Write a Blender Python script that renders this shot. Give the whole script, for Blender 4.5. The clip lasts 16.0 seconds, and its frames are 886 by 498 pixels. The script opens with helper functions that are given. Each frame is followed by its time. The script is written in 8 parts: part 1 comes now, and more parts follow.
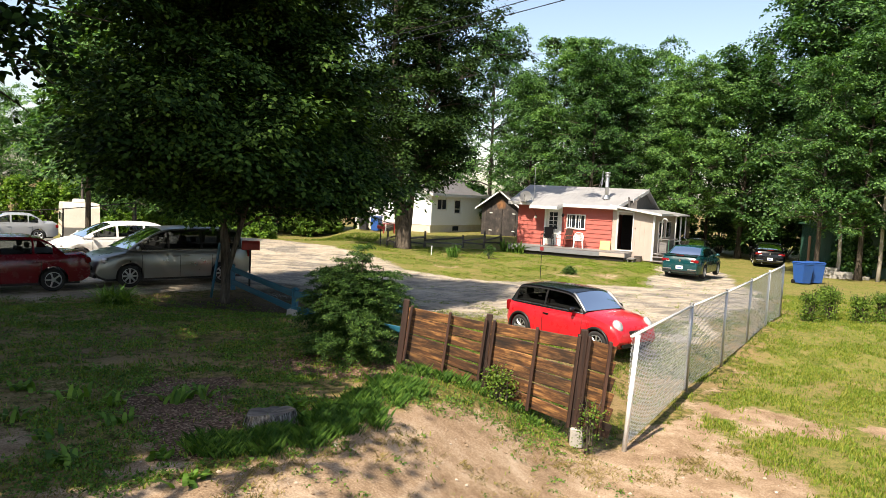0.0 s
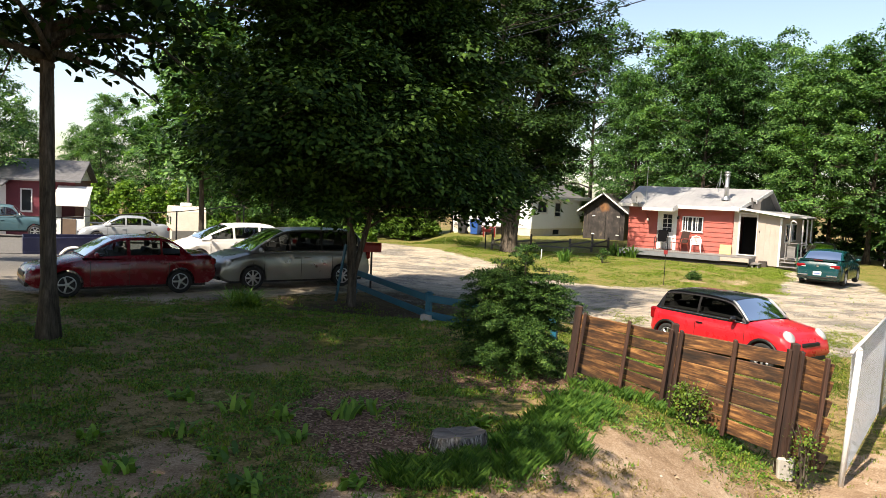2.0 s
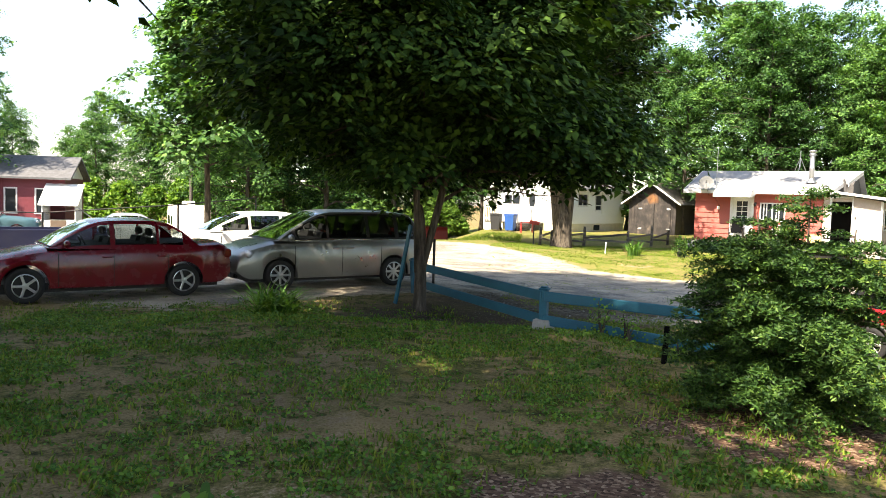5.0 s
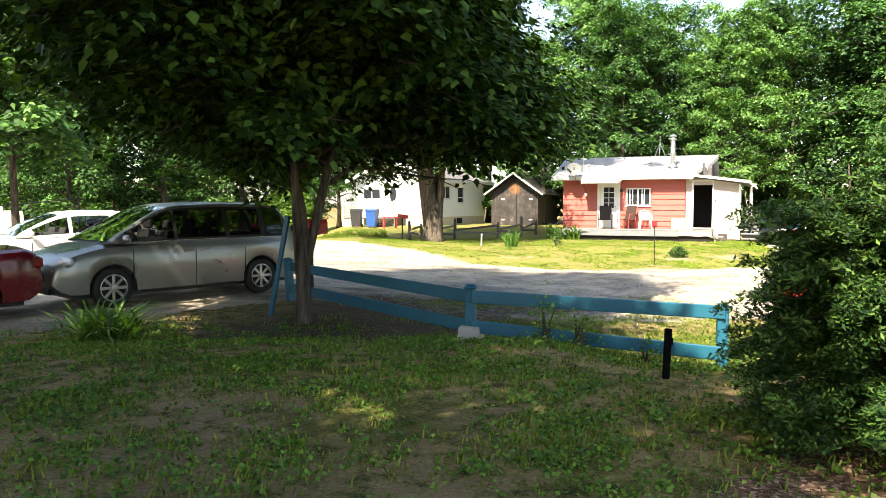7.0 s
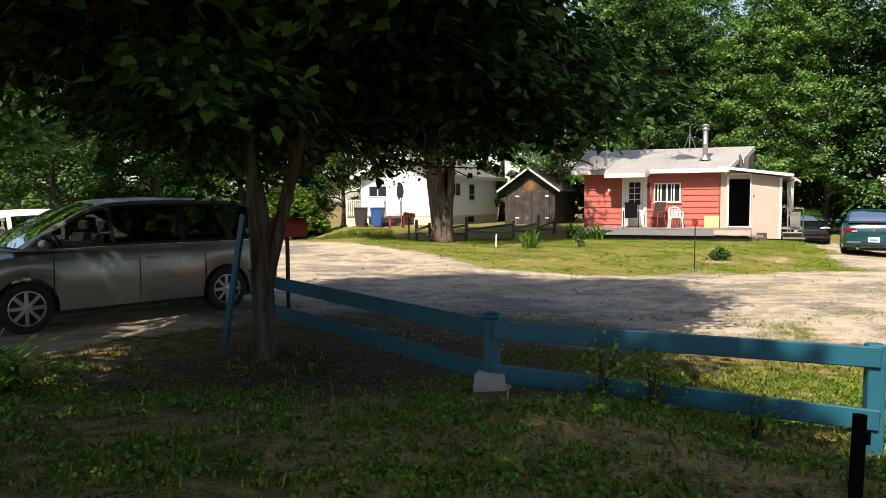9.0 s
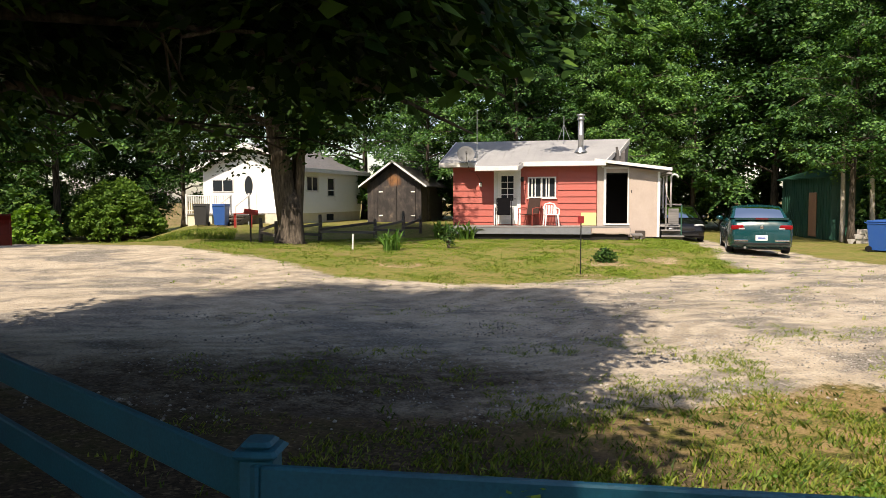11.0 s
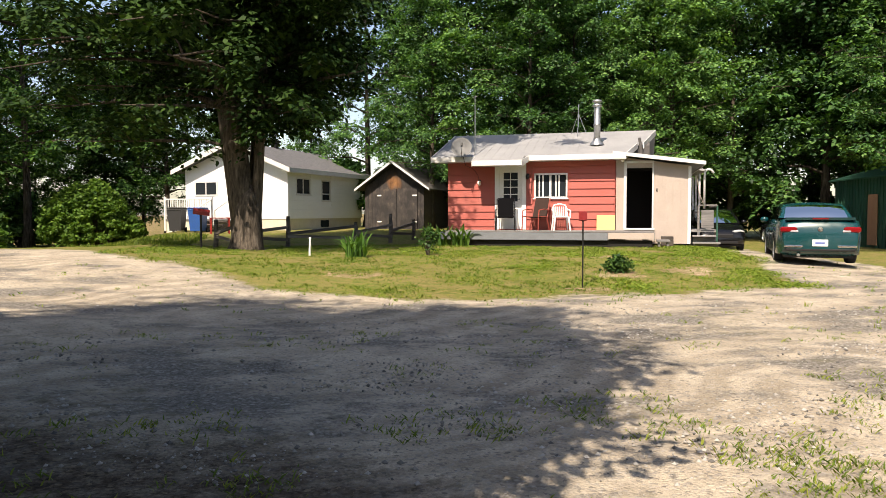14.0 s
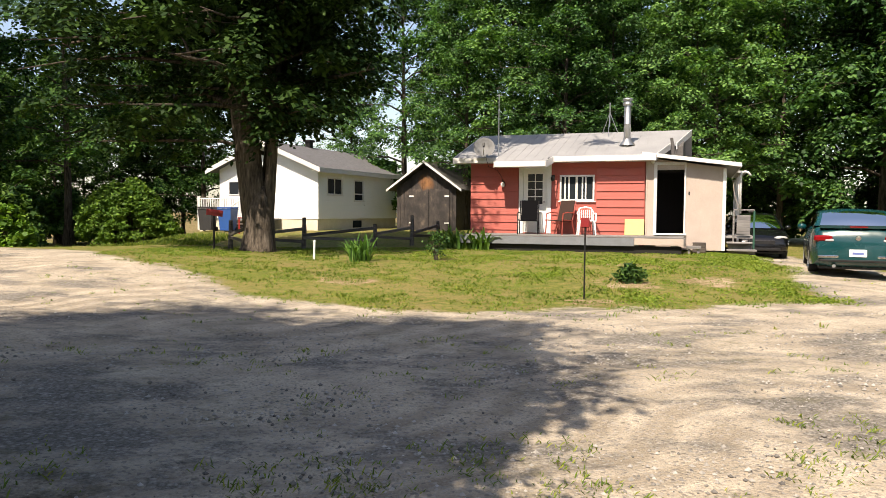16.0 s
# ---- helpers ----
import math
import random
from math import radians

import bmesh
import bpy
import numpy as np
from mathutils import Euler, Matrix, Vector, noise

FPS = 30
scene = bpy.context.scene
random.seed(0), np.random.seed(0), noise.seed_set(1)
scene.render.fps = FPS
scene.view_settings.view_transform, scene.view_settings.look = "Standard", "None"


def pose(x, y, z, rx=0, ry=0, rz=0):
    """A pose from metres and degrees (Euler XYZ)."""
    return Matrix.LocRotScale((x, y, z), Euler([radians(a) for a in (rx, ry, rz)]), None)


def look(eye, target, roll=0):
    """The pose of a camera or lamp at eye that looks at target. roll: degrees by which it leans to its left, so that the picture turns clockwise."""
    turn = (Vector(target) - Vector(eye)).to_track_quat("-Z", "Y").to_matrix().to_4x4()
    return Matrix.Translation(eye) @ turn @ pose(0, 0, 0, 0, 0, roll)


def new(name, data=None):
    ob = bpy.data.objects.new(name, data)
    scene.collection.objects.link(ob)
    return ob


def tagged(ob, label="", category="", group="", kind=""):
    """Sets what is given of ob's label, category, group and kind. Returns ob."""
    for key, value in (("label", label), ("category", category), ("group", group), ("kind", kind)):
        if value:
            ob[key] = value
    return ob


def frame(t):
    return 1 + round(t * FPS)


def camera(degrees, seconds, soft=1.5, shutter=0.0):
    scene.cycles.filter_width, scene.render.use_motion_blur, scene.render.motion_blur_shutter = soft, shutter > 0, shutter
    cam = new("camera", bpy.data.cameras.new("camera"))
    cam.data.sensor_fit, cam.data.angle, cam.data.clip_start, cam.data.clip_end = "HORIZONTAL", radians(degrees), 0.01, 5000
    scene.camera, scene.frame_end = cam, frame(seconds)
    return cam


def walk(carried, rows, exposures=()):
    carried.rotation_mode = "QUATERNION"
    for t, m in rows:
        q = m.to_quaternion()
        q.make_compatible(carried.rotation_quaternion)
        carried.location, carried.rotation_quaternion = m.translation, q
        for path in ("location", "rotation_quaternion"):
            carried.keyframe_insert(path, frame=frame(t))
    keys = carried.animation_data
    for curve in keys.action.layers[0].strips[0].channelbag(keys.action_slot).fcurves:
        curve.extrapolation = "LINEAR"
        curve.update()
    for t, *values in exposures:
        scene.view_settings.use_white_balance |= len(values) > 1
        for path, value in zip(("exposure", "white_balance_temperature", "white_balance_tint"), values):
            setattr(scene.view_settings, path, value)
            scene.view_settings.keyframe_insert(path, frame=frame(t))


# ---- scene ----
cam = camera(62.7, 16.0, soft=0.5)
PATH = [
    (0, (-0.623, -0.773, 3.350), (-0.711, 9.199, 2.607), 2.93),
    (0.5, (-0.941, -0.460, 3.318), (-1.050, 9.514, 2.595), 2.48),
    (1, (-1.301, -0.258, 3.296), (-2.151, 9.677, 2.544), 2.70),
    (1.5, (-1.641, 0.015, 3.215), (-2.738, 9.926, 2.462), 2.64),
    (2, (-2.032, 0.320, 3.122), (-3.217, 10.223, 2.394), 2.66),
    (2.5, (-2.436, 0.932, 3.066), (-3.640, 10.833, 2.338), 2.37),
    (3, (-2.844, 1.763, 2.982), (-4.039, 11.664, 2.242), 2.35),
    (3.5, (-3.170, 2.552, 2.851), (-4.335, 12.459, 2.153), 2.09),
    (4, (-3.450, 3.382, 2.757), (-4.682, 13.281, 2.053), 1.96),
    (4.2, (-3.613, 3.789, 2.621), (-4.881, 13.685, 1.954), 1.77),
    (6.3, (-5.175, 6.449, 2.033), (-5.497, 16.424, 1.411), 1.09),
    (6.5, (-5.167, 6.760, 2.007), (-4.765, 16.733, 1.387), 0.41),
    (7, (-5.266, 7.407, 1.981), (-4.413, 17.351, 1.355), -0.02),
    (7.5, (-5.271, 8.005, 1.962), (-4.574, 17.960, 1.328), -0.04),
    (8, (-5.212, 8.686, 1.952), (-4.597, 18.646, 1.307), 0.09),
    (8.2, (-5.157, 8.994, 1.942), (-4.538, 18.954, 1.300), -0.10),
    (10.3, (-4.623, 12.424, 1.857), (-3.166, 22.300, 1.185), 0.67),
    (10.5, (-4.492, 12.905, 1.829), (-2.128, 22.603, 1.163), 0.07),
    (11, (-4.178, 13.597, 1.820), (-1.693, 23.265, 1.142), -0.19),
    (11.5, (-3.877, 14.072, 1.796), (-1.681, 23.812, 1.158), -0.12),
    (12, (-3.517, 14.778, 1.661), (-1.245, 24.501, 1.050), -0.14),
    (12.5, (-3.073, 15.596, 1.485), (-0.454, 25.230, 0.912), -0.43),
    (13, (-2.627, 16.263, 1.376), (-0.025, 25.904, 0.847), -0.51),
    (13.5, (-2.220, 16.751, 1.374), (0.069, 26.471, 0.858), -0.40),
    (14, (-1.929, 17.059, 1.399), (0.120, 26.835, 0.905), -0.12),
    (14.5, (-1.751, 17.053, 1.525), (-0.322, 26.936, 0.995), 0.34),
    (15, (-1.481, 17.187, 1.575), (-0.261, 27.098, 1.033), 0.56),
    (15.5, (-1.169, 17.405, 1.582), (0.130, 27.305, 1.031), 0.54),
    (16, (-0.727, 17.584, 1.497), (0.573, 27.487, 0.991), 0.39),
]
walk(cam, [(t, look(eye, aim, roll)) for t, eye, aim, roll in PATH],
     [(0.0, 1.0, 7200, 13), (4.0, 1.45, 7300, 12), (6.3, 2.3, 7400, 10), (7.2, 1.95, 7400, 10), (8.2, 1.25, 7400, 13), (10.3, 0.62, 7300, 15), (12.0, 0.8, 7300, 15), (13.0, 0.8, 7300, 15), (14.0, 0.78, 7300, 15), (16.0, 0.82, 7300, 15)])

# ---- light ----
SUN_FROM = Vector((-0.44, -0.64, 0.95)).normalized()      # high sun behind and to the left of the first view
sun_el = math.asin(SUN_FROM.z)
sun_az = math.atan2(SUN_FROM.x, SUN_FROM.y)
world = bpy.data.worlds.new("sky")
scene.world = world
world.use_nodes = True
wn = world.node_tree
sky = wn.nodes.new("ShaderNodeTexSky")
sky.sky_type = "NISHITA"
sky.sun_disc = False
sky.sun_elevation, sky.sun_rotation = sun_el, sun_az
sky.dust_density, sky.air_density, sky.ozone_density = 1.2, 1.0, 0.6
bg = wn.nodes["Background"]
bg.inputs["Strength"].default_value = 0.12
wn.links.new(sky.outputs[0], bg.inputs["Color"])
sun_data = bpy.data.lights.new("sun", "SUN")
sun_data.energy, sun_data.angle, sun_data.color = 5.0, radians(0.55), (1.0, 0.93, 0.81)
sun = new("sun", sun_data)
sun.matrix_world = look((0, 0, 40), Vector((0, 0, 40)) - SUN_FROM)

# ---- mesh and material kit ----
rnd = random.Random(7)


def mesh_of(name, verts, faces, mats=(), smooth=False, index=None):
    me = bpy.data.meshes.new(name)
    me.from_pydata([tuple(v) for v in verts], [], faces)
    for m in mats:
        me.materials.append(m)
    if index is not None:
        me.polygons.foreach_set("material_index", index)
    if smooth:
        me.polygons.foreach_set("use_smooth", [True] * len(me.polygons))
    me.update()
    return me


class Bits:
    """Collects boxes, tubes, prisms and patches into one mesh."""

    def __init__(self):
        self.v, self.f = [], []

    def add(self, verts, faces):
        n = len(self.v)
        self.v += [tuple(v) for v in verts]
        self.f += [tuple(i + n for i in f) for f in faces]
        return self

    def box(self, x0, x1, y0, y1, z0, z1, m=None, b=0.0):
        """A box with its long edges chamfered by b."""
        xs, ys, zs = sorted((x0, x1)), sorted((y0, y1)), sorted((z0, z1))
        if b <= 0:
            v = [Vector((x, y, z)) for z in zs for y in ys for x in xs]
            f = [(0, 2, 3, 1), (4, 5, 7, 6), (0, 1, 5, 4), (2, 6, 7, 3), (0, 4, 6, 2), (1, 3, 7, 5)]
        else:
            b = min(b, 0.45 * min(xs[1] - xs[0], ys[1] - ys[0], zs[1] - zs[0]))
            v, f = [], []
            for zi, inset in ((zs[0], b), (zs[0] + b, 0), (zs[1] - b, 0), (zs[1], b)):
                a0, a1, c0, c1 = xs[0] + inset, xs[1] - inset, ys[0] + inset, ys[1] - inset
                v += [Vector(p + (zi,)) for p in ((a0 + b, c0), (a1 - b, c0), (a1, c0 + b), (a1, c1 - b), (a1 - b, c1), (a0 + b, c1), (a0, c1 - b), (a0, c0 + b))]
            for r in range(3):
                f += [(8 * r + i, 8 * r + (i + 1) % 8, 8 * r + 8 + (i + 1) % 8, 8 * r + 8 + i) for i in range(8)]
            f += [tuple(range(7, -1, -1)), tuple(range(24, 32))]
        if m is not None:
            v = [m @ p for p in v]
        return self.add(v, f)

    def prism(self, poly, a, b, to):
        """A polygon of (p, q) swept from a to b; to(p, q, r) gives the place."""
        n = len(poly)
        v = [to(p, q, r) for r in (a, b) for p, q in poly]
        f = [tuple(range(n)), tuple(range(2 * n - 1, n - 1, -1))] + [(i, i + n, (i + 1) % n + n, (i + 1) % n) for i in range(n)]
        return self.add(v, f)

    def tube(self, pts, rads, seg=8, caps=True):
        pts = [Vector(p) for p in pts]
        if not hasattr(rads, "__len__"):
            rads = [rads] * len(pts)
        v, f = [], []
        side = None
        for i, p in enumerate(pts):
            d = (pts[min(i + 1, len(pts) - 1)] - pts[max(i - 1, 0)]).normalized()
            if side is None:
                side = d.cross(Vector((0, 0, 1)) if abs(d.z) < 0.9 else Vector((1, 0, 0))).normalized()
            side = (side - d * side.dot(d)).normalized()
            up = d.cross(side)
            v += [p + rads[i] * (math.cos(2 * math.pi * k / seg) * side + math.sin(2 * math.pi * k / seg) * up) for k in range(seg)]
        for i in range(len(pts) - 1):
            f += [(i * seg + k, i * seg + (k + 1) % seg, (i + 1) * seg + (k + 1) % seg, (i + 1) * seg + k) for k in range(seg)]
        if caps:
            f += [tuple(range(seg - 1, -1, -1)), tuple(range((len(pts) - 1) * seg, len(pts) * seg))]
        return self.add(v, f)

    def lathe(self, prof, m, seg=20):
        """A profile of (radius, height) turned about the local z axis."""
        v = [m @ Vector((r * math.cos(2 * math.pi * k / seg), r * math.sin(2 * math.pi * k / seg), h)) for r, h in prof for k in range(seg)]
        f = [(i * seg + k, i * seg + (k + 1) % seg, (i + 1) * seg + (k + 1) % seg, (i + 1) * seg + k) for i in range(len(prof) - 1) for k in range(seg)]
        return self.add(v, f)

    def grid(self, fn, us, vs, flip=False, holes=()):
        """A sheet over us and vs; holes: (u0, u1, v0, v1) left open."""
        v = [fn(a, b) for a in us for b in vs]
        n = len(vs)
        shut = lambda a, b: not any(u0 < a < u1 and v0 < b < v1 for u0, u1, v0, v1 in holes)
        f = [(i * n + j, i * n + j + 1, (i + 1) * n + j + 1, (i + 1) * n + j) for i in range(len(us) - 1) for j in range(n - 1) if shut((us[i] + us[i + 1]) / 2, (vs[j] + vs[j + 1]) / 2)]
        return self.add(v, [t[::-1] for t in f] if flip else f)


def lin(a, b, n):
    return [a + (b - a) * i / (n - 1) for i in range(n)]


def thing(name, at, label, category, group="", kind="", rz=0.0):
    ob = new(name)
    ob.empty_display_size = 0.2
    ob.matrix_world = pose(*at, 0, 0, rz)
    return tagged(ob, label, category, group, kind)


def part(name, bits, mat, parent=None, label="", smooth=False):
    """One mesh object under a thing or a part; the mesh is in the thing's own axes."""
    ob = new(name, mesh_of(name, bits.v, bits.f, [mat], smooth))
    if parent is not None:
        ob.parent = parent
    if label:
        tagged(ob, label)
    return ob


def solid(name, bits, mat, label, category, group="", kind="", smooth=False):
    return tagged(part(name, bits, mat, None, "", smooth), label, category, group, kind)


class Mat:
    """A small wrapper for node materials."""

    def __init__(self, name, rough=0.6, metal=0.0, spec=0.5):
        self.m = bpy.data.materials.new(name)
        self.m.use_nodes = True
        self.t = self.m.node_tree
        self.b = self.t.nodes["Principled BSDF"]
        self.b.inputs["Roughness"].default_value = rough
        self.b.inputs["Metallic"].default_value = metal
        self.b.inputs["Specular IOR Level"].default_value = spec
        self.co = self.t.nodes.new("ShaderNodeTexCoord").outputs["Object"]

    def node(self, kind, **inputs):
        n = self.t.nodes.new(kind)
        for k, v in inputs.items():
            k = k.replace("_", " ")
            if hasattr(v, "is_output"):
                self.t.links.new(v, n.inputs[k])
            else:
                n.inputs[k].default_value = v
        return n

    def link(self, a, b):
        self.t.links.new(a, b)

    def noise(self, scale, detail=4.0, rough=0.6, stretch=None, out="Fac", co=None):
        co = co or self.co
        if stretch:
            mp = self.node("ShaderNodeMapping", Vector=co, Scale=stretch)
            co = mp.outputs[0]
        return self.node("ShaderNodeTexNoise", Vector=co, Scale=scale, Detail=detail, Roughness=rough).outputs[out]

    def ramp(self, fac, *stops):
        r = self.t.nodes.new("ShaderNodeValToRGB")
        els = r.color_ramp.elements
        while len(els) < len(stops):
            els.new(0.5)
        for e, (p, c) in zip(els, stops):
            e.position = p
            e.color = (*c, 1) if hasattr(c, "__len__") else (c, c, c, 1)
        self.link(fac, r.inputs[0])
        return r.outputs[0]

    def mix(self, fac, a, b, mode="MIX"):
        n = self.t.nodes.new("ShaderNodeMix")
        n.data_type, n.blend_type = "RGBA", mode
        for sock, v in ((n.inputs[0], fac), (n.inputs[6], a), (n.inputs[7], b)):
            if hasattr(v, "is_output"):
                self.link(v, sock)
            elif hasattr(v, "__len__"):
                sock.default_value = (*v, 1)
            else:
                sock.default_value = v
        return n.outputs[2]

    def math(self, op, a, b=0.0, c=None):
        n = self.t.nodes.new("ShaderNodeMath")
        n.operation = op
        for sock, v in zip(n.inputs, (a, b, c)):
            if hasattr(v, "is_output"):
                self.link(v, sock)
            elif v is not None:
                sock.default_value = v
        return n.outputs[0]

    def color(self, c):
        if hasattr(c, "is_output"):
            self.link(c, self.b.inputs["Base Color"])
        else:
            self.b.inputs["Base Color"].default_value = (*c, 1)
        return self

    def rough(self, v):
        self.link(v, self.b.inputs["Roughness"])
        return self

    def bump(self, h, strength=0.3, dist=0.02):
        n = self.node("ShaderNodeBump", Height=h, Strength=strength, Distance=dist)
        self.link(n.outputs[0], self.b.inputs["Normal"])
        return self

    def rand(self):
        return self.t.nodes.new("ShaderNodeObjectInfo").outputs["Random"]

    def island(self):
        return self.t.nodes.new("ShaderNodeNewGeometry").outputs["Random Per Island"]


def worn(name, c, dirt, rough=0.6, scale=3.0, metal=0.0, amount=0.5, bump=0.15, fine=60.0):
    """A painted or plain surface with broad stains and fine grain."""
    k = Mat(name, rough, metal)
    stain = k.ramp(k.noise(scale, 5), (0.35, 0.0), (0.75, 1.0))
    grain = k.ramp(k.noise(fine, 3), (0.3, 0.82), (0.7, 1.08))
    k.color(k.mix(1.0, k.mix(k.math("MULTIPLY", stain, amount), c, dirt), grain, "MULTIPLY"))
    if bump:
        k.bump(k.noise(fine, 4), bump, 0.01)
    return k.m


def paint(name, c, flake=0.0, rough=0.32, coat=0.35, dusty=0.07):
    """Car paint under a clear coat, slightly dusty."""
    k = Mat(name, rough, flake, 0.5)
    dust = k.ramp(k.noise(2.2, 5), (0.45, 0.0), (0.85, dusty))
    k.color(k.mix(dust, c, (0.26, 0.23, 0.19)))
    k.b.inputs["Coat Weight"].default_value = coat
    k.b.inputs["Coat Roughness"].default_value = 0.06
    k.rough(k.ramp(k.noise(5, 4), (0.3, rough), (0.8, rough + 0.18)))
    return k.m


def plain(name, c, rough=0.5, metal=0.0, spec=0.4):
    k = Mat(name, rough, metal, spec)
    g = k.ramp(k.noise(25, 3), (0.25, 0.88), (0.75, 1.08))
    return k.color(k.mix(1.0, c, g, "MULTIPLY")).m


def wood(name, c0, c1, c2, grain=(0.35, 6, 6), rough=0.7, per_object=0.4, blotch=0.0):
    """Weathered boards, the grain along the local x axis."""
    k = Mat(name, rough)
    shift = k.node("ShaderNodeVectorMath", Vector=k.co)
    shift.operation = "ADD"
    rv = k.math("MULTIPLY", k.rand(), 37.0)
    k.link(rv, shift.inputs[1])
    co = shift.outputs[0]
    rings = k.noise(3.0, 6, 0.65, grain, co=co)
    streak = k.noise(14.0, 4, 0.6, (0.12, 3, 3), co=co)
    col = k.ramp(rings, (0.32, c0), (0.5, c1), (0.68, c2))
    tone = k.ramp(k.rand(), (0.0, 1.0 - per_object), (1.0, 1.0 + per_object * 0.5))
    col = k.mix(1.0, col, tone, "MULTIPLY")
    if blotch:             # stain that soaked in unevenly, and knots
        patch = k.noise(1.6, 5, 0.65, (0.8, 2.2, 2.2), co=co)
        col = k.mix(1.0, col, k.ramp(patch, (0.36, 1.0 - blotch), (0.6, 1.25)), "MULTIPLY")
        knot = k.node("ShaderNodeTexVoronoi", Vector=k.node("ShaderNodeMapping", Vector=co, Scale=(1.0, 2.6, 2.6)).outputs[0], Scale=2.4)
        col = k.mix(k.ramp(knot.outputs["Distance"], (0.05, 0.85), (0.13, 0.0)), col, c0)
    k.color(k.mix(1.0, col, k.ramp(streak, (0.3, 0.82), (0.7, 1.06)), "MULTIPLY"))
    return k.bump(rings, 0.35, 0.01).m


def glass(name, tint=(0.02, 0.025, 0.03), rough=0.04, spec=0.1):
    k = Mat(name, rough, 0.0, spec)
    k.color(k.mix(k.ramp(k.noise(1.5, 3), (0.5, 0.0), (0.95, 0.1)), tint, (0.025, 0.027, 0.027)))
    return k.m


def clear_glass(name, tint, gloss=1.0):
    """Thin tinted glass: what lies behind it, and the mirror of the sky on its face."""
    m = bpy.data.materials.new(name)
    m.use_nodes = True
    nt = m.node_tree
    for nd in list(nt.nodes):
        nt.nodes.remove(nd)
    out, mix = nt.nodes.new("ShaderNodeOutputMaterial"), nt.nodes.new("ShaderNodeMixShader")
    clear, shine, fr = nt.nodes.new("ShaderNodeBsdfTransparent"), nt.nodes.new("ShaderNodeBsdfGlossy"), nt.nodes.new("ShaderNodeFresnel")
    clear.inputs["Color"].default_value = (*tint, 1)
    shine.inputs["Color"].default_value = (gloss, gloss, gloss, 1)
    shine.inputs["Roughness"].default_value = 0.02
    fr.inputs["IOR"].default_value = 1.52
    nt.links.new(fr.outputs[0], mix.inputs[0])
    nt.links.new(clear.outputs[0], mix.inputs[1])
    nt.links.new(shine.outputs[0], mix.inputs[2])
    nt.links.new(mix.outputs[0], out.inputs["Surface"])
    return m


def leaf_mat(name, dark, mid, light, trans=0.35, spec=0.3):
    k = Mat(name, 0.55, 0.0, spec)
    clump = k.noise(0.55, 3, 0.6)
    tone = k.math("ADD", k.math("MULTIPLY", k.island(), 0.55), k.math("MULTIPLY", clump, 0.45))
    tone = k.math("ADD", tone, k.math("MULTIPLY", k.math("SUBTRACT", k.rand(), 0.5), 0.22))
    col = k.ramp(tone, (0.15, dark), (0.5, mid), (0.85, light))
    k.color(col)
    tr = k.node("ShaderNodeBsdfTranslucent")
    warm = k.mix(1.0, col, (1.25, 1.35, 0.45), "MULTIPLY")
    k.link(warm, tr.inputs["Color"])
    mx = k.node("ShaderNodeMixShader", Fac=trans)
    out = k.t.nodes["Material Output"]
    k.link(k.b.outputs[0], mx.inputs[1])
    k.link(tr.outputs[0], mx.inputs[2])
    k.link(mx.outputs[0], out.inputs["Surface"])
    return k.m


def S(v, a, b):
    t = min(1.0, max(0.0, (v - a) / (b - a)))
    return t * t * (3 - 2 * t)


def ground_z(x, y):
    """The lie of the land: a lawn bank, the lower drive, and the rise before the houses."""
    left = 0.28 * (1 - S(x, -7.5, -1.5)) * (1 - S(y, 30, 44))
    lawn = 0.47 * (1 - S(y, 14.6, 18.5)) * (1 - S(x, -1.8, 1.9)) * S(x, -14, -8.5)
    lawn = max(lawn, 0.42 * (1 - S(y, 13, 17.5)) * (1 - S(x, -1.8, 1.9)))
    lawn *= 1 - 0.95 * S(x, -3.7, -1.9) * S(y, 13.5, 15.0)
    dip = -0.55 * S(x - 0.42 * (y - 10.5), -0.6, 2.2) * (1 - S(y, 15, 21))
    dip = min(dip, -0.26 * math.exp(-((x - 2.9) / 2.8) ** 2 - ((y - 17.5) / 2.4) ** 2))
    rise = 0.36 * S(y, 28.2, 34.5) * (1 - S(x, 9.4, 12.5)) + 0.25 * S(y, 40, 52) * (1 - S(x, 12, 22))
    fall = -0.7 * S(-x, 14.5, 21) * S(y, 20, 30)
    fall -= 0.85 * S(-x, 6.5, 10.5) * S(y, 38, 47)
    return max(left, lawn) + dip + rise + fall + 0.03

# ---- ground ----
DRIVE = [(-60, 31), (-30, 26.5), (-20, 21.5), (-15.0, 17.0), (-11.5, 16.1), (-10.5, 16.3), (-8.6, 18.6), (-6.6, 20.4), (-4, 19.2), (-1, 19.3), (1.5, 19.4), (4.2, 17.8), (6.0, 18.0),
         (8.0, 21.8), (11.3, 26.6), (12.4, 31), (13.6, 37), (15.0, 44), (12.4, 44), (10.6, 37.2), (8.6, 32.0), (7.2, 28.9), (3.5, 28.2), (0, 28.2), (-2.5, 30.3), (-5.5, 33.8), (-13, 40.5), (-30, 50), (-60, 58)]
DIRT = [(-6, -4), (-4.2, 5.6), (-2.6, 6.2), (-1.4, 8.4), (-0.6, 9.8), (1.6, 10.0), (2.5, 10.9), (3.3, 12.1), (4.1, 12.5), (4.3, 10.6), (4.5, 8.6), (4.9, 7.0), (5.2, -4)]


def inside(poly, x, y):
    hit, n = False, len(poly)
    for i in range(n):
        (x0, y0), (x1, y1) = poly[i], poly[i - 1]
        if (y0 > y) != (y1 > y) and x < (x1 - x0) * (y - y0) / (y1 - y0) + x0:
            hit = not hit
    return hit


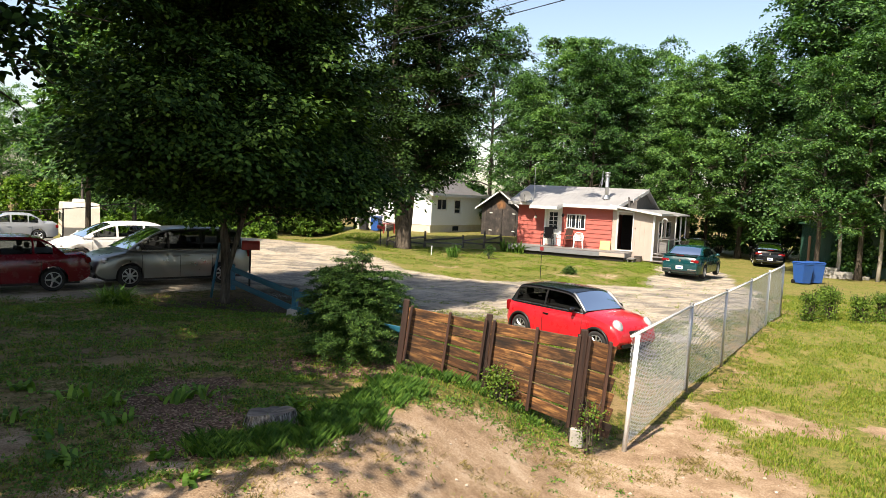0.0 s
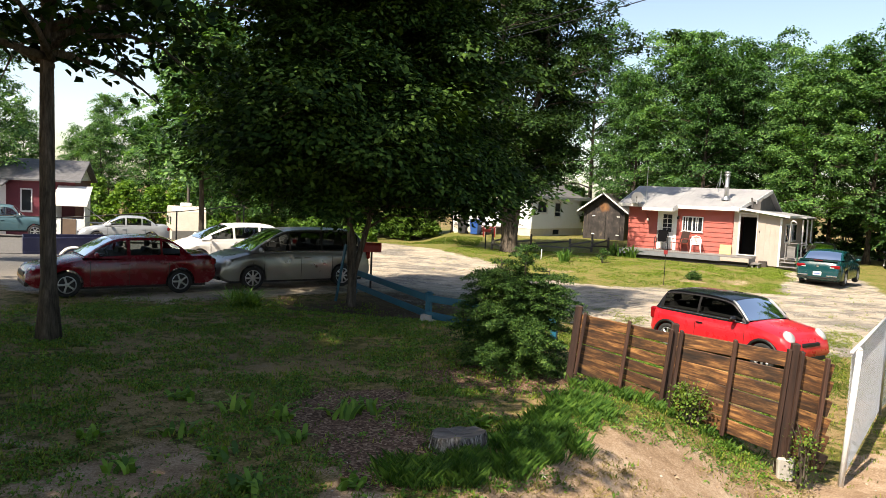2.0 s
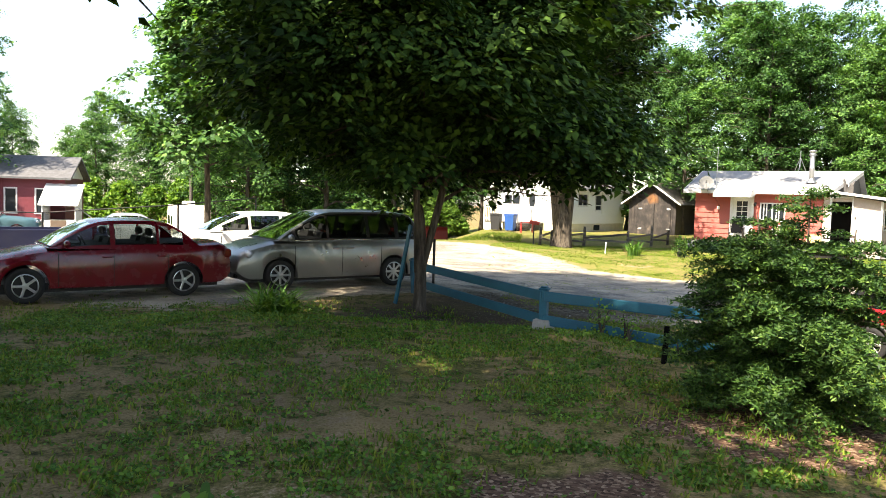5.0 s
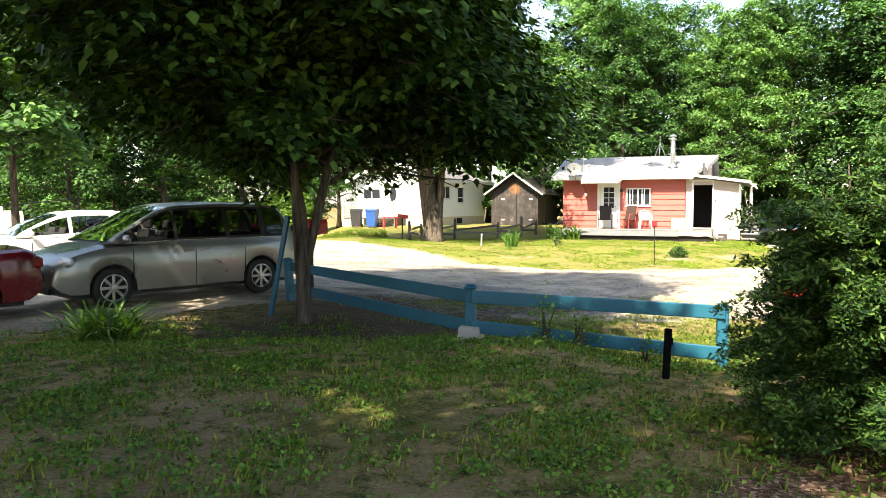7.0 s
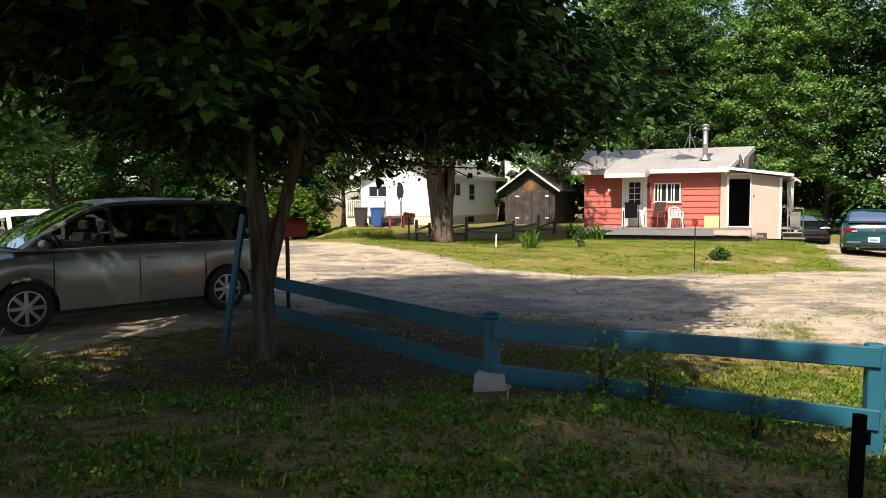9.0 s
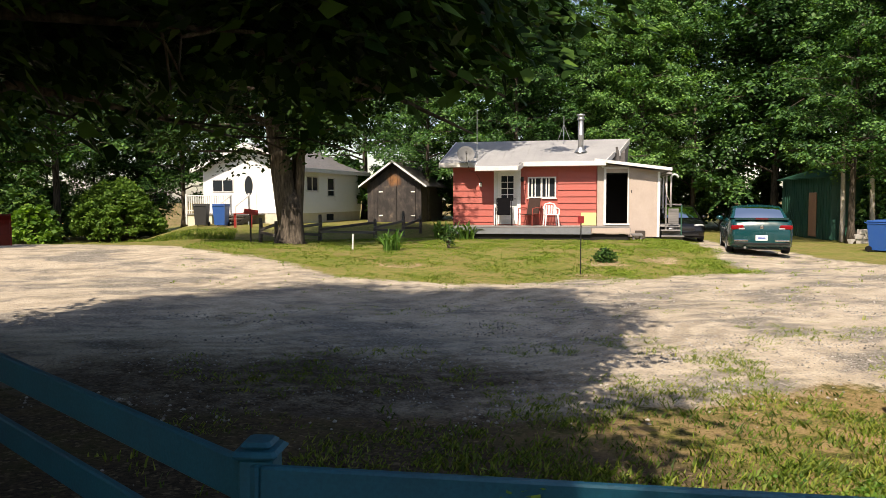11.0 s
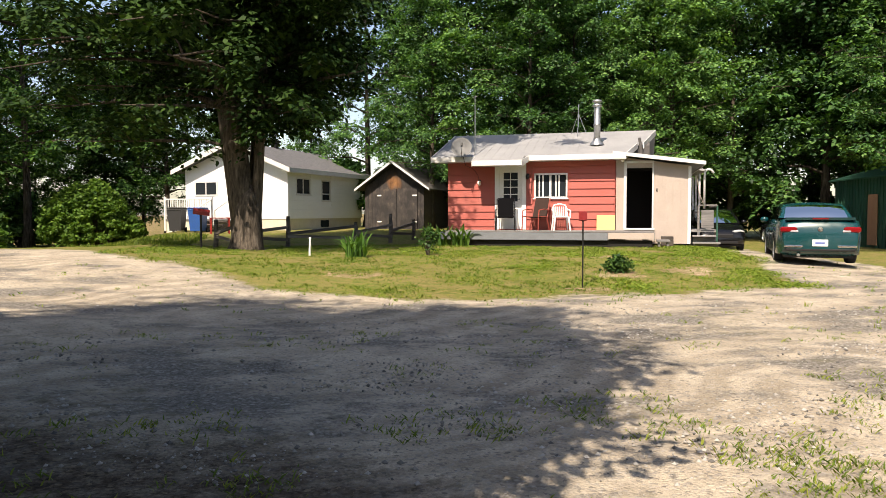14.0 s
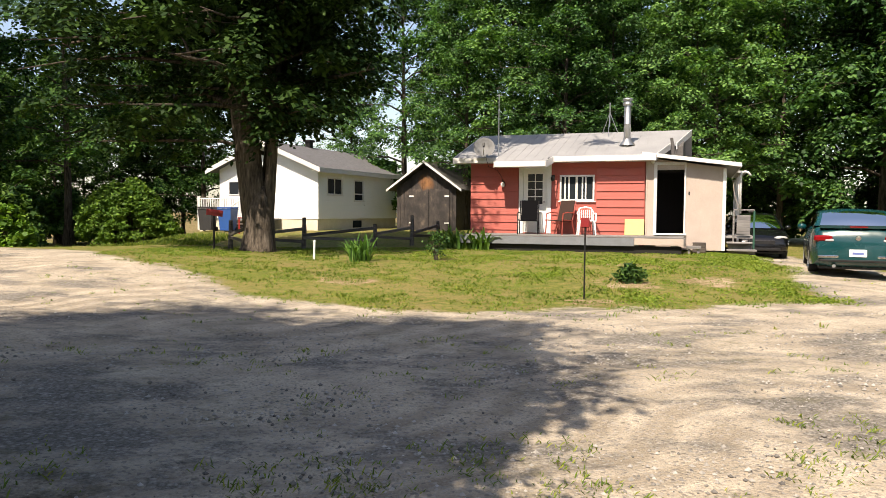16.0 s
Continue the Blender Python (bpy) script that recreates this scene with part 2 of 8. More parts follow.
def edge_gap(poly, x, y):
    """Distance to the polygon's edge, positive inside."""
    best, n = 1e9, len(poly)
    for i in range(n):
        (x0, y0), (x1, y1) = poly[i], poly[i - 1]
        dx, dy = x1 - x0, y1 - y0
        t = max(0.0, min(1.0, ((x - x0) * dx + (y - y0) * dy) / (dx * dx + dy * dy)))
        best = min(best, math.hypot(x - x0 - t * dx, y - y0 - t * dy))
    return best if inside(poly, x, y) else -best


def drive_at(x, y):
    wob = 0.55 * noise.noise((x * 0.45, y * 0.45, 3.0)) + 0.25 * noise.noise((x * 1.6, y * 1.6, 8.0))
    return S(edge_gap(DRIVE, x, y) + wob, -0.5, 0.5)


def dirt_at(x, y):
    wob = 0.5 * noise.noise((x * 0.7, y * 0.7, 5.0)) + 0.3 * noise.noise((x * 2.1, y * 2.1, 9.0))
    d = S(edge_gap(DIRT, x, y) + wob, -0.5, 0.5)
    spots = S(noise.noise((x * 0.42 + 4, y * 0.42, 1.5)) + 0.4 * noise.noise((x * 1.3, y * 1.3, 2.5)), 0.22, 0.55)
    right = 0.95 * spots * S(x, 3.2, 5.0) * (1 - S(y, 15, 20))
    front = 0.85 * S(noise.noise((x * 0.8, y * 0.8, 11.0)) + 0.5 * noise.noise((x * 2.3, y * 2.3, 12.0)), -0.25, 0.25) * (1 - S(y, 6.4, 8.0)) * (1 - S(x, -1.5, 0.5))
    under = 0.35 * spots * (1 - S(x, -2.5, -0.5)) * (1 - S(y, 14, 17))
    mound = 0.0
    for mx, my, mr in ((3.25, 29.0, 0.55), (4.5, 30.7, 0.7), (6.2, 30.9, 0.8), (5.4, 33.2, 0.5), (-0.6, 31.2, 0.6)):
        mound = max(mound, 1 - S(math.hypot((x - mx) / 1.3, y - my) + 0.3 * noise.noise((x * 2, y * 2, 15.0)), 0.5 * mr, mr))
    return max(d, right, under, front, 0.55 * mound)


def mulch_at(x, y):
    u, v = -0.33 * (x + 3.75) + 0.94 * (y - 8.1), 0.94 * (x + 3.75) + 0.33 * (y - 8.1)
    a = math.hypot(v / 0.8, u / 1.75) + 0.6 * noise.noise((x * 1.4, y * 1.4, 4.0))
    b = math.hypot((x + 2.1) / 1.5, (y - 10.9) / 0.9) + 0.3 * noise.noise((x * 1.4, y * 1.4, 6.0))
    return 1 - S(min(a, b), 0.75, 1.15)


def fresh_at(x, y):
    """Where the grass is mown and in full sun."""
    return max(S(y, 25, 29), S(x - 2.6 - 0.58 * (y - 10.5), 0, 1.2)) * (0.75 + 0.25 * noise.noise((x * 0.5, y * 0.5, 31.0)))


def shade_soil_at(x, y):
    """Humus and old leaves on bare ground below the maple, darkened to carry shade."""
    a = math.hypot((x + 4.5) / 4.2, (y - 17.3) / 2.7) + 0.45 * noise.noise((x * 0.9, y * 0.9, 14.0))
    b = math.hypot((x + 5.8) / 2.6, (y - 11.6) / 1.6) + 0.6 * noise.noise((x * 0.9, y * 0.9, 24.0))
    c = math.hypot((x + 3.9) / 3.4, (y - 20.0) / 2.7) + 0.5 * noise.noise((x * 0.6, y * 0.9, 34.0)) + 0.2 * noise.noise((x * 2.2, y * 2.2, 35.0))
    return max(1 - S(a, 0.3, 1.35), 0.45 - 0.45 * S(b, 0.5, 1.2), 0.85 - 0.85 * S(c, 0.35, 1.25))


def lines(core0, core1, step, reach):
    out, v, s = [], core1, step
    mid = lin(core0, core1, int((core1 - core0) / step) + 1)
    up = []
    while v < reach:
        s *= 1.35
        v += s
        up.append(v)
    v, s, down = core0, step, []
    while v > -reach:
        s *= 1.35
        v -= s
        down.append(v)
    return down[::-1] + mid + up


gx, gy = lines(-18, 18, 0.24, 700), lines(-5, 48, 0.24, 900)
gv = [(x, y, ground_z(x, y) + (0.022 * noise.noise((x * 1.7, y * 1.7, 0.0)) + 0.01 * noise.noise((x * 5, y * 5, 2.0)) if abs(x) < 40 and y < 80 else 0)) for x in gx for y in gy]
ny = len(gy)
gf = [(i * ny + j, (i + 1) * ny + j, (i + 1) * ny + j + 1, i * ny + j + 1) for i in range(len(gx) - 1) for j in range(ny - 1)]
g = Mat("ground_cover", 0.95, 0, 0.2)
att = {}
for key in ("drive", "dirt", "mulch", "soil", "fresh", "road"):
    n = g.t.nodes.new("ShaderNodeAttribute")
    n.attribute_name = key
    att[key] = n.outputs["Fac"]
# lawn: short worn grass with clover, yellowed tufts and soil between
fine, mid_n, big = g.noise(38, 5, 0.7), g.noise(5.5, 5, 0.65), g.noise(0.8, 4, 0.6)
lawn = g.ramp(g.math("ADD", g.math("MULTIPLY", fine, 0.5), g.math("MULTIPLY", mid_n, 0.5)), (0.38, (0.026, 0.024, 0.008)), (0.5, (0.100, 0.100, 0.020)), (0.63, (0.23, 0.19, 0.05)))
dry = g.ramp(g.math("ADD", g.math("MULTIPLY", mid_n, 0.55), g.math("MULTIPLY", big, 0.45)), (0.44, 0.0), (0.54, 0.9))
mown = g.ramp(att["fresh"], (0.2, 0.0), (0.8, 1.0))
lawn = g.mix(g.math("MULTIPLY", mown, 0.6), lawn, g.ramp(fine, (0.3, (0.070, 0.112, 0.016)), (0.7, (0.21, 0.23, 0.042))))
dry = g.math("MULTIPLY", dry, g.math("SUBTRACT", 1.0, g.math("MULTIPLY", mown, 0.55)))
lawn = g.mix(dry, lawn, g.ramp(fine, (0.35, (0.145, 0.092, 0.043)), (0.65, (0.33, 0.24, 0.12))))
# drive: packed pale sand with darker streaks of washed-out grey gravel
turned = g.node("ShaderNodeMapping", Vector=g.co, Scale=(0.95, 1.45, 1.0))
turned.inputs["Rotation"].default_value = (0, 0, radians(-28))
sand_f = g.noise(55, 5, 0.75)
streak = g.noise(0.55, 9, 0.68, co=turned.outputs[0])
wash = g.ramp(g.math("ADD", streak, g.math("MULTIPLY", g.math("SUBTRACT", sand_f, 0.5), 0.22)), (0.495, 0.0), (0.575, 0.8))
sand = g.ramp(g.noise(1.7, 6, 0.6), (0.3, (0.33, 0.28, 0.215)), (0.55, (0.47, 0.405, 0.315)), (0.75, (0.56, 0.485, 0.38)))
sand = g.mix(1.0, sand, g.ramp(sand_f, (0.3, 0.62), (0.7, 1.22)), "MULTIPLY")
# tyre tracks: bent bands of pressed, darker grit between loose pale ridges
bent = g.node("ShaderNodeVectorMath", Vector=g.co)
bent.operation = "ADD"
drift = g.node("ShaderNodeVectorMath", Vector=g.noise(0.13, 2, 0.5, out="Color"))
drift.operation = "SCALE"
drift.inputs["Scale"].default_value = 9.0
g.link(drift.outputs[0], bent.inputs[1])
lane = g.node("ShaderNodeMapping", Vector=bent.outputs[0])
lane.inputs["Rotation"].default_value = (0, 0, radians(68))
ruts = g.node("ShaderNodeTexWave", Vector=lane.outputs[0], Scale=0.62, Distortion=1.6, Detail=4.0)
ruts.inputs["Detail Scale"].default_value = 1.4
ruts.inputs["Detail Roughness"].default_value = 0.7
track = g.math("MULTIPLY", g.ramp(ruts.outputs["Fac"], (0.2, 0.0), (0.75, 1.0)), g.ramp(g.noise(0.35, 4, 0.6), (0.40, 0.0), (0.6, 1.0)))
sand = g.mix(g.math("MULTIPLY", track, 0.62), sand, g.mix(1.0, sand, (0.55, 0.53, 0.50), "MULTIPLY"))
vor = g.node("ShaderNodeTexVoronoi", Vector=g.co, Scale=30.0)
vor2 = g.node("ShaderNodeTexVoronoi", Vector=g.co, Scale=75.0)
stones = g.mix(0.5, g.ramp(vor.outputs["Color"], (0.1, (0.06, 0.057, 0.053)), (0.6, (0.17, 0.158, 0.142)), (0.95, (0.42, 0.40, 0.37))), g.ramp(vor2.outputs["Color"], (0.1, (0.06, 0.058, 0.055)), (0.9, (0.32, 0.305, 0.28))))
stones = g.mix(1.0, stones, g.ramp(vor.outputs["Distance"], (0.25, 1.1), (0.75, 0.5)), "MULTIPLY")
grit = g.node("ShaderNodeTexVoronoi", Vector=g.co, Scale=46.0)
speck = g.ramp(g.node("ShaderNodeSeparateColor", Color=grit.outputs["Color"]).outputs[0], (0.72, 0.0), (0.80, 0.7))
sand = g.mix(speck, sand, g.ramp(grit.outputs["Color"], (0.2, (0.10, 0.09, 0.08)), (0.8, (0.36, 0.33, 0.29))))
tar = g.ramp(g.noise(70, 4, 0.7), (0.3, (0.075, 0.072, 0.07)), (0.7, (0.17, 0.165, 0.155)))
moss = g.ramp(g.math("ADD", g.math("MULTIPLY", mid_n, 0.6), g.math("MULTIPLY", big, 0.4)), (0.54, 0.0), (0.66, 0.55))
gravel = g.mix(att["road"], g.mix(moss, g.mix(wash, sand, stones), (0.13, 0.115, 0.06)), tar)
dirt = g.mix(1.0, g.ramp(g.math("ADD", g.math("MULTIPLY", fine, 0.45), g.math("MULTIPLY", g.noise(1.6, 6, 0.7), 0.55)), (0.38, (0.17, 0.105, 0.06)), (0.5, (0.32, 0.225, 0.145)), (0.62, (0.48, 0.375, 0.275))), g.ramp(sand_f, (0.3, 0.65), (0.7, 1.2)), "MULTIPLY")
chips = g.node("ShaderNodeTexVoronoi", Vector=g.node("ShaderNodeMapping", Vector=g.co, Scale=(1.5, 2.0, 1.0)).outputs[0], Scale=24.0)
mulch = g.ramp(g.math("MULTIPLY", chips.outputs["Color"], 1.0), (0.1, (0.045, 0.024, 0.015)), (0.6, (0.135, 0.078, 0.050)), (0.95, (0.36, 0.26, 0.18)))


def ragged(fac, lo=0.36, hi=0.64):
    f = g.math("ADD", fac, g.math("MULTIPLY", g.math("SUBTRACT", mid_n, 0.5), 1.1))
    f = g.math("ADD", f, g.math("MULTIPLY", g.math("SUBTRACT", fine, 0.5), 0.7))
    return g.ramp(f, (lo, 0.0), (hi, 1.0))


col = g.mix(ragged(att["dirt"]), lawn, dirt)
col = g.mix(ragged(att["mulch"]), col, mulch)
# near-black leaf litter, with the maple's shade painted into its colour
shade_humus = g.mix(1.0, g.ramp(chips.outputs["Color"], (0.1, (0.035, 0.025, 0.017)), (0.7, (0.085, 0.06, 0.04)), (0.97, (0.22, 0.17, 0.11))), g.ramp(sand_f, (0.3, 0.7), (0.7, 1.15)), "MULTIPLY")
col = g.mix(ragged(att["drive"]), col, gravel)
col = g.mix(ragged(att["soil"], 0.3, 0.95), col, shade_humus)
g.color(col)
rough_h = g.math("ADD", g.math("MULTIPLY", fine, 0.7), g.math("MULTIPLY", mid_n, 0.22))
rough_h = g.math("SUBTRACT", rough_h, g.math("MULTIPLY", g.math("MULTIPLY", track, att["drive"]), 0.8))
g.bump(g.math("ADD", rough_h, g.math("MULTIPLY", g.math("MULTIPLY", grit.outputs["Distance"], att["drive"]), -0.45)), 0.55, 0.045)
gm = mesh_of("ground", gv, gf, [g.m], True)
near = lambda x, y: -45 < x < 45 and -8 < y < 75
for key, fn in (("drive", drive_at), ("dirt", dirt_at), ("mulch", mulch_at), ("soil", shade_soil_at), ("fresh", fresh_at), ("road", lambda x, y: S(-x, 13.5, 18.5))):
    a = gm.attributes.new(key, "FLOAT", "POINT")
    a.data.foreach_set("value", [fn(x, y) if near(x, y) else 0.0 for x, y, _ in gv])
tagged(new("ground", gm), "worn lawn, sandy gravel drive and bare soil", "ground", kind="structure")

# ---- trees ----
M_BARK = Mat("bark", 0.95, 0, 0.2)
_r = M_BARK.noise(6, 6, 0.7, (2.2, 2.2, 0.35))
M_BARK.color(M_BARK.mix(1.0, M_BARK.ramp(_r, (0.35, (0.028, 0.023, 0.018)), (0.55, (0.10, 0.082, 0.065)), (0.72, (0.19, 0.162, 0.13))), M_BARK.ramp(M_BARK.noise(1.2, 3), (0.3, 0.7), (0.7, 1.15)), "MULTIPLY"))
M_BARK.bump(_r, 0.9, 0.05)
M_BARK = M_BARK.m
M_PALE_BARK = worn("pale_bark", (0.42, 0.38, 0.33), (0.16, 0.13, 0.11), 0.9, 2.5, fine=30, bump=0.4)
M_MAPLE = leaf_mat("maple_leaves", (0.007, 0.020, 0.006), (0.021, 0.050, 0.012), (0.088, 0.165, 0.032), 0.15, 0.05)
M_OLD_MAPLE = leaf_mat("old_maple_leaves", (0.007, 0.019, 0.006), (0.016, 0.038, 0.010), (0.048, 0.092, 0.020), 0.10, 0.06)
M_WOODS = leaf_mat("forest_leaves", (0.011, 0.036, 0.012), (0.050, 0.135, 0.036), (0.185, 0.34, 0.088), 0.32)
# the forest leaves again, with shade put into a darker green
M_SHADED_WOODS = leaf_mat("shaded_forest_leaves", (0.009, 0.028, 0.009), (0.032, 0.085, 0.022), (0.11, 0.21, 0.048), 0.24, 0.1)
M_BUSH = leaf_mat("shrub_leaves", (0.014, 0.040, 0.012), (0.045, 0.105, 0.022), (0.15, 0.24, 0.05), 0.2, 0.2)
M_LILAC = leaf_mat("lilac_leaves", (0.035, 0.088, 0.014), (0.085, 0.165, 0.026), (0.165, 0.265, 0.046), 0.28, 0.2)
M_HEDGE = leaf_mat("hedge_leaves", (0.032, 0.085, 0.012), (0.095, 0.20, 0.025), (0.21, 0.34, 0.048), 0.3)


def leaf_cloud(rng, centres, per, size, spread, flat=0.45, droop=0.25, slim=1.0):
    """Many small folded leaves round each centre; spread is (across, up)."""
    centres = np.asarray(centres, float)
    n = len(centres) * per
    c = np.repeat(centres, per, axis=0)
    d = rng.normal(size=(n, 3))
    d /= np.linalg.norm(d, axis=1)[:, None]
    r = rng.random(n) ** 0.45
    off = d * r[:, None] * np.array([spread[0], spread[0], spread[1]])
    p = c + off
    p[:, 2] -= droop * (off[:, 0] ** 2 + off[:, 1] ** 2) / max(spread[0], 1e-3)
    nrm = rng.normal(size=(n, 3)) * np.array([flat, flat, flat]) + np.array([0, 0, 1.0]) + off * 0.35 / spread[0]
    nrm /= np.linalg.norm(nrm, axis=1)[:, None]
    a = np.cross(nrm, rng.normal(size=(n, 3)))
    a /= np.linalg.norm(a, axis=1)[:, None] + 1e-9
    b = np.cross(nrm, a)
    s = size * (0.65 + 0.7 * rng.random(n))[:, None]
    v = np.empty((n, 4, 3))
    v[:, 0] = p - a * s * 0.62
    v[:, 1] = p + b * s * 0.52 * slim - nrm * s * 0.12 + a * s * 0.05
    v[:, 2] = p + a * s * 0.62 - nrm * s * 0.10
    v[:, 3] = p - b * s * 0.52 * slim - nrm * s * 0.12 + a * s * 0.05
    return v.reshape(-1, 3)


def leaf_domes(rng, centres, per, size, spread, flat=0.4, shell=0.16, slim=1.0):
    """Leaves laid as shallow domes: each spray is thick on its lit top and open below; spread is (across, up)."""
    centres = np.asarray(centres, float)
    m = len(centres)
    n = m * per
    big = np.repeat(rng.uniform(0.6, 1.3, m), per)
    c = np.repeat(centres, per, axis=0)
    a, r = rng.uniform(0, 2 * np.pi, n), np.sqrt(rng.random(n))
    lob = 1 + 0.28 * np.sin(3 * a + np.repeat(rng.uniform(0, 6.28, m), per)) + 0.16 * np.sin(7 * a + np.repeat(rng.uniform(0, 6.28, m), per))
    out = np.c_[np.cos(a), np.sin(a), np.zeros(n)] * (r * lob)[:, None]
    tilt = np.repeat(rng.normal(0, 0.28, (m, 2)), per, axis=0)
    off = out * (spread[0] * big)[:, None]
    off[:, 2] = (spread[1] * (1 - 1.5 * r * r) * big + rng.normal(0, shell, n) * spread[1] * 2.2 + (off[:, :2] * tilt).sum(1))
    p = c + off
    nrm = rng.normal(size=(n, 3)) * flat + np.c_[out[:, :2] * 0.55 - tilt * 0.7, np.ones(n)]
    nrm /= np.linalg.norm(nrm, axis=1)[:, None]
    along = out + rng.normal(size=(n, 3)) * 0.45
    t = along - nrm * (along * nrm).sum(1)[:, None]
    t /= np.linalg.norm(t, axis=1)[:, None] + 1e-9
    b = np.cross(nrm, t)
    s = size * (0.65 + 0.7 * rng.random(n))[:, None]
    v = np.empty((n, 4, 3))
    v[:, 0] = p - t * s * 0.50
    v[:, 1] = p + b * s * 0.47 * slim - nrm * s * 0.10 - t * s * 0.12
    v[:, 2] = p + t * s * 0.88 - nrm * s * 0.20
    v[:, 3] = p - b * s * 0.47 * slim - nrm * s * 0.10 - t * s * 0.12
    return v.reshape(-1, 3)


def quads_mesh(name, v, mat):
    n = len(v) // 4
    me = bpy.data.meshes.new(name)
    me.vertices.add(len(v))
    me.vertices.foreach_set("co", np.ascontiguousarray(v, dtype=np.float32).ravel())
    me.loops.add(4 * n)
    me.loops.foreach_set("vertex_index", np.arange(4 * n, dtype=np.int32))
    me.polygons.add(n)
    me.polygons.foreach_set("loop_start", np.arange(0, 4 * n, 4, dtype=np.int32))
    me.materials.append(mat)
    me.update(calc_edges=True)
    return me


def tree_parts(seed, height, base_r, crown_lo, crown_r, limbs, lean=0.0, top_taper=0.35, tufts=5, scatter_z=0.4):
    """The wood (Bits) and the centres of the leaf sprays of one broad-leaved tree, standing at the origin."""
    r = random.Random(seed)
    wood_b, tips = Bits(), []
    pts, rad = [], []
    for i in range(15):
        t = i / 14
        pts.append(Vector((lean * t * height + 0.12 * math.sin(5 * t + seed) * t, 0.12 * math.cos(4 * t + seed) * t, t * height * 0.93)))
        rad.append(max(0.03, base_r * (1 + 0.7 * max(0, 0.06 - t) / 0.06) * (1 - 0.9 * t)))
    wood_b.tube(pts, rad, 12)
    for i in range(limbs):
        t = crown_lo / height + (0.94 - crown_lo / height) * ((i + r.random() * 0.8) / limbs) ** 0.9
        j = min(int(t / 0.93 * 14), 13)
        base = pts[j].lerp(pts[j + 1], min(1.0, t / 0.93 * 14 - j))
        rel = (base.z - crown_lo) / max(0.1, height - crown_lo)
        wide = crown_r * (1 - (1 - top_taper) * max(0.0, rel) ** 1.6) * (0.82 + 0.18 * math.sin(3.0 * min(1, rel + 0.25)))
        ang = i * 2.399 + r.uniform(-0.5, 0.5)
        length = wide * r.uniform(0.72, 1.08)
        rise = length * r.uniform(0.05, 0.55) * (0.35 + 0.9 * rel)
        end = base + Vector((math.cos(ang) * length, math.sin(ang) * length, rise))
        kink = base.lerp(end, 0.5) + Vector((r.uniform(-0.3, 0.3), r.uniform(-0.3, 0.3), 0.18 * length * (0.2 + rel)))
        br = max(0.025, rad[j] * 0.42)
        path = [base, base.lerp(kink, 0.5) + Vector((0, 0, 0.05 * length)), kink, kink.lerp(end, 0.55), end]
        wood_b.tube(path, [br, br * 0.8, br * 0.6, br * 0.35, 0.012], 6)
        for q in range(tufts):
            u = 0.32 + 0.68 * (q + r.random()) / tufts
            p = path[2].lerp(path[4], (u - 0.5) * 2) if u > 0.5 else path[0].lerp(path[2], u * 2)
            side = Vector((-math.sin(ang), math.cos(ang), 0)) * r.uniform(-1, 1) * 0.42 * length * (0.35 + 0.65 * u)
            tip = p + side + Vector((0, 0, r.uniform(-0.9, 1.1) * scatter_z))
            wood_b.tube([p, p.lerp(tip, 0.6) + Vector((0, 0, 0.08)), tip], [br * 0.3, br * 0.2, 0.008], 4)
            tips.append(tip)
    return wood_b, tips


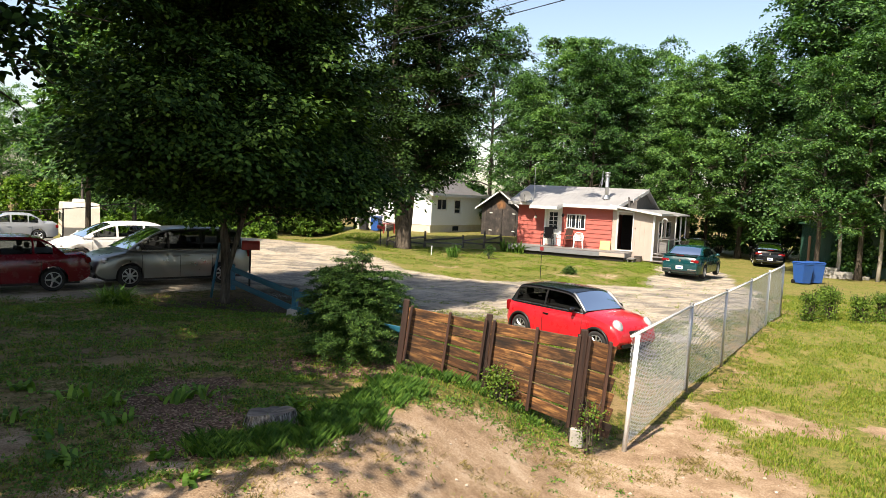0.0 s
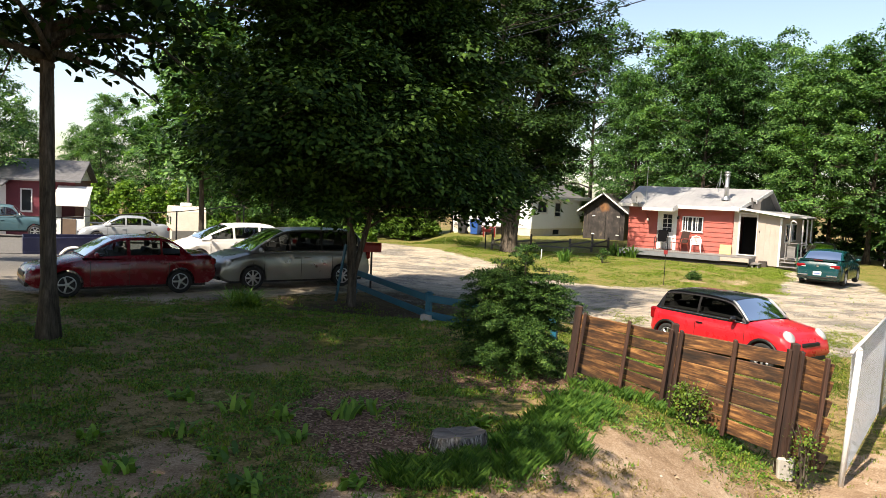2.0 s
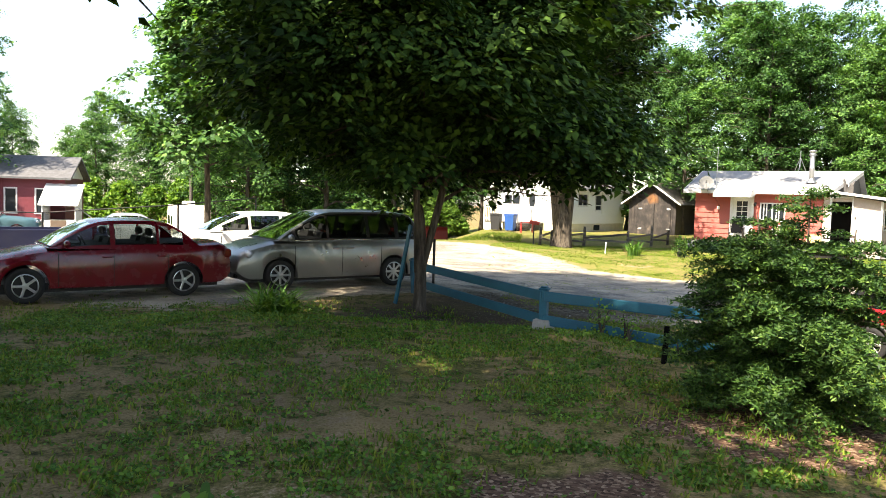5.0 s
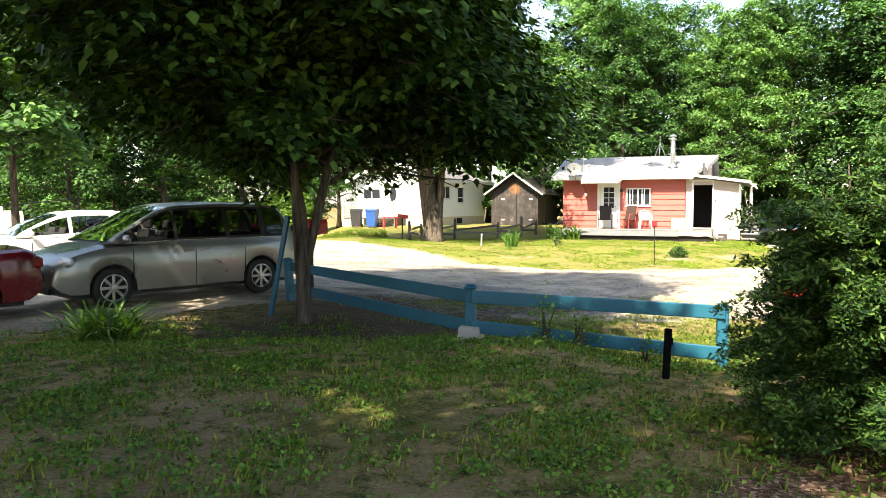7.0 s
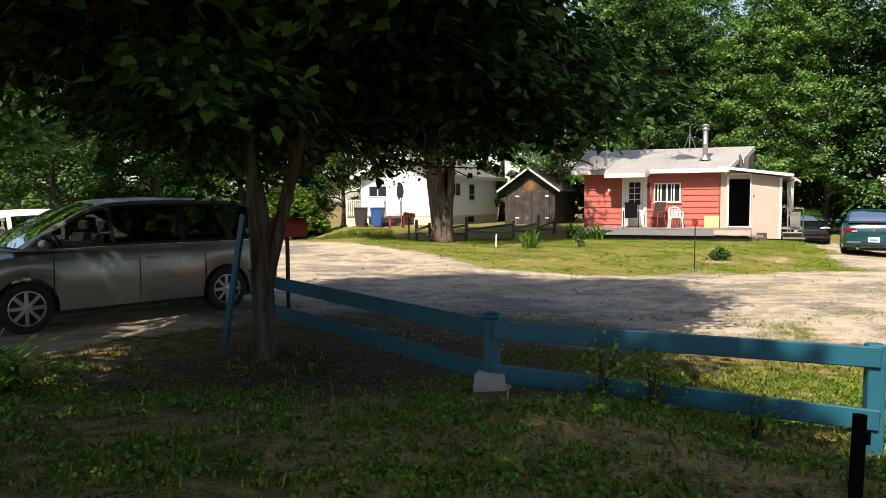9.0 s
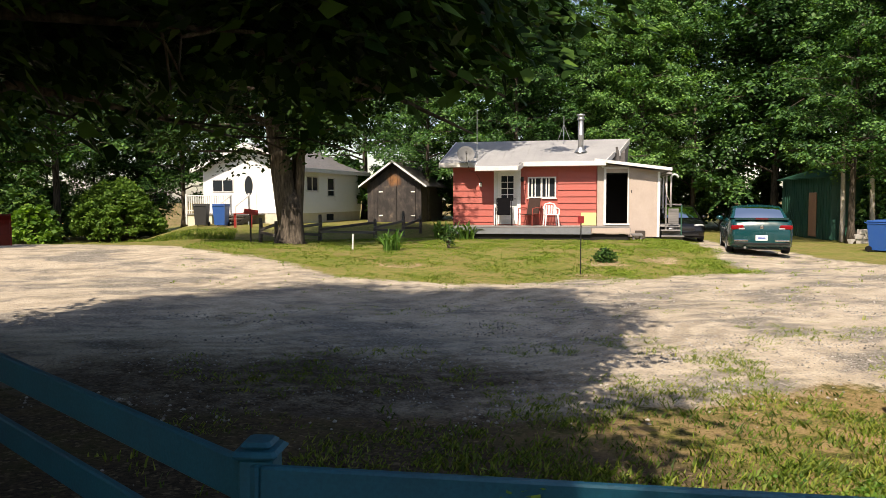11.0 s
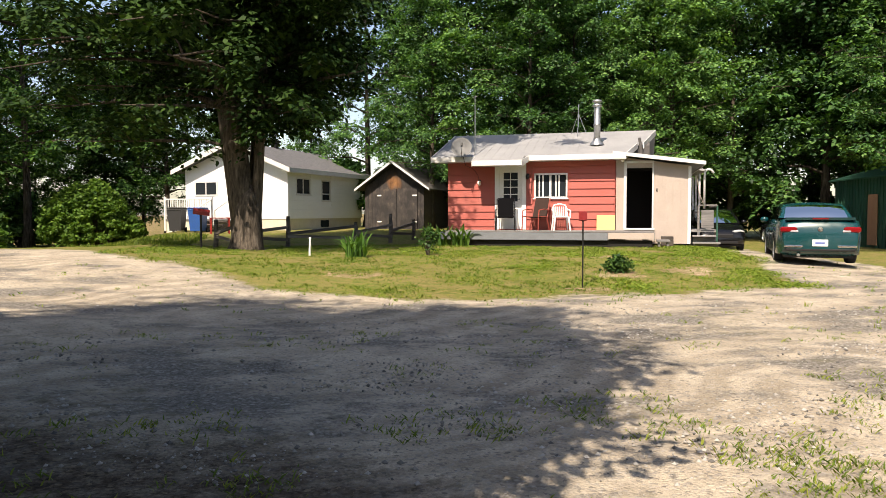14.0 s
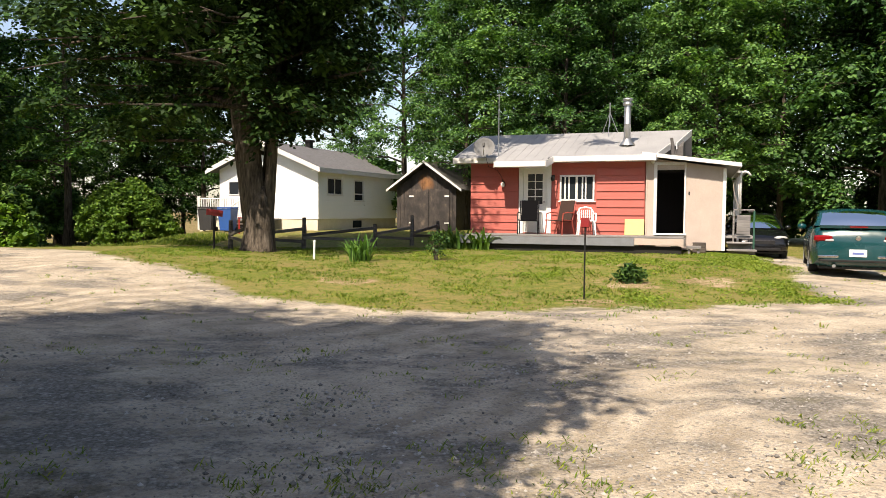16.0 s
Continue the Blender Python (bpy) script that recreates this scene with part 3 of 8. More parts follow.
def forked_tree(seed, height, base_r, crown_r, fork_z, stems, limbs, tufts, top_taper=0.4, squash=0.8, lo=0.06):
    """A short trunk that parts into a few leaning stems, each with limbs and twigs: the wood and the centres of its sprays."""
    r = random.Random(seed)
    wood_b, tips = Bits(), []
    wood_b.tube([(0, 0, -0.1), (0.01, 0, 0.15), (0.02, 0.01, 0.6), (0.0, 0.03, fork_z * 0.75), (-0.02, 0.02, fork_z), (-0.02, 0.02, fork_z + 0.3)], [base_r * 1.45, base_r * 1.14, base_r, base_r * 0.96, base_r * 0.75, base_r * 0.3], 14)
    per = limbs // len(stems)
    for k, (dx, dy, lean, thick) in enumerate(stems):
        d = Vector((dx, dy, 0)).normalized()
        top = height * (1.0 if k == 0 else r.uniform(0.8, 0.95))
        at = lambda t: Vector((0, 0, fork_z * 0.45)) + d * (base_r * 0.3 + lean * (t * 1.6 - 0.7 * t * t) * top) + Vector((0.1 * t * math.sin(6 * t + seed + k), 0.1 * t * math.cos(5 * t + k), (top - fork_z * 0.45) * t))
        ts = lin(0, 1, 17)
        rad = [max(0.02, base_r * thick * (1 - 0.93 * t)) for t in ts]
        wood_b.tube([at(t) for t in ts], rad, 10)
        for i in range(per):
            t = lo + (0.97 - lo) * ((i + r.random() * 0.8) / per) ** 0.9
            base = at(t)
            rel = t
            wide = crown_r * (1 - (1 - top_taper) * rel ** 1.5) * (0.8 + 0.2 * math.sin(3.0 * min(1, rel + 0.25)))
            ang = i * 2.399 + k * 1.3 + r.uniform(-0.5, 0.5)
            length = wide * r.uniform(0.7, 1.08)
            hor = Vector((math.cos(ang), math.sin(ang), 0))
            length *= squash + (1 - squash) * (0.5 + 0.5 * hor.dot(d))
            end = base + hor * length + Vector((0, 0, length * r.uniform(0.0, 0.5) * (0.3 + 0.9 * rel)))
            kink = base.lerp(end, 0.5) + Vector((r.uniform(-0.3, 0.3), r.uniform(-0.3, 0.3), 0.16 * length * (0.2 + rel)))
            br = max(0.02, base_r * thick * (1 - 0.9 * t) * 0.45)
            path = [base, base.lerp(kink, 0.5) + Vector((0, 0, 0.05 * length)), kink, kink.lerp(end, 0.55), end]
            wood_b.tube(path, [br, br * 0.8, br * 0.6, br * 0.35, 0.012], 6)
            for q in range(tufts):
                u = 0.25 + 0.75 * (q + r.random()) / tufts
                p = path[2].lerp(path[4], (u - 0.5) * 2) if u > 0.5 else path[0].lerp(path[2], u * 2)
                tip = p + Vector((-hor.y, hor.x, 0)) * r.uniform(-1, 1) * 0.42 * length * (0.35 + 0.65 * u) + Vector((0, 0, r.uniform(-0.4, 0.5)))
                wood_b.tube([p, p.lerp(tip, 0.6) + Vector((0, 0, 0.08)), tip], [br * 0.3, br * 0.2, 0.008], 4)
                tips.append(tip)
    return wood_b, tips


def low_boughs(wood_b, tips, seed, n, z0, reach, rise, tufts, drop=0.0):
    """Long drooping lower boughs with sprays all along them."""
    r = random.Random(seed + 500)
    for i in range(n):
        a = i * 2.399 + r.uniform(-0.3, 0.3)
        ln = reach * r.uniform(0.7, 1.0)
        d = Vector((math.cos(a), math.sin(a), 0))
        base, top = Vector((0, 0, z0 + r.uniform(0, rise))), r.uniform(0.3, 1.1)
        low = drop * S(d.y + 0.3 * d.x, -0.2, 0.5)
        at = lambda u: base + d * ln * u + Vector((0, 0, top * math.sin(2.4 * u) - (0.35 + low) * u))
        wood_b.tube([at(u) for u in (0, 0.25, 0.5, 0.75, 1)], [0.07, 0.055, 0.04, 0.025, 0.01], 6)
        for q in range(tufts):
            u = 0.12 + 0.88 * (q + r.random()) / tufts
            tips.append(at(u) + Vector((-d.y, d.x, 0)) * r.uniform(-1, 1) * 1.2 * (0.4 + u) + Vector((0, 0, r.uniform(-0.1, 0.7))))


def make_tree(name, at, label, seed, height, base_r, crown_lo, crown_r, limbs, per, leaf, mat, bark=None, spray=(1.0, 0.42), rz=0.0, group="", skirt=None, shape=None, stems=None, floor=0.0, **kw):
    """A broad-leaved tree as one thing: its wood and its crown."""
    if stems:
        wood_b, tips = forked_tree(seed, height, base_r, crown_r, crown_lo, stems, limbs, **kw)
    else:
        wood_b, tips = tree_parts(seed, height, base_r, crown_lo, crown_r, limbs, **kw)
    if skirt:
        low_boughs(wood_b, tips, seed, *skirt)
    if shape:
        tips = [p for p in (Vector(shape(*p)) for p in tips) if p.z > floor + 0.3 * S(p.x, -0.4, 0.6)]
        wood_b.v = [shape(*p) for p in wood_b.v]
    t = thing(name, at, label, "tree", group, rz=rz)
    part("trunk", wood_b, bark or M_BARK, t, smooth=True)
    rng = np.random.default_rng(seed)
    cr = new("crown", quads_mesh("crown", leaf_domes(rng, [tuple(p) for p in tips], per, leaf, spray), mat))
    cr.parent = t
    return t


def on_ground(x, y, sink=0.05):
    return (x, y, ground_z(x, y) - sink)


def lean_west(x, y, z):
    """A crown that is fuller on its western side, above all low down."""
    low = 0.60 + 0.5 * S(y, -0.3, 1.8)
    k = low + (0.86 - low) * S(z, 5.5, 8.5) if x > 0 else 0.45 + 0.37 * S(z, 2.8, 4.8)
    return (x * k, y, z)


# the maple that shades the drive, its neighbour, and the one behind the first view
make_tree("maple_tree", on_ground(-6.4, 17.9), "broad dark green maple with a forked trunk beside the fence", 11, 11.6, 0.19, 1.65, 4.4, 96, 440, 0.096, M_MAPLE, spray=(0.95, 0.26), tufts=7, top_taper=0.36, lo=0.12, stems=((-0.35, -0.2, 0.05, 0.72), (0.9, 0.25, 0.22, 0.55), (-0.6, 0.7, 0.20, 0.5)), skirt=(60, 2.7, 4.5, 1.2, 9, 0.55), shape=lean_west, floor=2.35)
make_tree("shade_tree", on_ground(-9.85, 11.4), "tall lawn tree with a straight dark grey trunk", 23, 15.5, 0.145, 5.6, 4.9, 52, 46, 0.14, M_MAPLE, spray=(0.7, 0.25), tufts=6, lean=-0.02, skirt=(12, 4.5, 3.9, 1.2, 6, 0.4), shape=lambda x, y, z: (x * (0.58 + 0.42 * S(z, 7.2, 8.6) if x > 0 else 1.0), y, z))
# the next five stand out of view, added for the shade they cast
make_tree("shade_tree", on_ground(-10.6, 1.6), "leafy tree out of view, added to shade the grass", 31, 11.3, 0.26, 4.5, 5.9, 54, 92, 0.16, M_MAPLE, spray=(1.2, 0.42), tufts=6, shape=lambda x, y, z: (x * (1.14 if x > 0 else 1.0), y, z))
make_tree("shade_tree", on_ground(-8.6, -3.6), "leafy tree out of view, added to shade the grass", 37, 10.0, 0.24, 4.6, 3.8, 40, 120, 0.17, M_MAPLE, spray=(1.2, 0.42), tufts=6)
make_tree("shade_tree", on_ground(-9.2, 6.2), "leafy tree out of view, added to shade the grass", 53, 12.5, 0.22, 6.6, 4.7, 46, 58, 0.14, M_MAPLE, spray=(0.75, 0.26), tufts=4, shape=lambda x, y, z: (x * (0.62 + 0.38 * S(y, 0.8, 2.2) if x > 0 else 1.0), y, z))
make_tree("shade_tree", on_ground(-14.5, 4.0), "leafy tree out of view, added to shade the grass", 39, 13, 0.26, 5.0, 5.2, 46, 120, 0.17, M_MAPLE, spray=(1.2, 0.42), tufts=6)
make_tree("shade_tree", on_ground(-16.6, 11.2), "leafy tree out of view, added to shade the parked cars", 41, 12.5, 0.24, 5.0, 4.0, 48, 150, 0.16, M_MAPLE, spray=(1.2, 0.42), tufts=6)
make_tree("maple_tree", on_ground(-2.95, 37.6), "large old maple with a twin grey trunk by the rail fence", 47, 15.5, 0.42, 1.5, 5.4, 84, 190, 0.115, M_OLD_MAPLE, spray=(0.78, 0.26), tufts=6, top_taper=0.6, stems=((-1, 0.2, 0.06, 0.70), (1, 0.1, 0.075, 0.62), (0.2, 1, 0.13, 0.42)), lo=0.16, skirt=(14, 4.3, 4.8, 1.8, 6), shape=lambda x, y, z: (x * (0.62 + (0.95 - 0.6 * S(y, -1.0, 1.0)) * S(z, 6.0, 9.0) if x > 0 else 1.35), y, z))

make_tree("maple_tree", on_ground(-16.2, 30.3), "sunlit young maple beside the road, before the parked trailer", 71, 10.2, 0.13, 3.0, 2.9, 44, 130, 0.15, M_WOODS, spray=(0.7, 0.26), tufts=5)

# woods behind the houses: four tree forms, set out many times
forms = []
for q, (hh, rr, lo, cw) in enumerate(((19, 0.22, 3.0, 4.4), (21, 0.25, 4.5, 5.0), (17, 0.2, 2.2, 4.4), (19, 0.22, 2.6, 3.9))):
    w_b, tp = tree_parts(60 + q, hh, rr, lo, cw, 40, tufts=5, top_taper=0.62, scatter_z=0.9)
    wm = mesh_of("trunk", w_b.v, w_b.f, [M_BARK], True)
    lm = quads_mesh("crown", leaf_domes(np.random.default_rng(60 + q), [tuple(p) for p in tp], 150, 0.165, (0.98, 0.34), 0.42), M_WOODS)
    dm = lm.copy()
    dm.materials[0] = M_SHADED_WOODS
    forms.append((wm, lm, dm))


def forest_tree(x, y, q, turn, size, squash=1.0):
    t = thing("forest_tree", on_ground(x, y, 0.1), "tall leafy deciduous tree at the edge of the woods", "tree", "woods behind the houses")
    wm, lm, dm = forms[q]
    for nm, me in (("trunk", wm), ("crown", dm if -30 < x < -7 and y > 44 else lm)):       # west of the bungalow the crowns' shade is put into darker leaves
        o = new(nm, me)
        o.parent = t
    t.matrix_world = pose(*on_ground(x, y, 0.1), 0, 0, turn) @ Matrix.Diagonal((size * squash, size * squash, size, 1))


wr = random.Random(5)
ROWS_OF_WOODS = [
    # x from, x to, y from, y to, how many, size
    (7.5, 17, 48.5, 47.5, 5, 0.56), (3, 18, 53, 52, 6, 0.63), (3.5, 20, 60, 58, 3, 0.72), (18.5, 27, 48.5, 44, 4, 0.98), (20, 40, 56, 50, 5, 1.0),
    (22.5, 30, 41, 36, 3, 0.85), (26, 40, 48, 40, 4, 0.95), (23, 34, 34, 28, 3, 0.95),
    (-22, -11, 60, 62, 5, 0.6), (-34, -16, 64, 68, 6, 0.52), (-60, -34, 60, 64, 5, 0.55), (-52, -30, 72, 76, 6, 0.62),
]
for x0, x1, y0, y1, n, size in ROWS_OF_WOODS:
    for i in range(n):
        t = (i + 0.5) / n
        forest_tree(x0 + (x1 - x0) * t + wr.uniform(-1.2, 1.2), y0 + (y1 - y0) * t + wr.uniform(-1.0, 1.0), 1 if 45 < y0 < 54 and x1 < 19 else wr.randrange(4), wr.uniform(0, 360), size * wr.uniform(0.85, 1.12))
for x, y, q, s in ((-17.5, 50, 3, 0.85), (-14, 54.5, 1, 0.8), (-21.5, 47, 0, 0.75), (-38, 44, 1, 0.7), (-21, 52, 0, 0.55), (-27, 55, 2, 0.7)):
    forest_tree(x, y, q, wr.uniform(0, 360), s)


for x, y, q, s in ((-5.5, 66.0, 2, 0.55), (2.4, 58.5, 1, 0.78), (-0.5, 68.0, 3, 0.6), (-8.0, 56.0, 3, 0.62), (-10.0, 60.5, 0, 0.55), (-12.4, 62.5, 1, 0.6), (18.6, 37.4, 1, 0.55), (20.6, 37.0, 1, 0.6), (22.4, 39.0, 3, 0.7)):
    forest_tree(x, y, q, wr.uniform(0, 360), s)
for i in range(13):            # unseen trees added to close the place behind the first view and block skylight
    a = radians(150 + 20 * i)
    forest_tree(2 + 34 * math.cos(a), 6 + 27 * math.sin(a), i % 4, 47 * i, 0.72)


def shrub(name, at, label, seed, rx, ry, h, n, per, leaf, mat, group="", category="shrub", lift=0.12, shoots=0):
    """A rounded, uneven mass of leafy shoots on thin stems."""
    r = random.Random(seed)
    t = thing(name, at, label, category, group)
    st, tips = Bits(), []
    for i in range(n):
        a, u = r.uniform(0, 6.28), r.random()
        z = h * (lift + (1 - lift) * u ** 0.8)
        rel = z / h
        wide = math.sin(math.pi * min(1.0, 0.30 + 0.66 * rel)) ** 0.6 * (0.75 + 0.35 * noise.noise((math.cos(a) * 1.4 + seed, math.sin(a) * 1.4, rel * 2)))
        k = r.random() ** 0.35
        p = Vector((math.cos(a) * rx * wide * k, math.sin(a) * ry * wide * k, z + 0.12 * h * noise.noise((a, seed, 1.0))))
        tips.append(tuple(p))
        if i % 3 == 0:
            st.tube([(p.x * 0.12, p.y * 0.12, 0), (p.x * 0.5, p.y * 0.5, p.z * 0.6), p], [0.022, 0.014, 0.004], 4)
    for i in range(shoots):            # loose leaders above the mass
        a, k = r.uniform(0, 6.28), r.random() ** 0.6
        p = Vector((math.cos(a) * rx * 0.55 * k, math.sin(a) * ry * 0.55 * k, h * (0.95 - 0.2 * k)))
        q = p + Vector((0.12 * math.cos(a), 0.12 * math.sin(a), r.uniform(0.18, 0.42)))
        st.tube([p - Vector((0, 0, 0.4)), p, q], [0.012, 0.008, 0.003], 4)
        tips += [tuple(p.lerp(q, u)) for u in (0.2, 0.5)]
    tagged(part("stem", st, M_BARK, t), kind="stuff")
    cr = new("foliage", quads_mesh("foliage", leaf_cloud(np.random.default_rng(seed), tips, per, leaf, (0.20 * max(1, h / 2), 0.14 * max(1, h / 2)), 0.8), mat))
    cr.parent = t
    return t


def conifer_shrub(name, at, label, seed, h, r0, mat):
    """A loose evergreen: drooping flat sprays in uneven tiers round a few stems."""
    r = random.Random(seed)
    t = thing(name, at, label, "shrub")
    st, tips = Bits(), []
    tops = [Vector((0, 0, h))] + [Vector((r.uniform(-0.55, 0.55), r.uniform(-0.45, 0.45), h * r.uniform(0.70, 0.93))) for _ in range(8)]
    for p in tops:
        st.tube([(p.x * 0.2, p.y * 0.2, 0), (p.x * 0.8, p.y * 0.8, p.z * 0.5), p], [0.03, 0.018, 0.004], 5)
    for i in range(400):
        p = tops[i % len(tops)]
        u = r.random() ** 0.8
        z = 0.06 * h + u * (p.z - 0.06 * h)
        rel = z / h
        reach = r0 * (1.0 - rel) ** 0.55 * (0.7 + 0.5 * r.random()) * (0.55 + 0.45 * min(1, rel / 0.18))
        reach *= 0.8 if p.z < h else 1.0
        a = i * 2.399 + r.uniform(-0.4, 0.4)
        base = Vector((p.x * (0.2 + 0.8 * u), p.y * (0.2 + 0.8 * u), z))
        d = Vector((math.cos(a), math.sin(a), 0))
        n = max(2, int(reach / 0.085))
        for q in range(n):
            w = (q + 0.7) / n
            tips.append(tuple(base + d * reach * w + Vector((r.uniform(-0.05, 0.05), r.uniform(-0.05, 0.05), 0.10 * w - 0.26 * reach * w * w))))
        if i % 4 == 0:
            st.tube([base, base + d * reach * 0.9 + Vector((0, 0, -0.12 * reach))], [0.008, 0.003], 4)
    tagged(part("stem", st, M_BARK, t), kind="stuff")
    cr = new("foliage", quads_mesh("foliage", leaf_cloud(np.random.default_rng(seed), tips, 56, 0.037, (0.105, 0.035), 0.55, 0.35, 0.42), mat))
    cr.parent = t
    return t


conifer_shrub("bush", on_ground(-2.08, 11.45, 0.04), "loose dark green evergreen shrub beside the wooden fence", 3, 1.95, 1.2, M_BUSH)
shrub("lilac_bush", on_ground(-10.9, 53.2), "large rounded green bush beside the road", 8, 3.0, 2.4, 2.9, 620, 60, 0.115, M_LILAC)
shrub("lilac_bush", on_ground(-13.6, 46.2), "large rounded green bush beside the road", 9, 2.4, 2.0, 2.6, 300, 36, 0.16, M_BUSH)

# ---- building materials ----
M_RED_SIDING = worn("red_lap_siding", (0.40, 0.085, 0.065), (0.32, 0.10, 0.082), 0.6, 2.0, amount=0.6, bump=0.1, fine=45)
M_WHITE = worn("white_paint", (0.80, 0.80, 0.78), (0.62, 0.60, 0.55), 0.5, 2.5, amount=0.35)
M_WHITE_SIDING = worn("white_vinyl_siding", (0.82, 0.84, 0.86), (0.70, 0.72, 0.73), 0.45, 1.5, amount=0.3, bump=0.05)
M_TRIM = worn("white_metal_trim", (0.66, 0.66, 0.66), (0.44, 0.42, 0.39), 0.4, 4, amount=0.3)
M_BEIGE = worn("beige_panel_siding", (0.44, 0.37, 0.325), (0.34, 0.28, 0.24), 0.7, 2.2, amount=0.45)
M_METAL_ROOF = worn("pale_metal_roofing", (0.34, 0.34, 0.345), (0.22, 0.225, 0.235), 0.55, 1.1, metal=0.1, amount=0.7, bump=0.05)
M_SHINGLE = worn("grey_roof_shingle", (0.13, 0.13, 0.138), (0.06, 0.06, 0.062), 0.9, 5, amount=0.75, bump=0.5, fine=45)
M_DARK_ROOF = worn("dark_roof_felt", (0.075, 0.07, 0.068), (0.13, 0.12, 0.11), 0.9, 3, amount=0.6, bump=0.4, fine=40)
M_GLASS = glass("window_glass")
M_CAR_GLASS = clear_glass("car_glass", (0.62, 0.66, 0.64))
M_DARK_GLASS = clear_glass("privacy_glass", (0.22, 0.235, 0.23))
M_SCREEN = clear_glass("windscreen_glass", (0.68, 0.74, 0.72))
# near-black that paints the shade of unlit rooms, floors, gaps and hollows
M_DARK = plain("shade_black", (0.012, 0.011, 0.010), 0.9)
M_BLACK = plain("black_plastic", (0.008, 0.008, 0.009), 0.5)
M_STEEL = worn("galvanised_steel", (0.48, 0.49, 0.50), (0.30, 0.30, 0.30), 0.38, 6, metal=0.85, amount=0.5)
M_CONCRETE = worn("concrete", (0.42, 0.40, 0.37), (0.27, 0.25, 0.22), 0.9, 3, amount=0.6, bump=0.3)
M_BLOCK = worn("painted_block", (0.60, 0.56, 0.46), (0.44, 0.39, 0.30), 0.85, 3, amount=0.5, bump=0.2)
M_DECK = wood("weathered_deck_wood", (0.12, 0.116, 0.115), (0.23, 0.222, 0.218), (0.35, 0.335, 0.32))
M_OLD_BOARD = wood("old_dark_boards", (0.028, 0.022, 0.018), (0.066, 0.053, 0.044), (0.13, 0.108, 0.088))
M_RAIL_WOOD = wood("grey_split_rail", (0.05, 0.043, 0.036), (0.11, 0.095, 0.08), (0.19, 0.165, 0.14))
M_GREEN_METAL = worn("green_steel_siding", (0.018, 0.085, 0.055), (0.022, 0.06, 0.04), 0.5, 2, amount=0.6)
M_MAROON = worn("maroon_clapboard", (0.15, 0.022, 0.035), (0.10, 0.02, 0.03), 0.6, 2)


def holed_wall(b, x0, x1, z0, z1, y0, y1, holes):
    """A wall of boxes with rectangular openings (a, b, low, high) right through it."""
    cuts = sorted({x0, x1, *(v for h in holes for v in h[:2])})
    for a, c in zip(cuts, cuts[1:]):
        mid = (a + c) / 2
        spans = sorted((h[2], h[3]) for h in holes if h[0] < mid < h[1])
        low = z0
        for lo, hi in spans:
            if lo > low:
                b.box(a, c, y0, y1, low, lo)
            low = hi
        if low < z1:
            b.box(a, c, y0, y1, low, z1)
    return b


def boards(parent, name, mat, x0, x1, z0, z1, y, pitch, holes, thick=0.024, lap=0.02):
    """Lap siding: each course is a board with a proud lower edge, cut round the openings."""
    rows = max(1, round((z1 - z0) / pitch))
    step = (z1 - z0) / rows
    for i in range(rows):
        lo, hi = z0 + i * step, z0 + (i + 1) * step - 0.004
        segs = [(x0, x1)]
        for a, c, zl, zh in holes:
            if zl < hi and zh > lo:
                segs = [s for p, q in segs for s in ((p, min(q, a)), (max(p, c), q)) if s[1] - s[0] > 0.02]
        for p, q in segs:
            bt = Bits().prism([(y, lo), (y - thick - lap, lo), (y - thick * 0.5, hi), (y, hi)], p, q, lambda u, v, w: (w, u, v))
            part(name, bt, mat, parent)


def window(parent, x0, x1, z0, z1, y, panes=2, mat=None, name="window", sill=True, fr=0.055):
    # dark plate painting the unlit room behind the panes
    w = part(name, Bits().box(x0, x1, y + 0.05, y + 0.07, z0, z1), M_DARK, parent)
    fb = Bits()
    for a, c, lo, hi in ((x0, x1, z1 - fr, z1), (x0, x1, z0, z0 + fr), (x0, x0 + fr, z0 + fr, z1 - fr), (x1 - fr, x1, z0 + fr, z1 - fr)):
        fb.box(a, c, y - 0.035, y + 0.045, lo, hi, b=0.006)
    step = (x1 - x0 - 2 * fr) / panes
    for i in range(1, panes):
        c = x0 + fr + i * step
        fb.box(c - 0.02, c + 0.02, y - 0.02, y + 0.04, z0 + fr, z1 - fr)
    part("window_frame", fb, mat or M_TRIM, w)
    for i in range(panes):
        a = x0 + fr + i * step
        part("pane", Bits().box(a + 0.02, a + step - 0.02, y + 0.015, y + 0.022, z0 + fr, z1 - fr), M_GLASS, w)
    if sill:
        part("sill", Bits().box(x0 - 0.04, x1 + 0.04, y - 0.06, y - 0.0355, z0 - 0.03, z0 + 0.01, b=0.005), mat or M_TRIM, w)
    return w


# ---- the red cottage ----
HX, HY, HROT = 3.2, 40.68, -27.0
HZ = 0.42
cottage = thing("cottage", (HX, HY, HZ), "small red clapboard cottage with a pale metal roof", "house", rz=HROT)
DOOR = (1.66, 2.52, 0.46, 2.50)
WIN = (2.86, 3.92, 1.44, 2.24)
wl = Bits()
holed_wall(wl, 0, 5.4, 0.05, 2.72, 0.0, 0.14, [DOOR, WIN])
wl.box(0, 0.14, 0.14, 5.6, 0.05, 2.72).box(5.26, 5.4, 0.14, 5.6, 0.05, 2.72).box(0.14, 5.26, 5.46, 5.6, 0.05, 2.72)
part("wall", wl, M_RED_SIDING, cottage)
part("floor", Bits().box(0.14, 5.26, 0.14, 5.46, 0.30, 0.42), M_DARK, cottage)
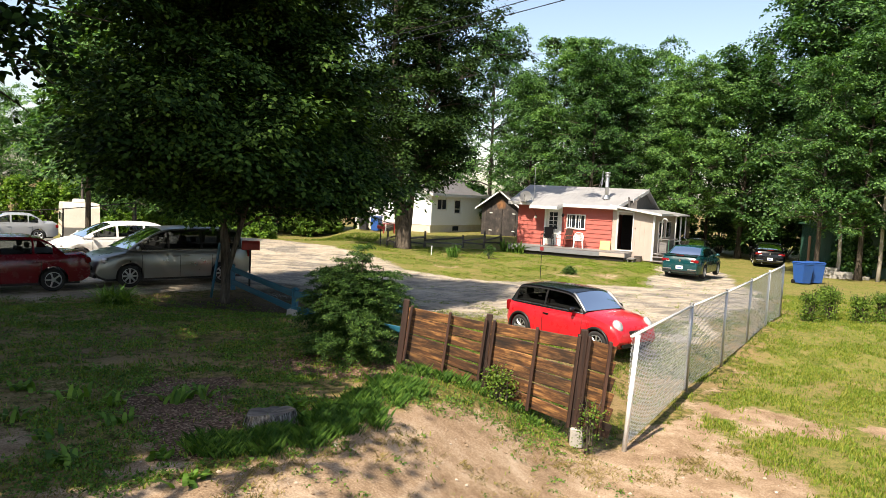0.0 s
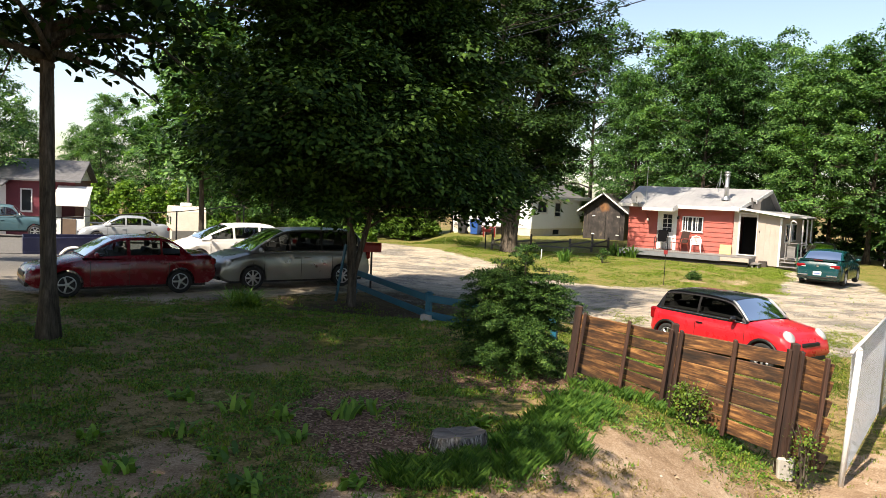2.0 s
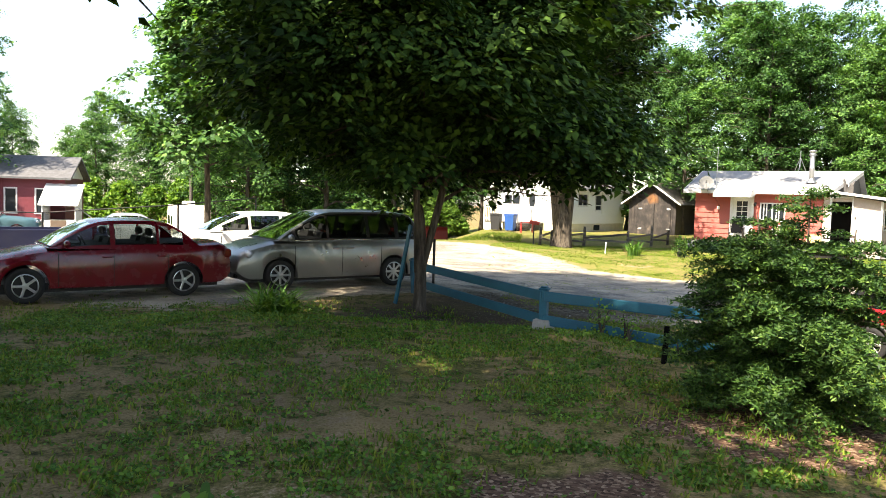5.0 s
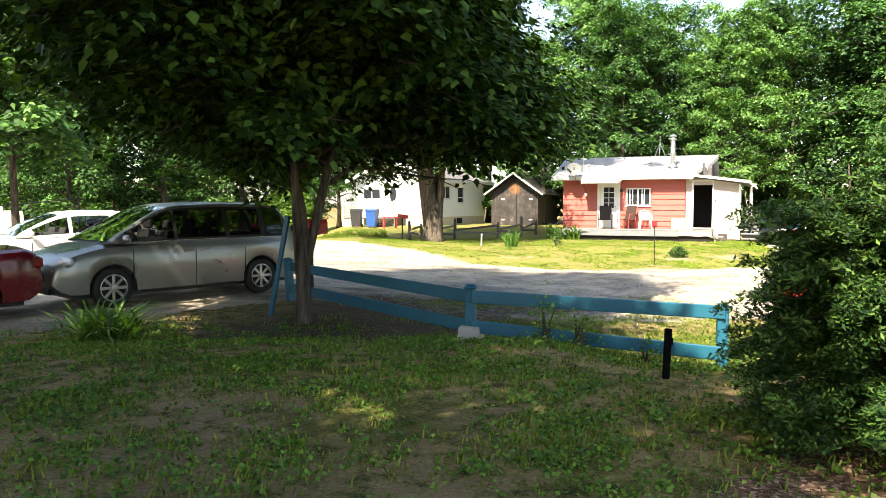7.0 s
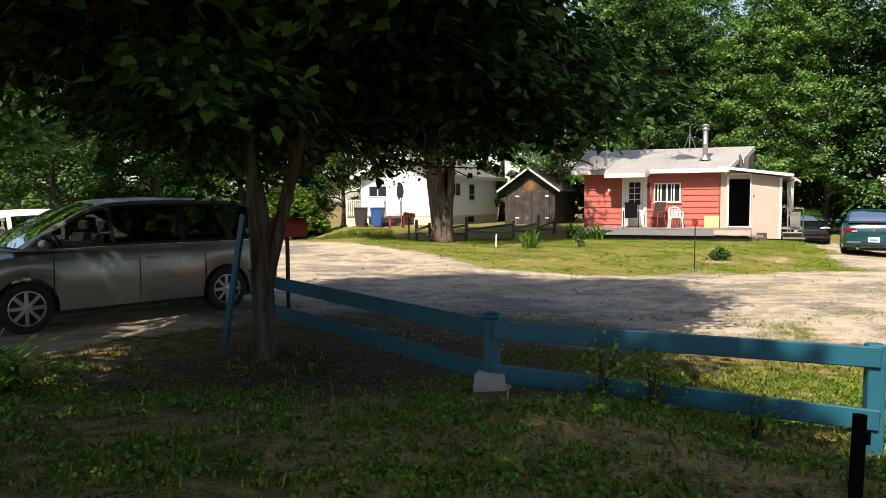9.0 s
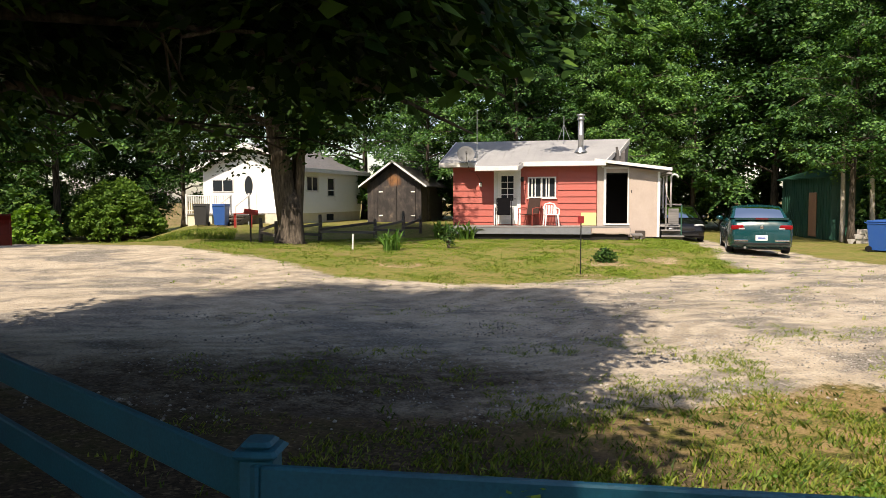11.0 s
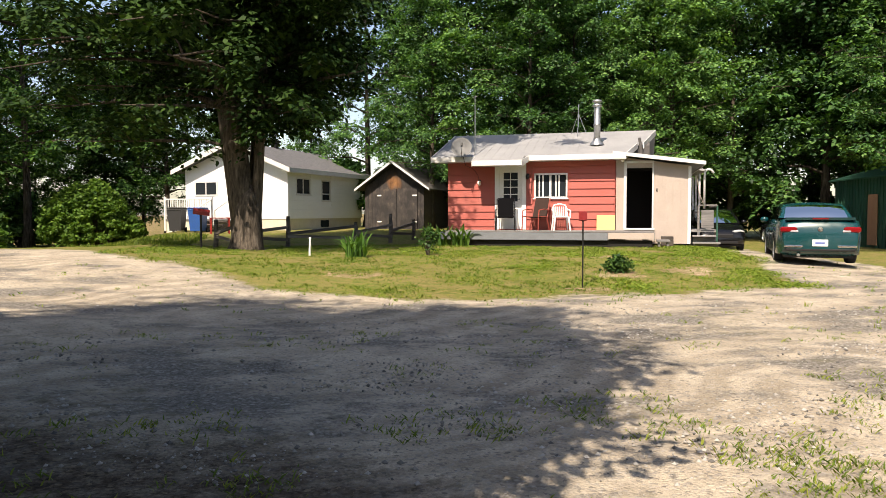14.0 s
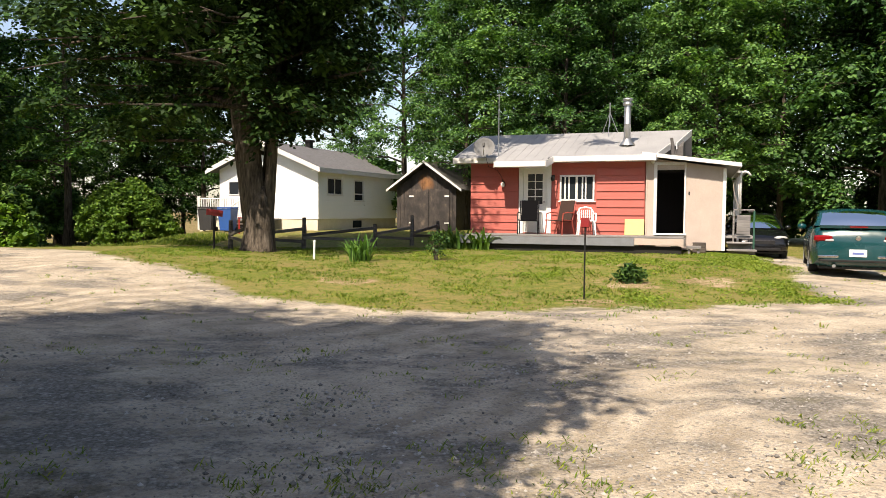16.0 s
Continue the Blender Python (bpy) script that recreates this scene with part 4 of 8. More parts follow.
boards(cottage, "siding_board", M_RED_SIDING, 0.0, 5.38, 0.30, 2.70, 0.0, 0.235, [(DOOR[0] - 0.1, DOOR[1] + 0.1, 0, 2.58), (WIN[0] - 0.06, WIN[1] + 0.06, WIN[2] - 0.06, WIN[3] + 0.06)])
# gable ends take a dark felt colour to carry their shade
gb = Bits()
for x in (0.02, 5.26):
    gb.prism([(0.0, 2.70), (2.75, 3.64), (5.6, 2.66)], x, x + 0.12, lambda p, q, r: (r, p, q))
gb.prism([(0.95, 2.60), (0.95, 3.12), (2.75, 3.68), (5.6, 2.68), (5.6, 2.60)], 6.30, 6.42, lambda p, q, r: (r, p, q)).box(5.38, 6.30, 0.95, 1.05, 2.60, 3.12)
part("gable", gb, M_DARK_ROOF, cottage, "boarded gable, its shade put into dark colour")
RIDGE_Y, RIDGE_Z, SLOPE = 2.75, 3.80, 0.315


def roof_z(f):
    return RIDGE_Z - SLOPE * (RIDGE_Y + f)


def sheet(b, x0, x1, f0, f1, thick=0.07):
    b.prism([(-f0, roof_z(f0)), (-f1, roof_z(f1)), (-f1, roof_z(f1) - thick), (-f0, roof_z(f0) - thick)], x0, x1, lambda p, q, r: (r, p, q))


rf = Bits()

def sheet4(b, x0, x1, x2, x3, f0, f1, thick=0.07):
    """A roof sheet from x0..x1 at f0 (upper) to x2..x3 at f1 (lower)."""
    up, lo = roof_z(f0), roof_z(f1)
    v = [(x0, -f0, up), (x1, -f0, up), (x3, -f1, lo), (x2, -f1, lo)]
    b.add(v + [(x, y, z - thick) for x, y, z in v], [(3, 2, 1, 0), (4, 5, 6, 7), (0, 1, 5, 4), (1, 2, 6, 5), (2, 3, 7, 6), (3, 0, 4, 7)])


sheet4(rf, -0.42, 6.04, -0.42, 5.70, -0.85, 0.48)
roof = part("roof", rf, M_METAL_ROOF, cottage, "pale ribbed metal roof")
upper, porch_sheet, back_sheet = Bits(), Bits(), Bits()
sheet4(upper, -0.42, 6.62, -0.42, 6.22, -RIDGE_Y, -0.8505)
sheet(porch_sheet, 1.03, 2.62, 0.4805, 1.0)
back_sheet.prism([(2.75, RIDGE_Z), (6.1, 2.72), (6.1, 2.65), (2.75, RIDGE_Z - 0.07)], -0.42, 6.62, lambda p, q, r: (r, p, q))
for rs in (upper, porch_sheet, back_sheet):
    part("roof_sheet", rs, M_METAL_ROOF, roof)
for i in range(22):
    x = -0.40 + i * 6.05 / 21
    f1 = 1.0 if 1.03 < x < 2.62 else 0.48
    rb = Bits().prism([(RIDGE_Y - 0.02, RIDGE_Z + 0.004), (-f1, roof_z(f1) + 0.007), (-f1, roof_z(f1) + 0.002), (RIDGE_Y - 0.02, RIDGE_Z - 0.004)], x - 0.009, x + 0.009, lambda p, q, r: (r, p, q))
    part("roof_rib", rb, M_METAL_ROOF, roof)
fa = Bits()
for x0, x1, f in ((-0.44, 1.03, 0.49), (1.03, 2.62, 1.01), (2.75, 5.72, 0.49)):
    zt = roof_z(f) + 0.0
    fa.box(x0, x1, -f - 0.025, -f, zt - 0.165, zt + 0.0, b=0.004)
fa.add([(2.62, -1.01, roof_z(1.01)), (2.75, -0.49, roof_z(0.49)), (2.75, -0.49, roof_z(0.49) - 0.2), (2.62, -1.01, roof_z(1.01) - 0.2), (2.60, -1.01, roof_z(1.01)), (2.73, -0.49, roof_z(0.49)), (2.73, -0.49, roof_z(0.49) - 0.2), (2.60, -1.01, roof_z(1.01) - 0.2)], [(0, 1, 2, 3), (7, 6, 5, 4), (0, 4, 5, 1), (3, 2, 6, 7), (0, 3, 7, 4), (1, 5, 6, 2)])
for x in (1.03,):
    fa.prism([(-0.49, roof_z(0.49)), (-1.0, roof_z(1.0)), (-1.0, roof_z(1.0) - 0.19), (-0.49, roof_z(0.49) - 0.19)], x - 0.012, x + 0.012, lambda p, q, r: (r, p, q))
for xa, xb, fa0, fb0 in ((5.72, 6.06, 0.49, -0.85), (6.24, 6.64, -0.86, -RIDGE_Y)):
    zl, zu = roof_z(fa0) + 0.01, roof_z(fb0) + 0.01
    q = [(xa, -fa0, zl), (xb, -fb0, zu), (xb, -fb0, zu - 0.19), (xa, -fa0, zl - 0.19)]
    fa.add(q + [(x - 0.025, y, z) for x, y, z in q], [(0, 1, 2, 3), (7, 6, 5, 4), (0, 4, 5, 1), (3, 2, 6, 7), (0, 3, 7, 4), (1, 5, 6, 2)])
for x in (-0.46,):
    fa.prism([(-0.49, roof_z(0.49)), (RIDGE_Y, RIDGE_Z + 0.01), (RIDGE_Y, RIDGE_Z - 0.17), (-0.49, roof_z(0.49) - 0.19)], x, x + 0.025, lambda p, q, r: (r, p, q))
    fa.prism([(RIDGE_Y, RIDGE_Z + 0.01), (6.1, 2.72), (6.1, 2.54), (RIDGE_Y, RIDGE_Z - 0.17)], x, x + 0.025, lambda p, q, r: (r, p, q))
part("fascia", fa, M_TRIM, cottage, "white fascia board")
part("soffit", Bits().box(-0.40, 5.68, -0.46, 0.0, 2.615, 2.635).box(1.05, 2.60, -0.98, -0.46, 2.45, 2.47), M_TRIM, cottage)

cd = part("door", Bits().box(DOOR[0] + 0.06, DOOR[1] - 0.06, 0.03, 0.075, DOOR[2], DOOR[3] - 0.05), M_WHITE, cottage, "white door with a glazed upper half")
fb = Bits()
for a, c, lo, hi in ((DOOR[0] - 0.08, DOOR[0] + 0.06, 0.44, 2.58), (DOOR[1] - 0.06, DOOR[1] + 0.08, 0.44, 2.58), (DOOR[0] + 0.06, DOOR[1] - 0.06, 2.45, 2.58)):
    fb.box(a, c, -0.045, 0.06, lo, hi, b=0.006)
part("door_frame", fb, M_WHITE, cd)
part("pane", Bits().box(DOOR[0] + 0.20, DOOR[1] - 0.20, 0.020, 0.029, 1.35, 2.28), M_GLASS, cd, "dark divided pane")
mu = Bits()
for z in (1.58, 1.81, 2.05):
    mu.box(DOOR[0] + 0.20, DOOR[1] - 0.20, 0.008, 0.0195, z - 0.012, z + 0.012)
mu.box(2.09 - 0.012, 2.09 + 0.012, 0.008, 0.0195, 1.35, 2.28)
part("muntin", mu, M_WHITE, cd)
part("door_handle", Bits().lathe([(0.0, -0.03), (0.03, -0.02), (0.03, 0.0), (0.012, 0.01), (0.012, 0.04)], pose(DOOR[1] - 0.14, -0.01, 1.42, -90)), M_STEEL, cd, smooth=True)
window(cottage, WIN[0], WIN[1], WIN[2], WIN[3], 0.0, 2)
cw = Bits()
for i, x in enumerate((3.00, 3.12, 3.34, 3.53, 3.63)):
    cw.box(x, x + 0.042, 0.004, 0.012, WIN[2] + 0.06, WIN[3] - 0.06)
part("blind", cw, M_WHITE, cottage, "white window bars and blind slats")
# wall lamps
for x, z in ((1.08, 1.98), (2.66, 2.16)):
    lp = part("wall_lamp", Bits().box(x - 0.05, x + 0.05, -0.06, -0.03, z - 0.08, z + 0.08, b=0.008), M_BLACK, cottage)
    part("globe", Bits().lathe([(0.0, -0.09), (0.05, -0.06), (0.065, 0.0), (0.05, 0.06), (0.0, 0.08)], pose(x, -0.12, z - 0.03)), M_WHITE if x < 2 else M_BLACK, lp, smooth=True)

# lean-to beside it
annex = thing("annex", (HX, HY, HZ), "pale beige panelled lean-to with an open dark doorway", "lean-to", rz=HROT)
AX0, AX1, AD = 5.42, 7.62, 6.4
DD = (5.74, 6.50, 0.50, 2.50)
aw = Bits()
holed_wall(aw, AX0, AX1, 0.02, 2.36, -0.06, 0.06, [DD])
aw.prism([(AX0, 2.36), (AX1, 2.36), (AX1, 2.40), (AX0, 2.72)], -0.06, 0.06, lambda p, q, r: (p, r, q))
aw.box(AX1 - 0.12, AX1, 0.06, AD, 0.02, 2.36).box(AX0 + 0.12, AX1 - 0.12, AD - 0.12, AD, 0.02, 2.36)
part("wall", aw, M_BEIGE, annex)
for i in range(10):
    x = AX0 + 0.03 + i * (AX1 - AX0 - 0.06) / 9.0
    if not DD[0] - 0.12 < x < DD[1] + 0.12:
        part("batten", Bits().box(x - 0.018, x + 0.018, -0.078, -0.0605, 0.04, 2.44 if x < 6.5 else 2.32), M_BEIGE, annex)
fb = Bits()
for a, c, lo, hi in ((DD[0] - 0.09, DD[0], 0.5, 2.58), (DD[1], DD[1] + 0.05, 0.5, 2.58), (DD[0], DD[1], 2.5, 2.58)):
    fb.box(a, c, -0.10, 0.05, lo, hi, b=0.006)
part("door_frame", fb, M_TRIM, annex)
part("threshold", Bits().box(DD[0] - 0.08, DD[1] + 0.08, -0.16, 0.06, 0.45, 0.50, b=0.006), M_WHITE, annex)
part("corner_board", Bits().box(AX1 - 0.07, AX1 + 0.02, -0.085, 0.07, 0.02, 2.38, b=0.006), M_WHITE, annex)
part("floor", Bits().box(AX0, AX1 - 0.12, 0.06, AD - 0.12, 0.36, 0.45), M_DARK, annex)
ar = Bits().prism([(5.30, 2.86), (8.00, 2.50), (8.00, 2.42), (5.30, 2.78)], -0.42, 6.7, lambda p, q, r: (p, r, q))
part("roof", ar, M_METAL_ROOF, annex, "sloping pale metal lean-to roof")
part("fascia", Bits().prism([(5.32, 2.87), (8.02, 2.51), (8.02, 2.40), (5.32, 2.76)], -0.445, -0.42, lambda p, q, r: (p, r, q)).box(8.0, 8.025, -0.42, 6.7, 2.40, 2.51), M_TRIM, annex)
part("wall_lamp", Bits().lathe([(0.0, -0.07), (0.05, -0.04), (0.055, 0.03), (0.0, 0.06)], pose(5.62, -0.16, 2.60)), M_WHITE, annex, smooth=True)
# added black sheets that paint the doorway's deep shade
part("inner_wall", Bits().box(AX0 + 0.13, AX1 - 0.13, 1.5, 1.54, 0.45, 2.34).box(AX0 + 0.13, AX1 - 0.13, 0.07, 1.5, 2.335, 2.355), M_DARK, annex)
part("lock_plate", Bits().box(6.62, 6.66, -0.085, -0.0605, 1.62, 1.72, b=0.004), M_BLACK, annex)
# side landing of the lean-to: low rail frame, plywood panel, steps, a bent vent pipe
for x in (7.86, 8.40):
    part("porch_post", Bits().box(x - 0.025, x + 0.025, -0.02, 0.03, -0.05, 1.18, b=0.006), M_GREEN_METAL if x > 8 else M_DECK, annex)
part("rail", Bits().box(7.86, 8.40, -0.015, 0.025, 1.181, 1.22, b=0.006), M_DECK, annex)
part("rail", Bits().box(8.38, 8.42, 0.04, 2.4, 1.14, 1.19, b=0.006), M_DECK, annex)
part("rail_panel", Bits().box(7.94, 8.30, -0.045, -0.021, 0.50, 1.05, b=0.006), M_DECK, annex, "grey plywood rail panel")
part("porch_floor", Bits().box(7.64, 8.42, 0.04, 2.4, 0.38, 0.45, b=0.01), M_DECK, annex)
for i in range(2):
    part("step", Bits().box(7.68, 8.36 + 0.1 * i, -0.26 - 0.27 * i, 0.02 - 0.27 * i, 0.24 - 0.2 * i, 0.29 - 0.2 * i, b=0.008), M_DECK, annex)
    part("riser", Bits().box(7.72, 8.32 + 0.1 * i, -0.02 - 0.27 * i, 0.0 - 0.27 * i, -0.1, 0.238 - 0.2 * i), M_DECK, annex)
for y in (0.4, 1.6):
    part("porch_post", Bits().box(8.36, 8.41, y, y + 0.05, -0.1, 0.38), M_DECK, annex)
part("vent_pipe", Bits().tube([(8.02, -0.05, 1.1), (8.02, -0.05, 2.18), (8.05, -0.05, 2.25), (8.12, -0.05, 2.28), (8.20, -0.06, 2.26), (8.28, -0.06, 2.16)], 0.034, 8), M_TRIM, annex, "bent white plastic pipe", smooth=True)
for y0 in (1.0, 3.0):
    sw = part("side_window", Bits().box(7.621, 7.66, y0, y0 + 1.4, 1.15, 2.1, b=0.006), M_TRIM, annex)
    part("pane", Bits().box(7.661, 7.667, y0 + 0.07, y0 + 0.67, 1.22, 2.03).box(7.661, 7.667, y0 + 0.73, y0 + 1.33, 1.22, 2.03), M_GLASS, sw)
for y in (3.2, 4.8, 6.4):
    part("porch_post", Bits().box(8.08, 8.15, y, y + 0.07, -0.05, 2.34, b=0.008), M_TRIM, annex)
part("porch_roof", Bits().prism([(8.03, 2.49), (8.3, 2.45), (8.3, 2.38), (8.03, 2.42)], 2.9, 6.7, lambda p, q, r: (p, r, q)), M_METAL_ROOF, annex)
part("rail", Bits().box(8.09, 8.14, 3.28, 6.4, 0.95, 1.02, b=0.006), M_TRIM, annex)
part("cord", Bits().tube([(7.80, -0.06, 2.1), (7.86, -0.06, 1.6), (8.05, -0.06, 1.1)], 0.008, 5), M_BEIGE, annex)

# front deck
deck = thing("deck", (HX, HY, HZ), "low weathered grey wooden deck in front of the cottage", "deck", rz=HROT)
for i in range(12):
    y = -0.06 - i * 0.135
    part("plank", Bits().box(0.15, 6.55 if i > 1 else 5.7, y - 0.128, y, 0.395, 0.43, b=0.005), M_DECK, deck)
part("rim_board", Bits().box(0.15, 5.25, -1.715, -1.69, 0.17, 0.392, b=0.005), worn("blue_grey_deck_paint", (0.17, 0.185, 0.205), (0.10, 0.105, 0.115), 0.7, 5), deck, "grey painted rim board")
part("rim_board", Bits().box(5.26, 6.55, -1.715, -1.69, 0.21, 0.392, b=0.005), M_BEIGE, deck, "newer yellow rim board")
part("rim_board", Bits().box(0.125, 0.149, -1.69, -0.05, 0.17, 0.392, b=0.005), M_DECK, deck)
part("rim_board", Bits().box(6.55, 6.575, -1.69, -0.2, 0.17, 0.392, b=0.005), M_DECK, deck)
for x in (0.8, 2.2, 3.7, 5.2, 6.3):
    for y in (-1.5, -0.4):
        part("foot", Bits().box(x - 0.09, x + 0.09, y - 0.09, y + 0.09, -0.12, 0.20, b=0.01), M_CONCRETE, deck)
# black sheet standing in for the shadow under the deck
part("skirting", Bits().box(0.6, 6.5, -1.60, -1.58, -0.05, 0.18), M_DARK, deck)
part("step", Bits().box(6.62, 7.0, -1.5, -0.7, 0.12, 0.18, b=0.01).box(6.66, 6.72, -1.45, -0.75, -0.05, 0.12).box(6.9, 6.96, -1.45, -0.75, -0.05, 0.12), M_DECK, deck)

# roof fittings
chim = thing("stove_pipe", (HX, HY, HZ), "shiny metal stove pipe with a rain cap on the cottage roof", "chimney", rz=HROT)
CX, CF = 4.78, -0.75
cz = roof_z(CF)
part("flashing", Bits().lathe([(0.24, -0.02), (0.22, 0.03), (0.12, 0.14), (0.12, 0.2)], pose(CX, -CF, cz + 0.01), 16), M_STEEL, chim, smooth=True)
part("pipe", Bits().lathe([(0.105, 0.05), (0.105, 0.62), (0.113, 0.625), (0.113, 0.66), (0.105, 0.665), (0.105, 1.22)], pose(CX, -CF, cz), 18), M_STEEL, chim, smooth=True)
part("cap", Bits().lathe([(0.10, 1.20), (0.15, 1.22), (0.15, 1.28), (0.11, 1.30), (0.11, 1.36), (0.17, 1.37), (0.14, 1.43), (0.0, 1.46)], pose(CX, -CF, cz), 18), M_STEEL, chim, smooth=True)
ant = thing("roof_tripod", (HX, HY, HZ), "bare metal antenna tripod on the cottage ridge", "antenna", rz=HROT)
ax, ay, az = 4.05, 2.4, roof_z(-2.4)
part("mast", Bits().tube([(ax, ay, az + 0.25), (ax, ay, az + 1.05)], 0.02, 6), M_STEEL, ant)
for k in range(3):
    a = k * 2.094 + 0.5
    part("leg", Bits().tube([(ax, ay, az + 0.72), (ax + 0.30 * math.cos(a), ay + 0.30 * math.sin(a), roof_z(-(ay + 0.30 * math.sin(a))) if ay + 0.3 * math.sin(a) < RIDGE_Y else RIDGE_Z - 0.03)], 0.013, 6), M_STEEL, ant)
dish = thing("satellite_dish", (HX, HY, HZ), "grey satellite dish on a bent arm at the eave", "dish", rz=HROT)
dm = pose(0.62, -0.66, 3.06, 70, 0, 14)
part("reflector", Bits().lathe([(0.0, 0.0), (0.12, 0.010), (0.24, 0.035), (0.325, 0.07), (0.33, 0.07), (0.24, 0.025), (0.0, -0.01)], dm @ pose(0, 0, 0), 24), worn("grey_dish_paint", (0.12, 0.125, 0.13), (0.09, 0.09, 0.09), 0.6), dish, smooth=True)
part("arm", Bits().tube([(0.62, -0.50, 2.80), (0.62, -0.62, 2.86), (0.62, -0.66, 3.02)], 0.022, 8).tube([dm @ Vector((0, -0.28, 0.05)), dm @ Vector((0, -0.30, 0.30)), dm @ Vector((0, -0.12, 0.40))], 0.012, 6), M_STEEL, dish, smooth=True)
part("feed", Bits().box(-0.03, 0.03, -0.06, 0.06, 0.36, 0.44, dm @ pose(0, -0.08, 0), 0.01), M_BLACK, dish)
part("cable", Bits().tube([(0.64, -0.6, 2.84), (0.72, -0.5, 2.5), (0.9, -0.1, 2.4), (1.02, -0.04, 2.2), (1.06, -0.04, 2.05)], 0.008, 5), M_BLACK, dish)
mast = thing("antenna_mast", (HX, HY, HZ), "thin metal antenna mast at the cottage eave", "antenna", rz=HROT)
part("pole", Bits().tube([(0.98, -0.3, roof_z(0.3)), (0.98, -0.3, 4.75)], [0.02, 0.014], 6), M_STEEL, mast)
part("crossarm", Bits().tube([(0.90, -0.3, 4.70), (1.06, -0.3, 4.72)], 0.008, 5), M_STEEL, mast)
vent = thing("roof_vent", (HX, HY, HZ), "short dark vent pipe at the gable edge", "pipe", rz=HROT)
part("pipe", Bits().tube([(6.16, 0.35, 2.80), (6.14, 0.35, 3.10), (6.10, 0.35, 3.32)], [0.055, 0.05, 0.04], 8), M_DARK_ROOF, vent)

# ---- white bungalow ----
BX, BY, BROT = -2.05, 50.6, 58.0       # its near corner; local x runs along the long side, local y along the gable end
BZ = ground_z(BX, BY) - 0.03
WLEN, WWID, WTOP = 7.4, 5.6, 2.85
bung = thing("bungalow", (BX, BY, BZ), "white vinyl-sided bungalow with a grey shingle roof", "house", rz=BROT)
W1, W2 = (0.72, 2.0, 1.66, 2.44), (3.05, 3.95, 1.40, 2.42)
bw = Bits()
holed_wall(bw, 0, WLEN, 0.55, WTOP, 0.0, 0.15, [W1, W2])
bw.box(WLEN - 0.15, WLEN, 0.15, WWID, 0.55, WTOP).box(0.15, WLEN - 0.15, WWID - 0.15, WWID, 0.55, WTOP)
part("wall", bw, M_WHITE_SIDING, bung)
gw = Bits()
gw.box(0, 0.15, 0.15, WWID, 0.55, WTOP)
gw.prism([(0.0, WTOP), (WWID / 2, WTOP + 1.12), (WWID, WTOP)], 0.0, 0.15, lambda p, q, r: (r, p, q))
part("gable_wall", Bits().prism([(0.0, WTOP), (WWID / 2, WTOP + 1.12), (WWID, WTOP)], WLEN - 0.15, WLEN, lambda p, q, r: (r, p, q)), M_WHITE_SIDING, bung)
part("gable_wall", gw, M_WHITE_SIDING, bung)
boards(bung, "siding_board", M_WHITE_SIDING, 0.0, WLEN, 0.56, WTOP, 0.0, 0.2, [(w[0] - 0.05, w[1] + 0.05, w[2] - 0.05, w[3] + 0.05) for w in (W1, W2)], 0.016, 0.02)
part("foundation", Bits().box(0.03, WLEN - 0.03, 0.03, WWID - 0.03, -0.3, 0.55), M_BLOCK, bung, "beige block foundation")
part("basement_window", Bits().box(3.0, 3.8, 0.0, 0.035, 0.12, 0.46, b=0.01), M_GLASS, bung)
window(bung, *W1[:2], *W1[2:], 0.0, 2)
w2 = window(bung, *W2[:2], *W2[2:], 0.0, 1)
part("mid_rail", Bits().box(W2[0] + 0.05, W2[1] - 0.05, -0.03, 0.012, 1.72, 1.77), M_TRIM, w2)
OV = 0.42
br = Bits()
for s in (-1, 1):
    ya, yb = WWID / 2, WWID / 2 + s * (WWID / 2 + OV)
    sl = 1.12 / (WWID / 2)
    zb = WTOP + 1.12 + 0.14 - sl * (WWID / 2 + OV)
    br.prism([(ya, WTOP + 1.26), (yb, zb), (yb, zb - 0.12), (ya, WTOP + 1.14)], -0.5, WLEN + 0.45, lambda p, q, r: (r, p, q))
part("roof", br, M_SHINGLE, bung, "grey shingle roof")
fa = Bits()
zb = WTOP + 1.26 - 1.12 / (WWID / 2) * (WWID / 2 + OV)
fa.box(-0.5, WLEN + 0.45, -OV - 0.02, -OV, zb - 0.20, zb + 0.005)
for s in (-1, 1):
    ya, yb = WWID / 2, WWID / 2 + s * (WWID / 2 + OV)
    fa.prism([(ya, WTOP + 1.27), (yb, zb + 0.01), (yb, zb - 0.2), (ya, WTOP + 1.05)], -0.52, -0.50, lambda p, q, r: (r, p, q))
part("fascia", fa, M_TRIM, bung)
part("soffit", Bits().box(-0.48, WLEN + 0.4, -OV + 0.01, 0.0, zb - 0.135, zb - 0.121), M_TRIM, bung)
part("roof_vent", Bits().box(3.2, 3.5, WWID / 2 - 0.15, WWID / 2 + 0.15, WTOP + 1.2, WTOP + 1.55, b=0.03).box(3.12, 3.58, WWID / 2 - 0.23, WWID / 2 + 0.23, WTOP + 1.5, WTOP + 1.62, b=0.03), M_BLACK, bung)
# its gable end faces local -x: door, window, small porch
gx_ = thing("porch", (BX, BY, BZ), "white railed porch at the bungalow's gable end", "porch", rz=BROT - 90)
# in the porch's axes x runs from right (near corner) to left as seen from the road: use negative x
pw = part("gable_window", Bits().box(-5.05, -3.75, -0.03, -0.004, 1.62, 2.32, b=0.01), M_TRIM, gx_)
part("pane", Bits().box(-4.98, -4.43, -0.036, -0.031, 1.69, 2.25).box(-4.37, -3.82, -0.036, -0.031, 1.69, 2.25), M_GLASS, pw)
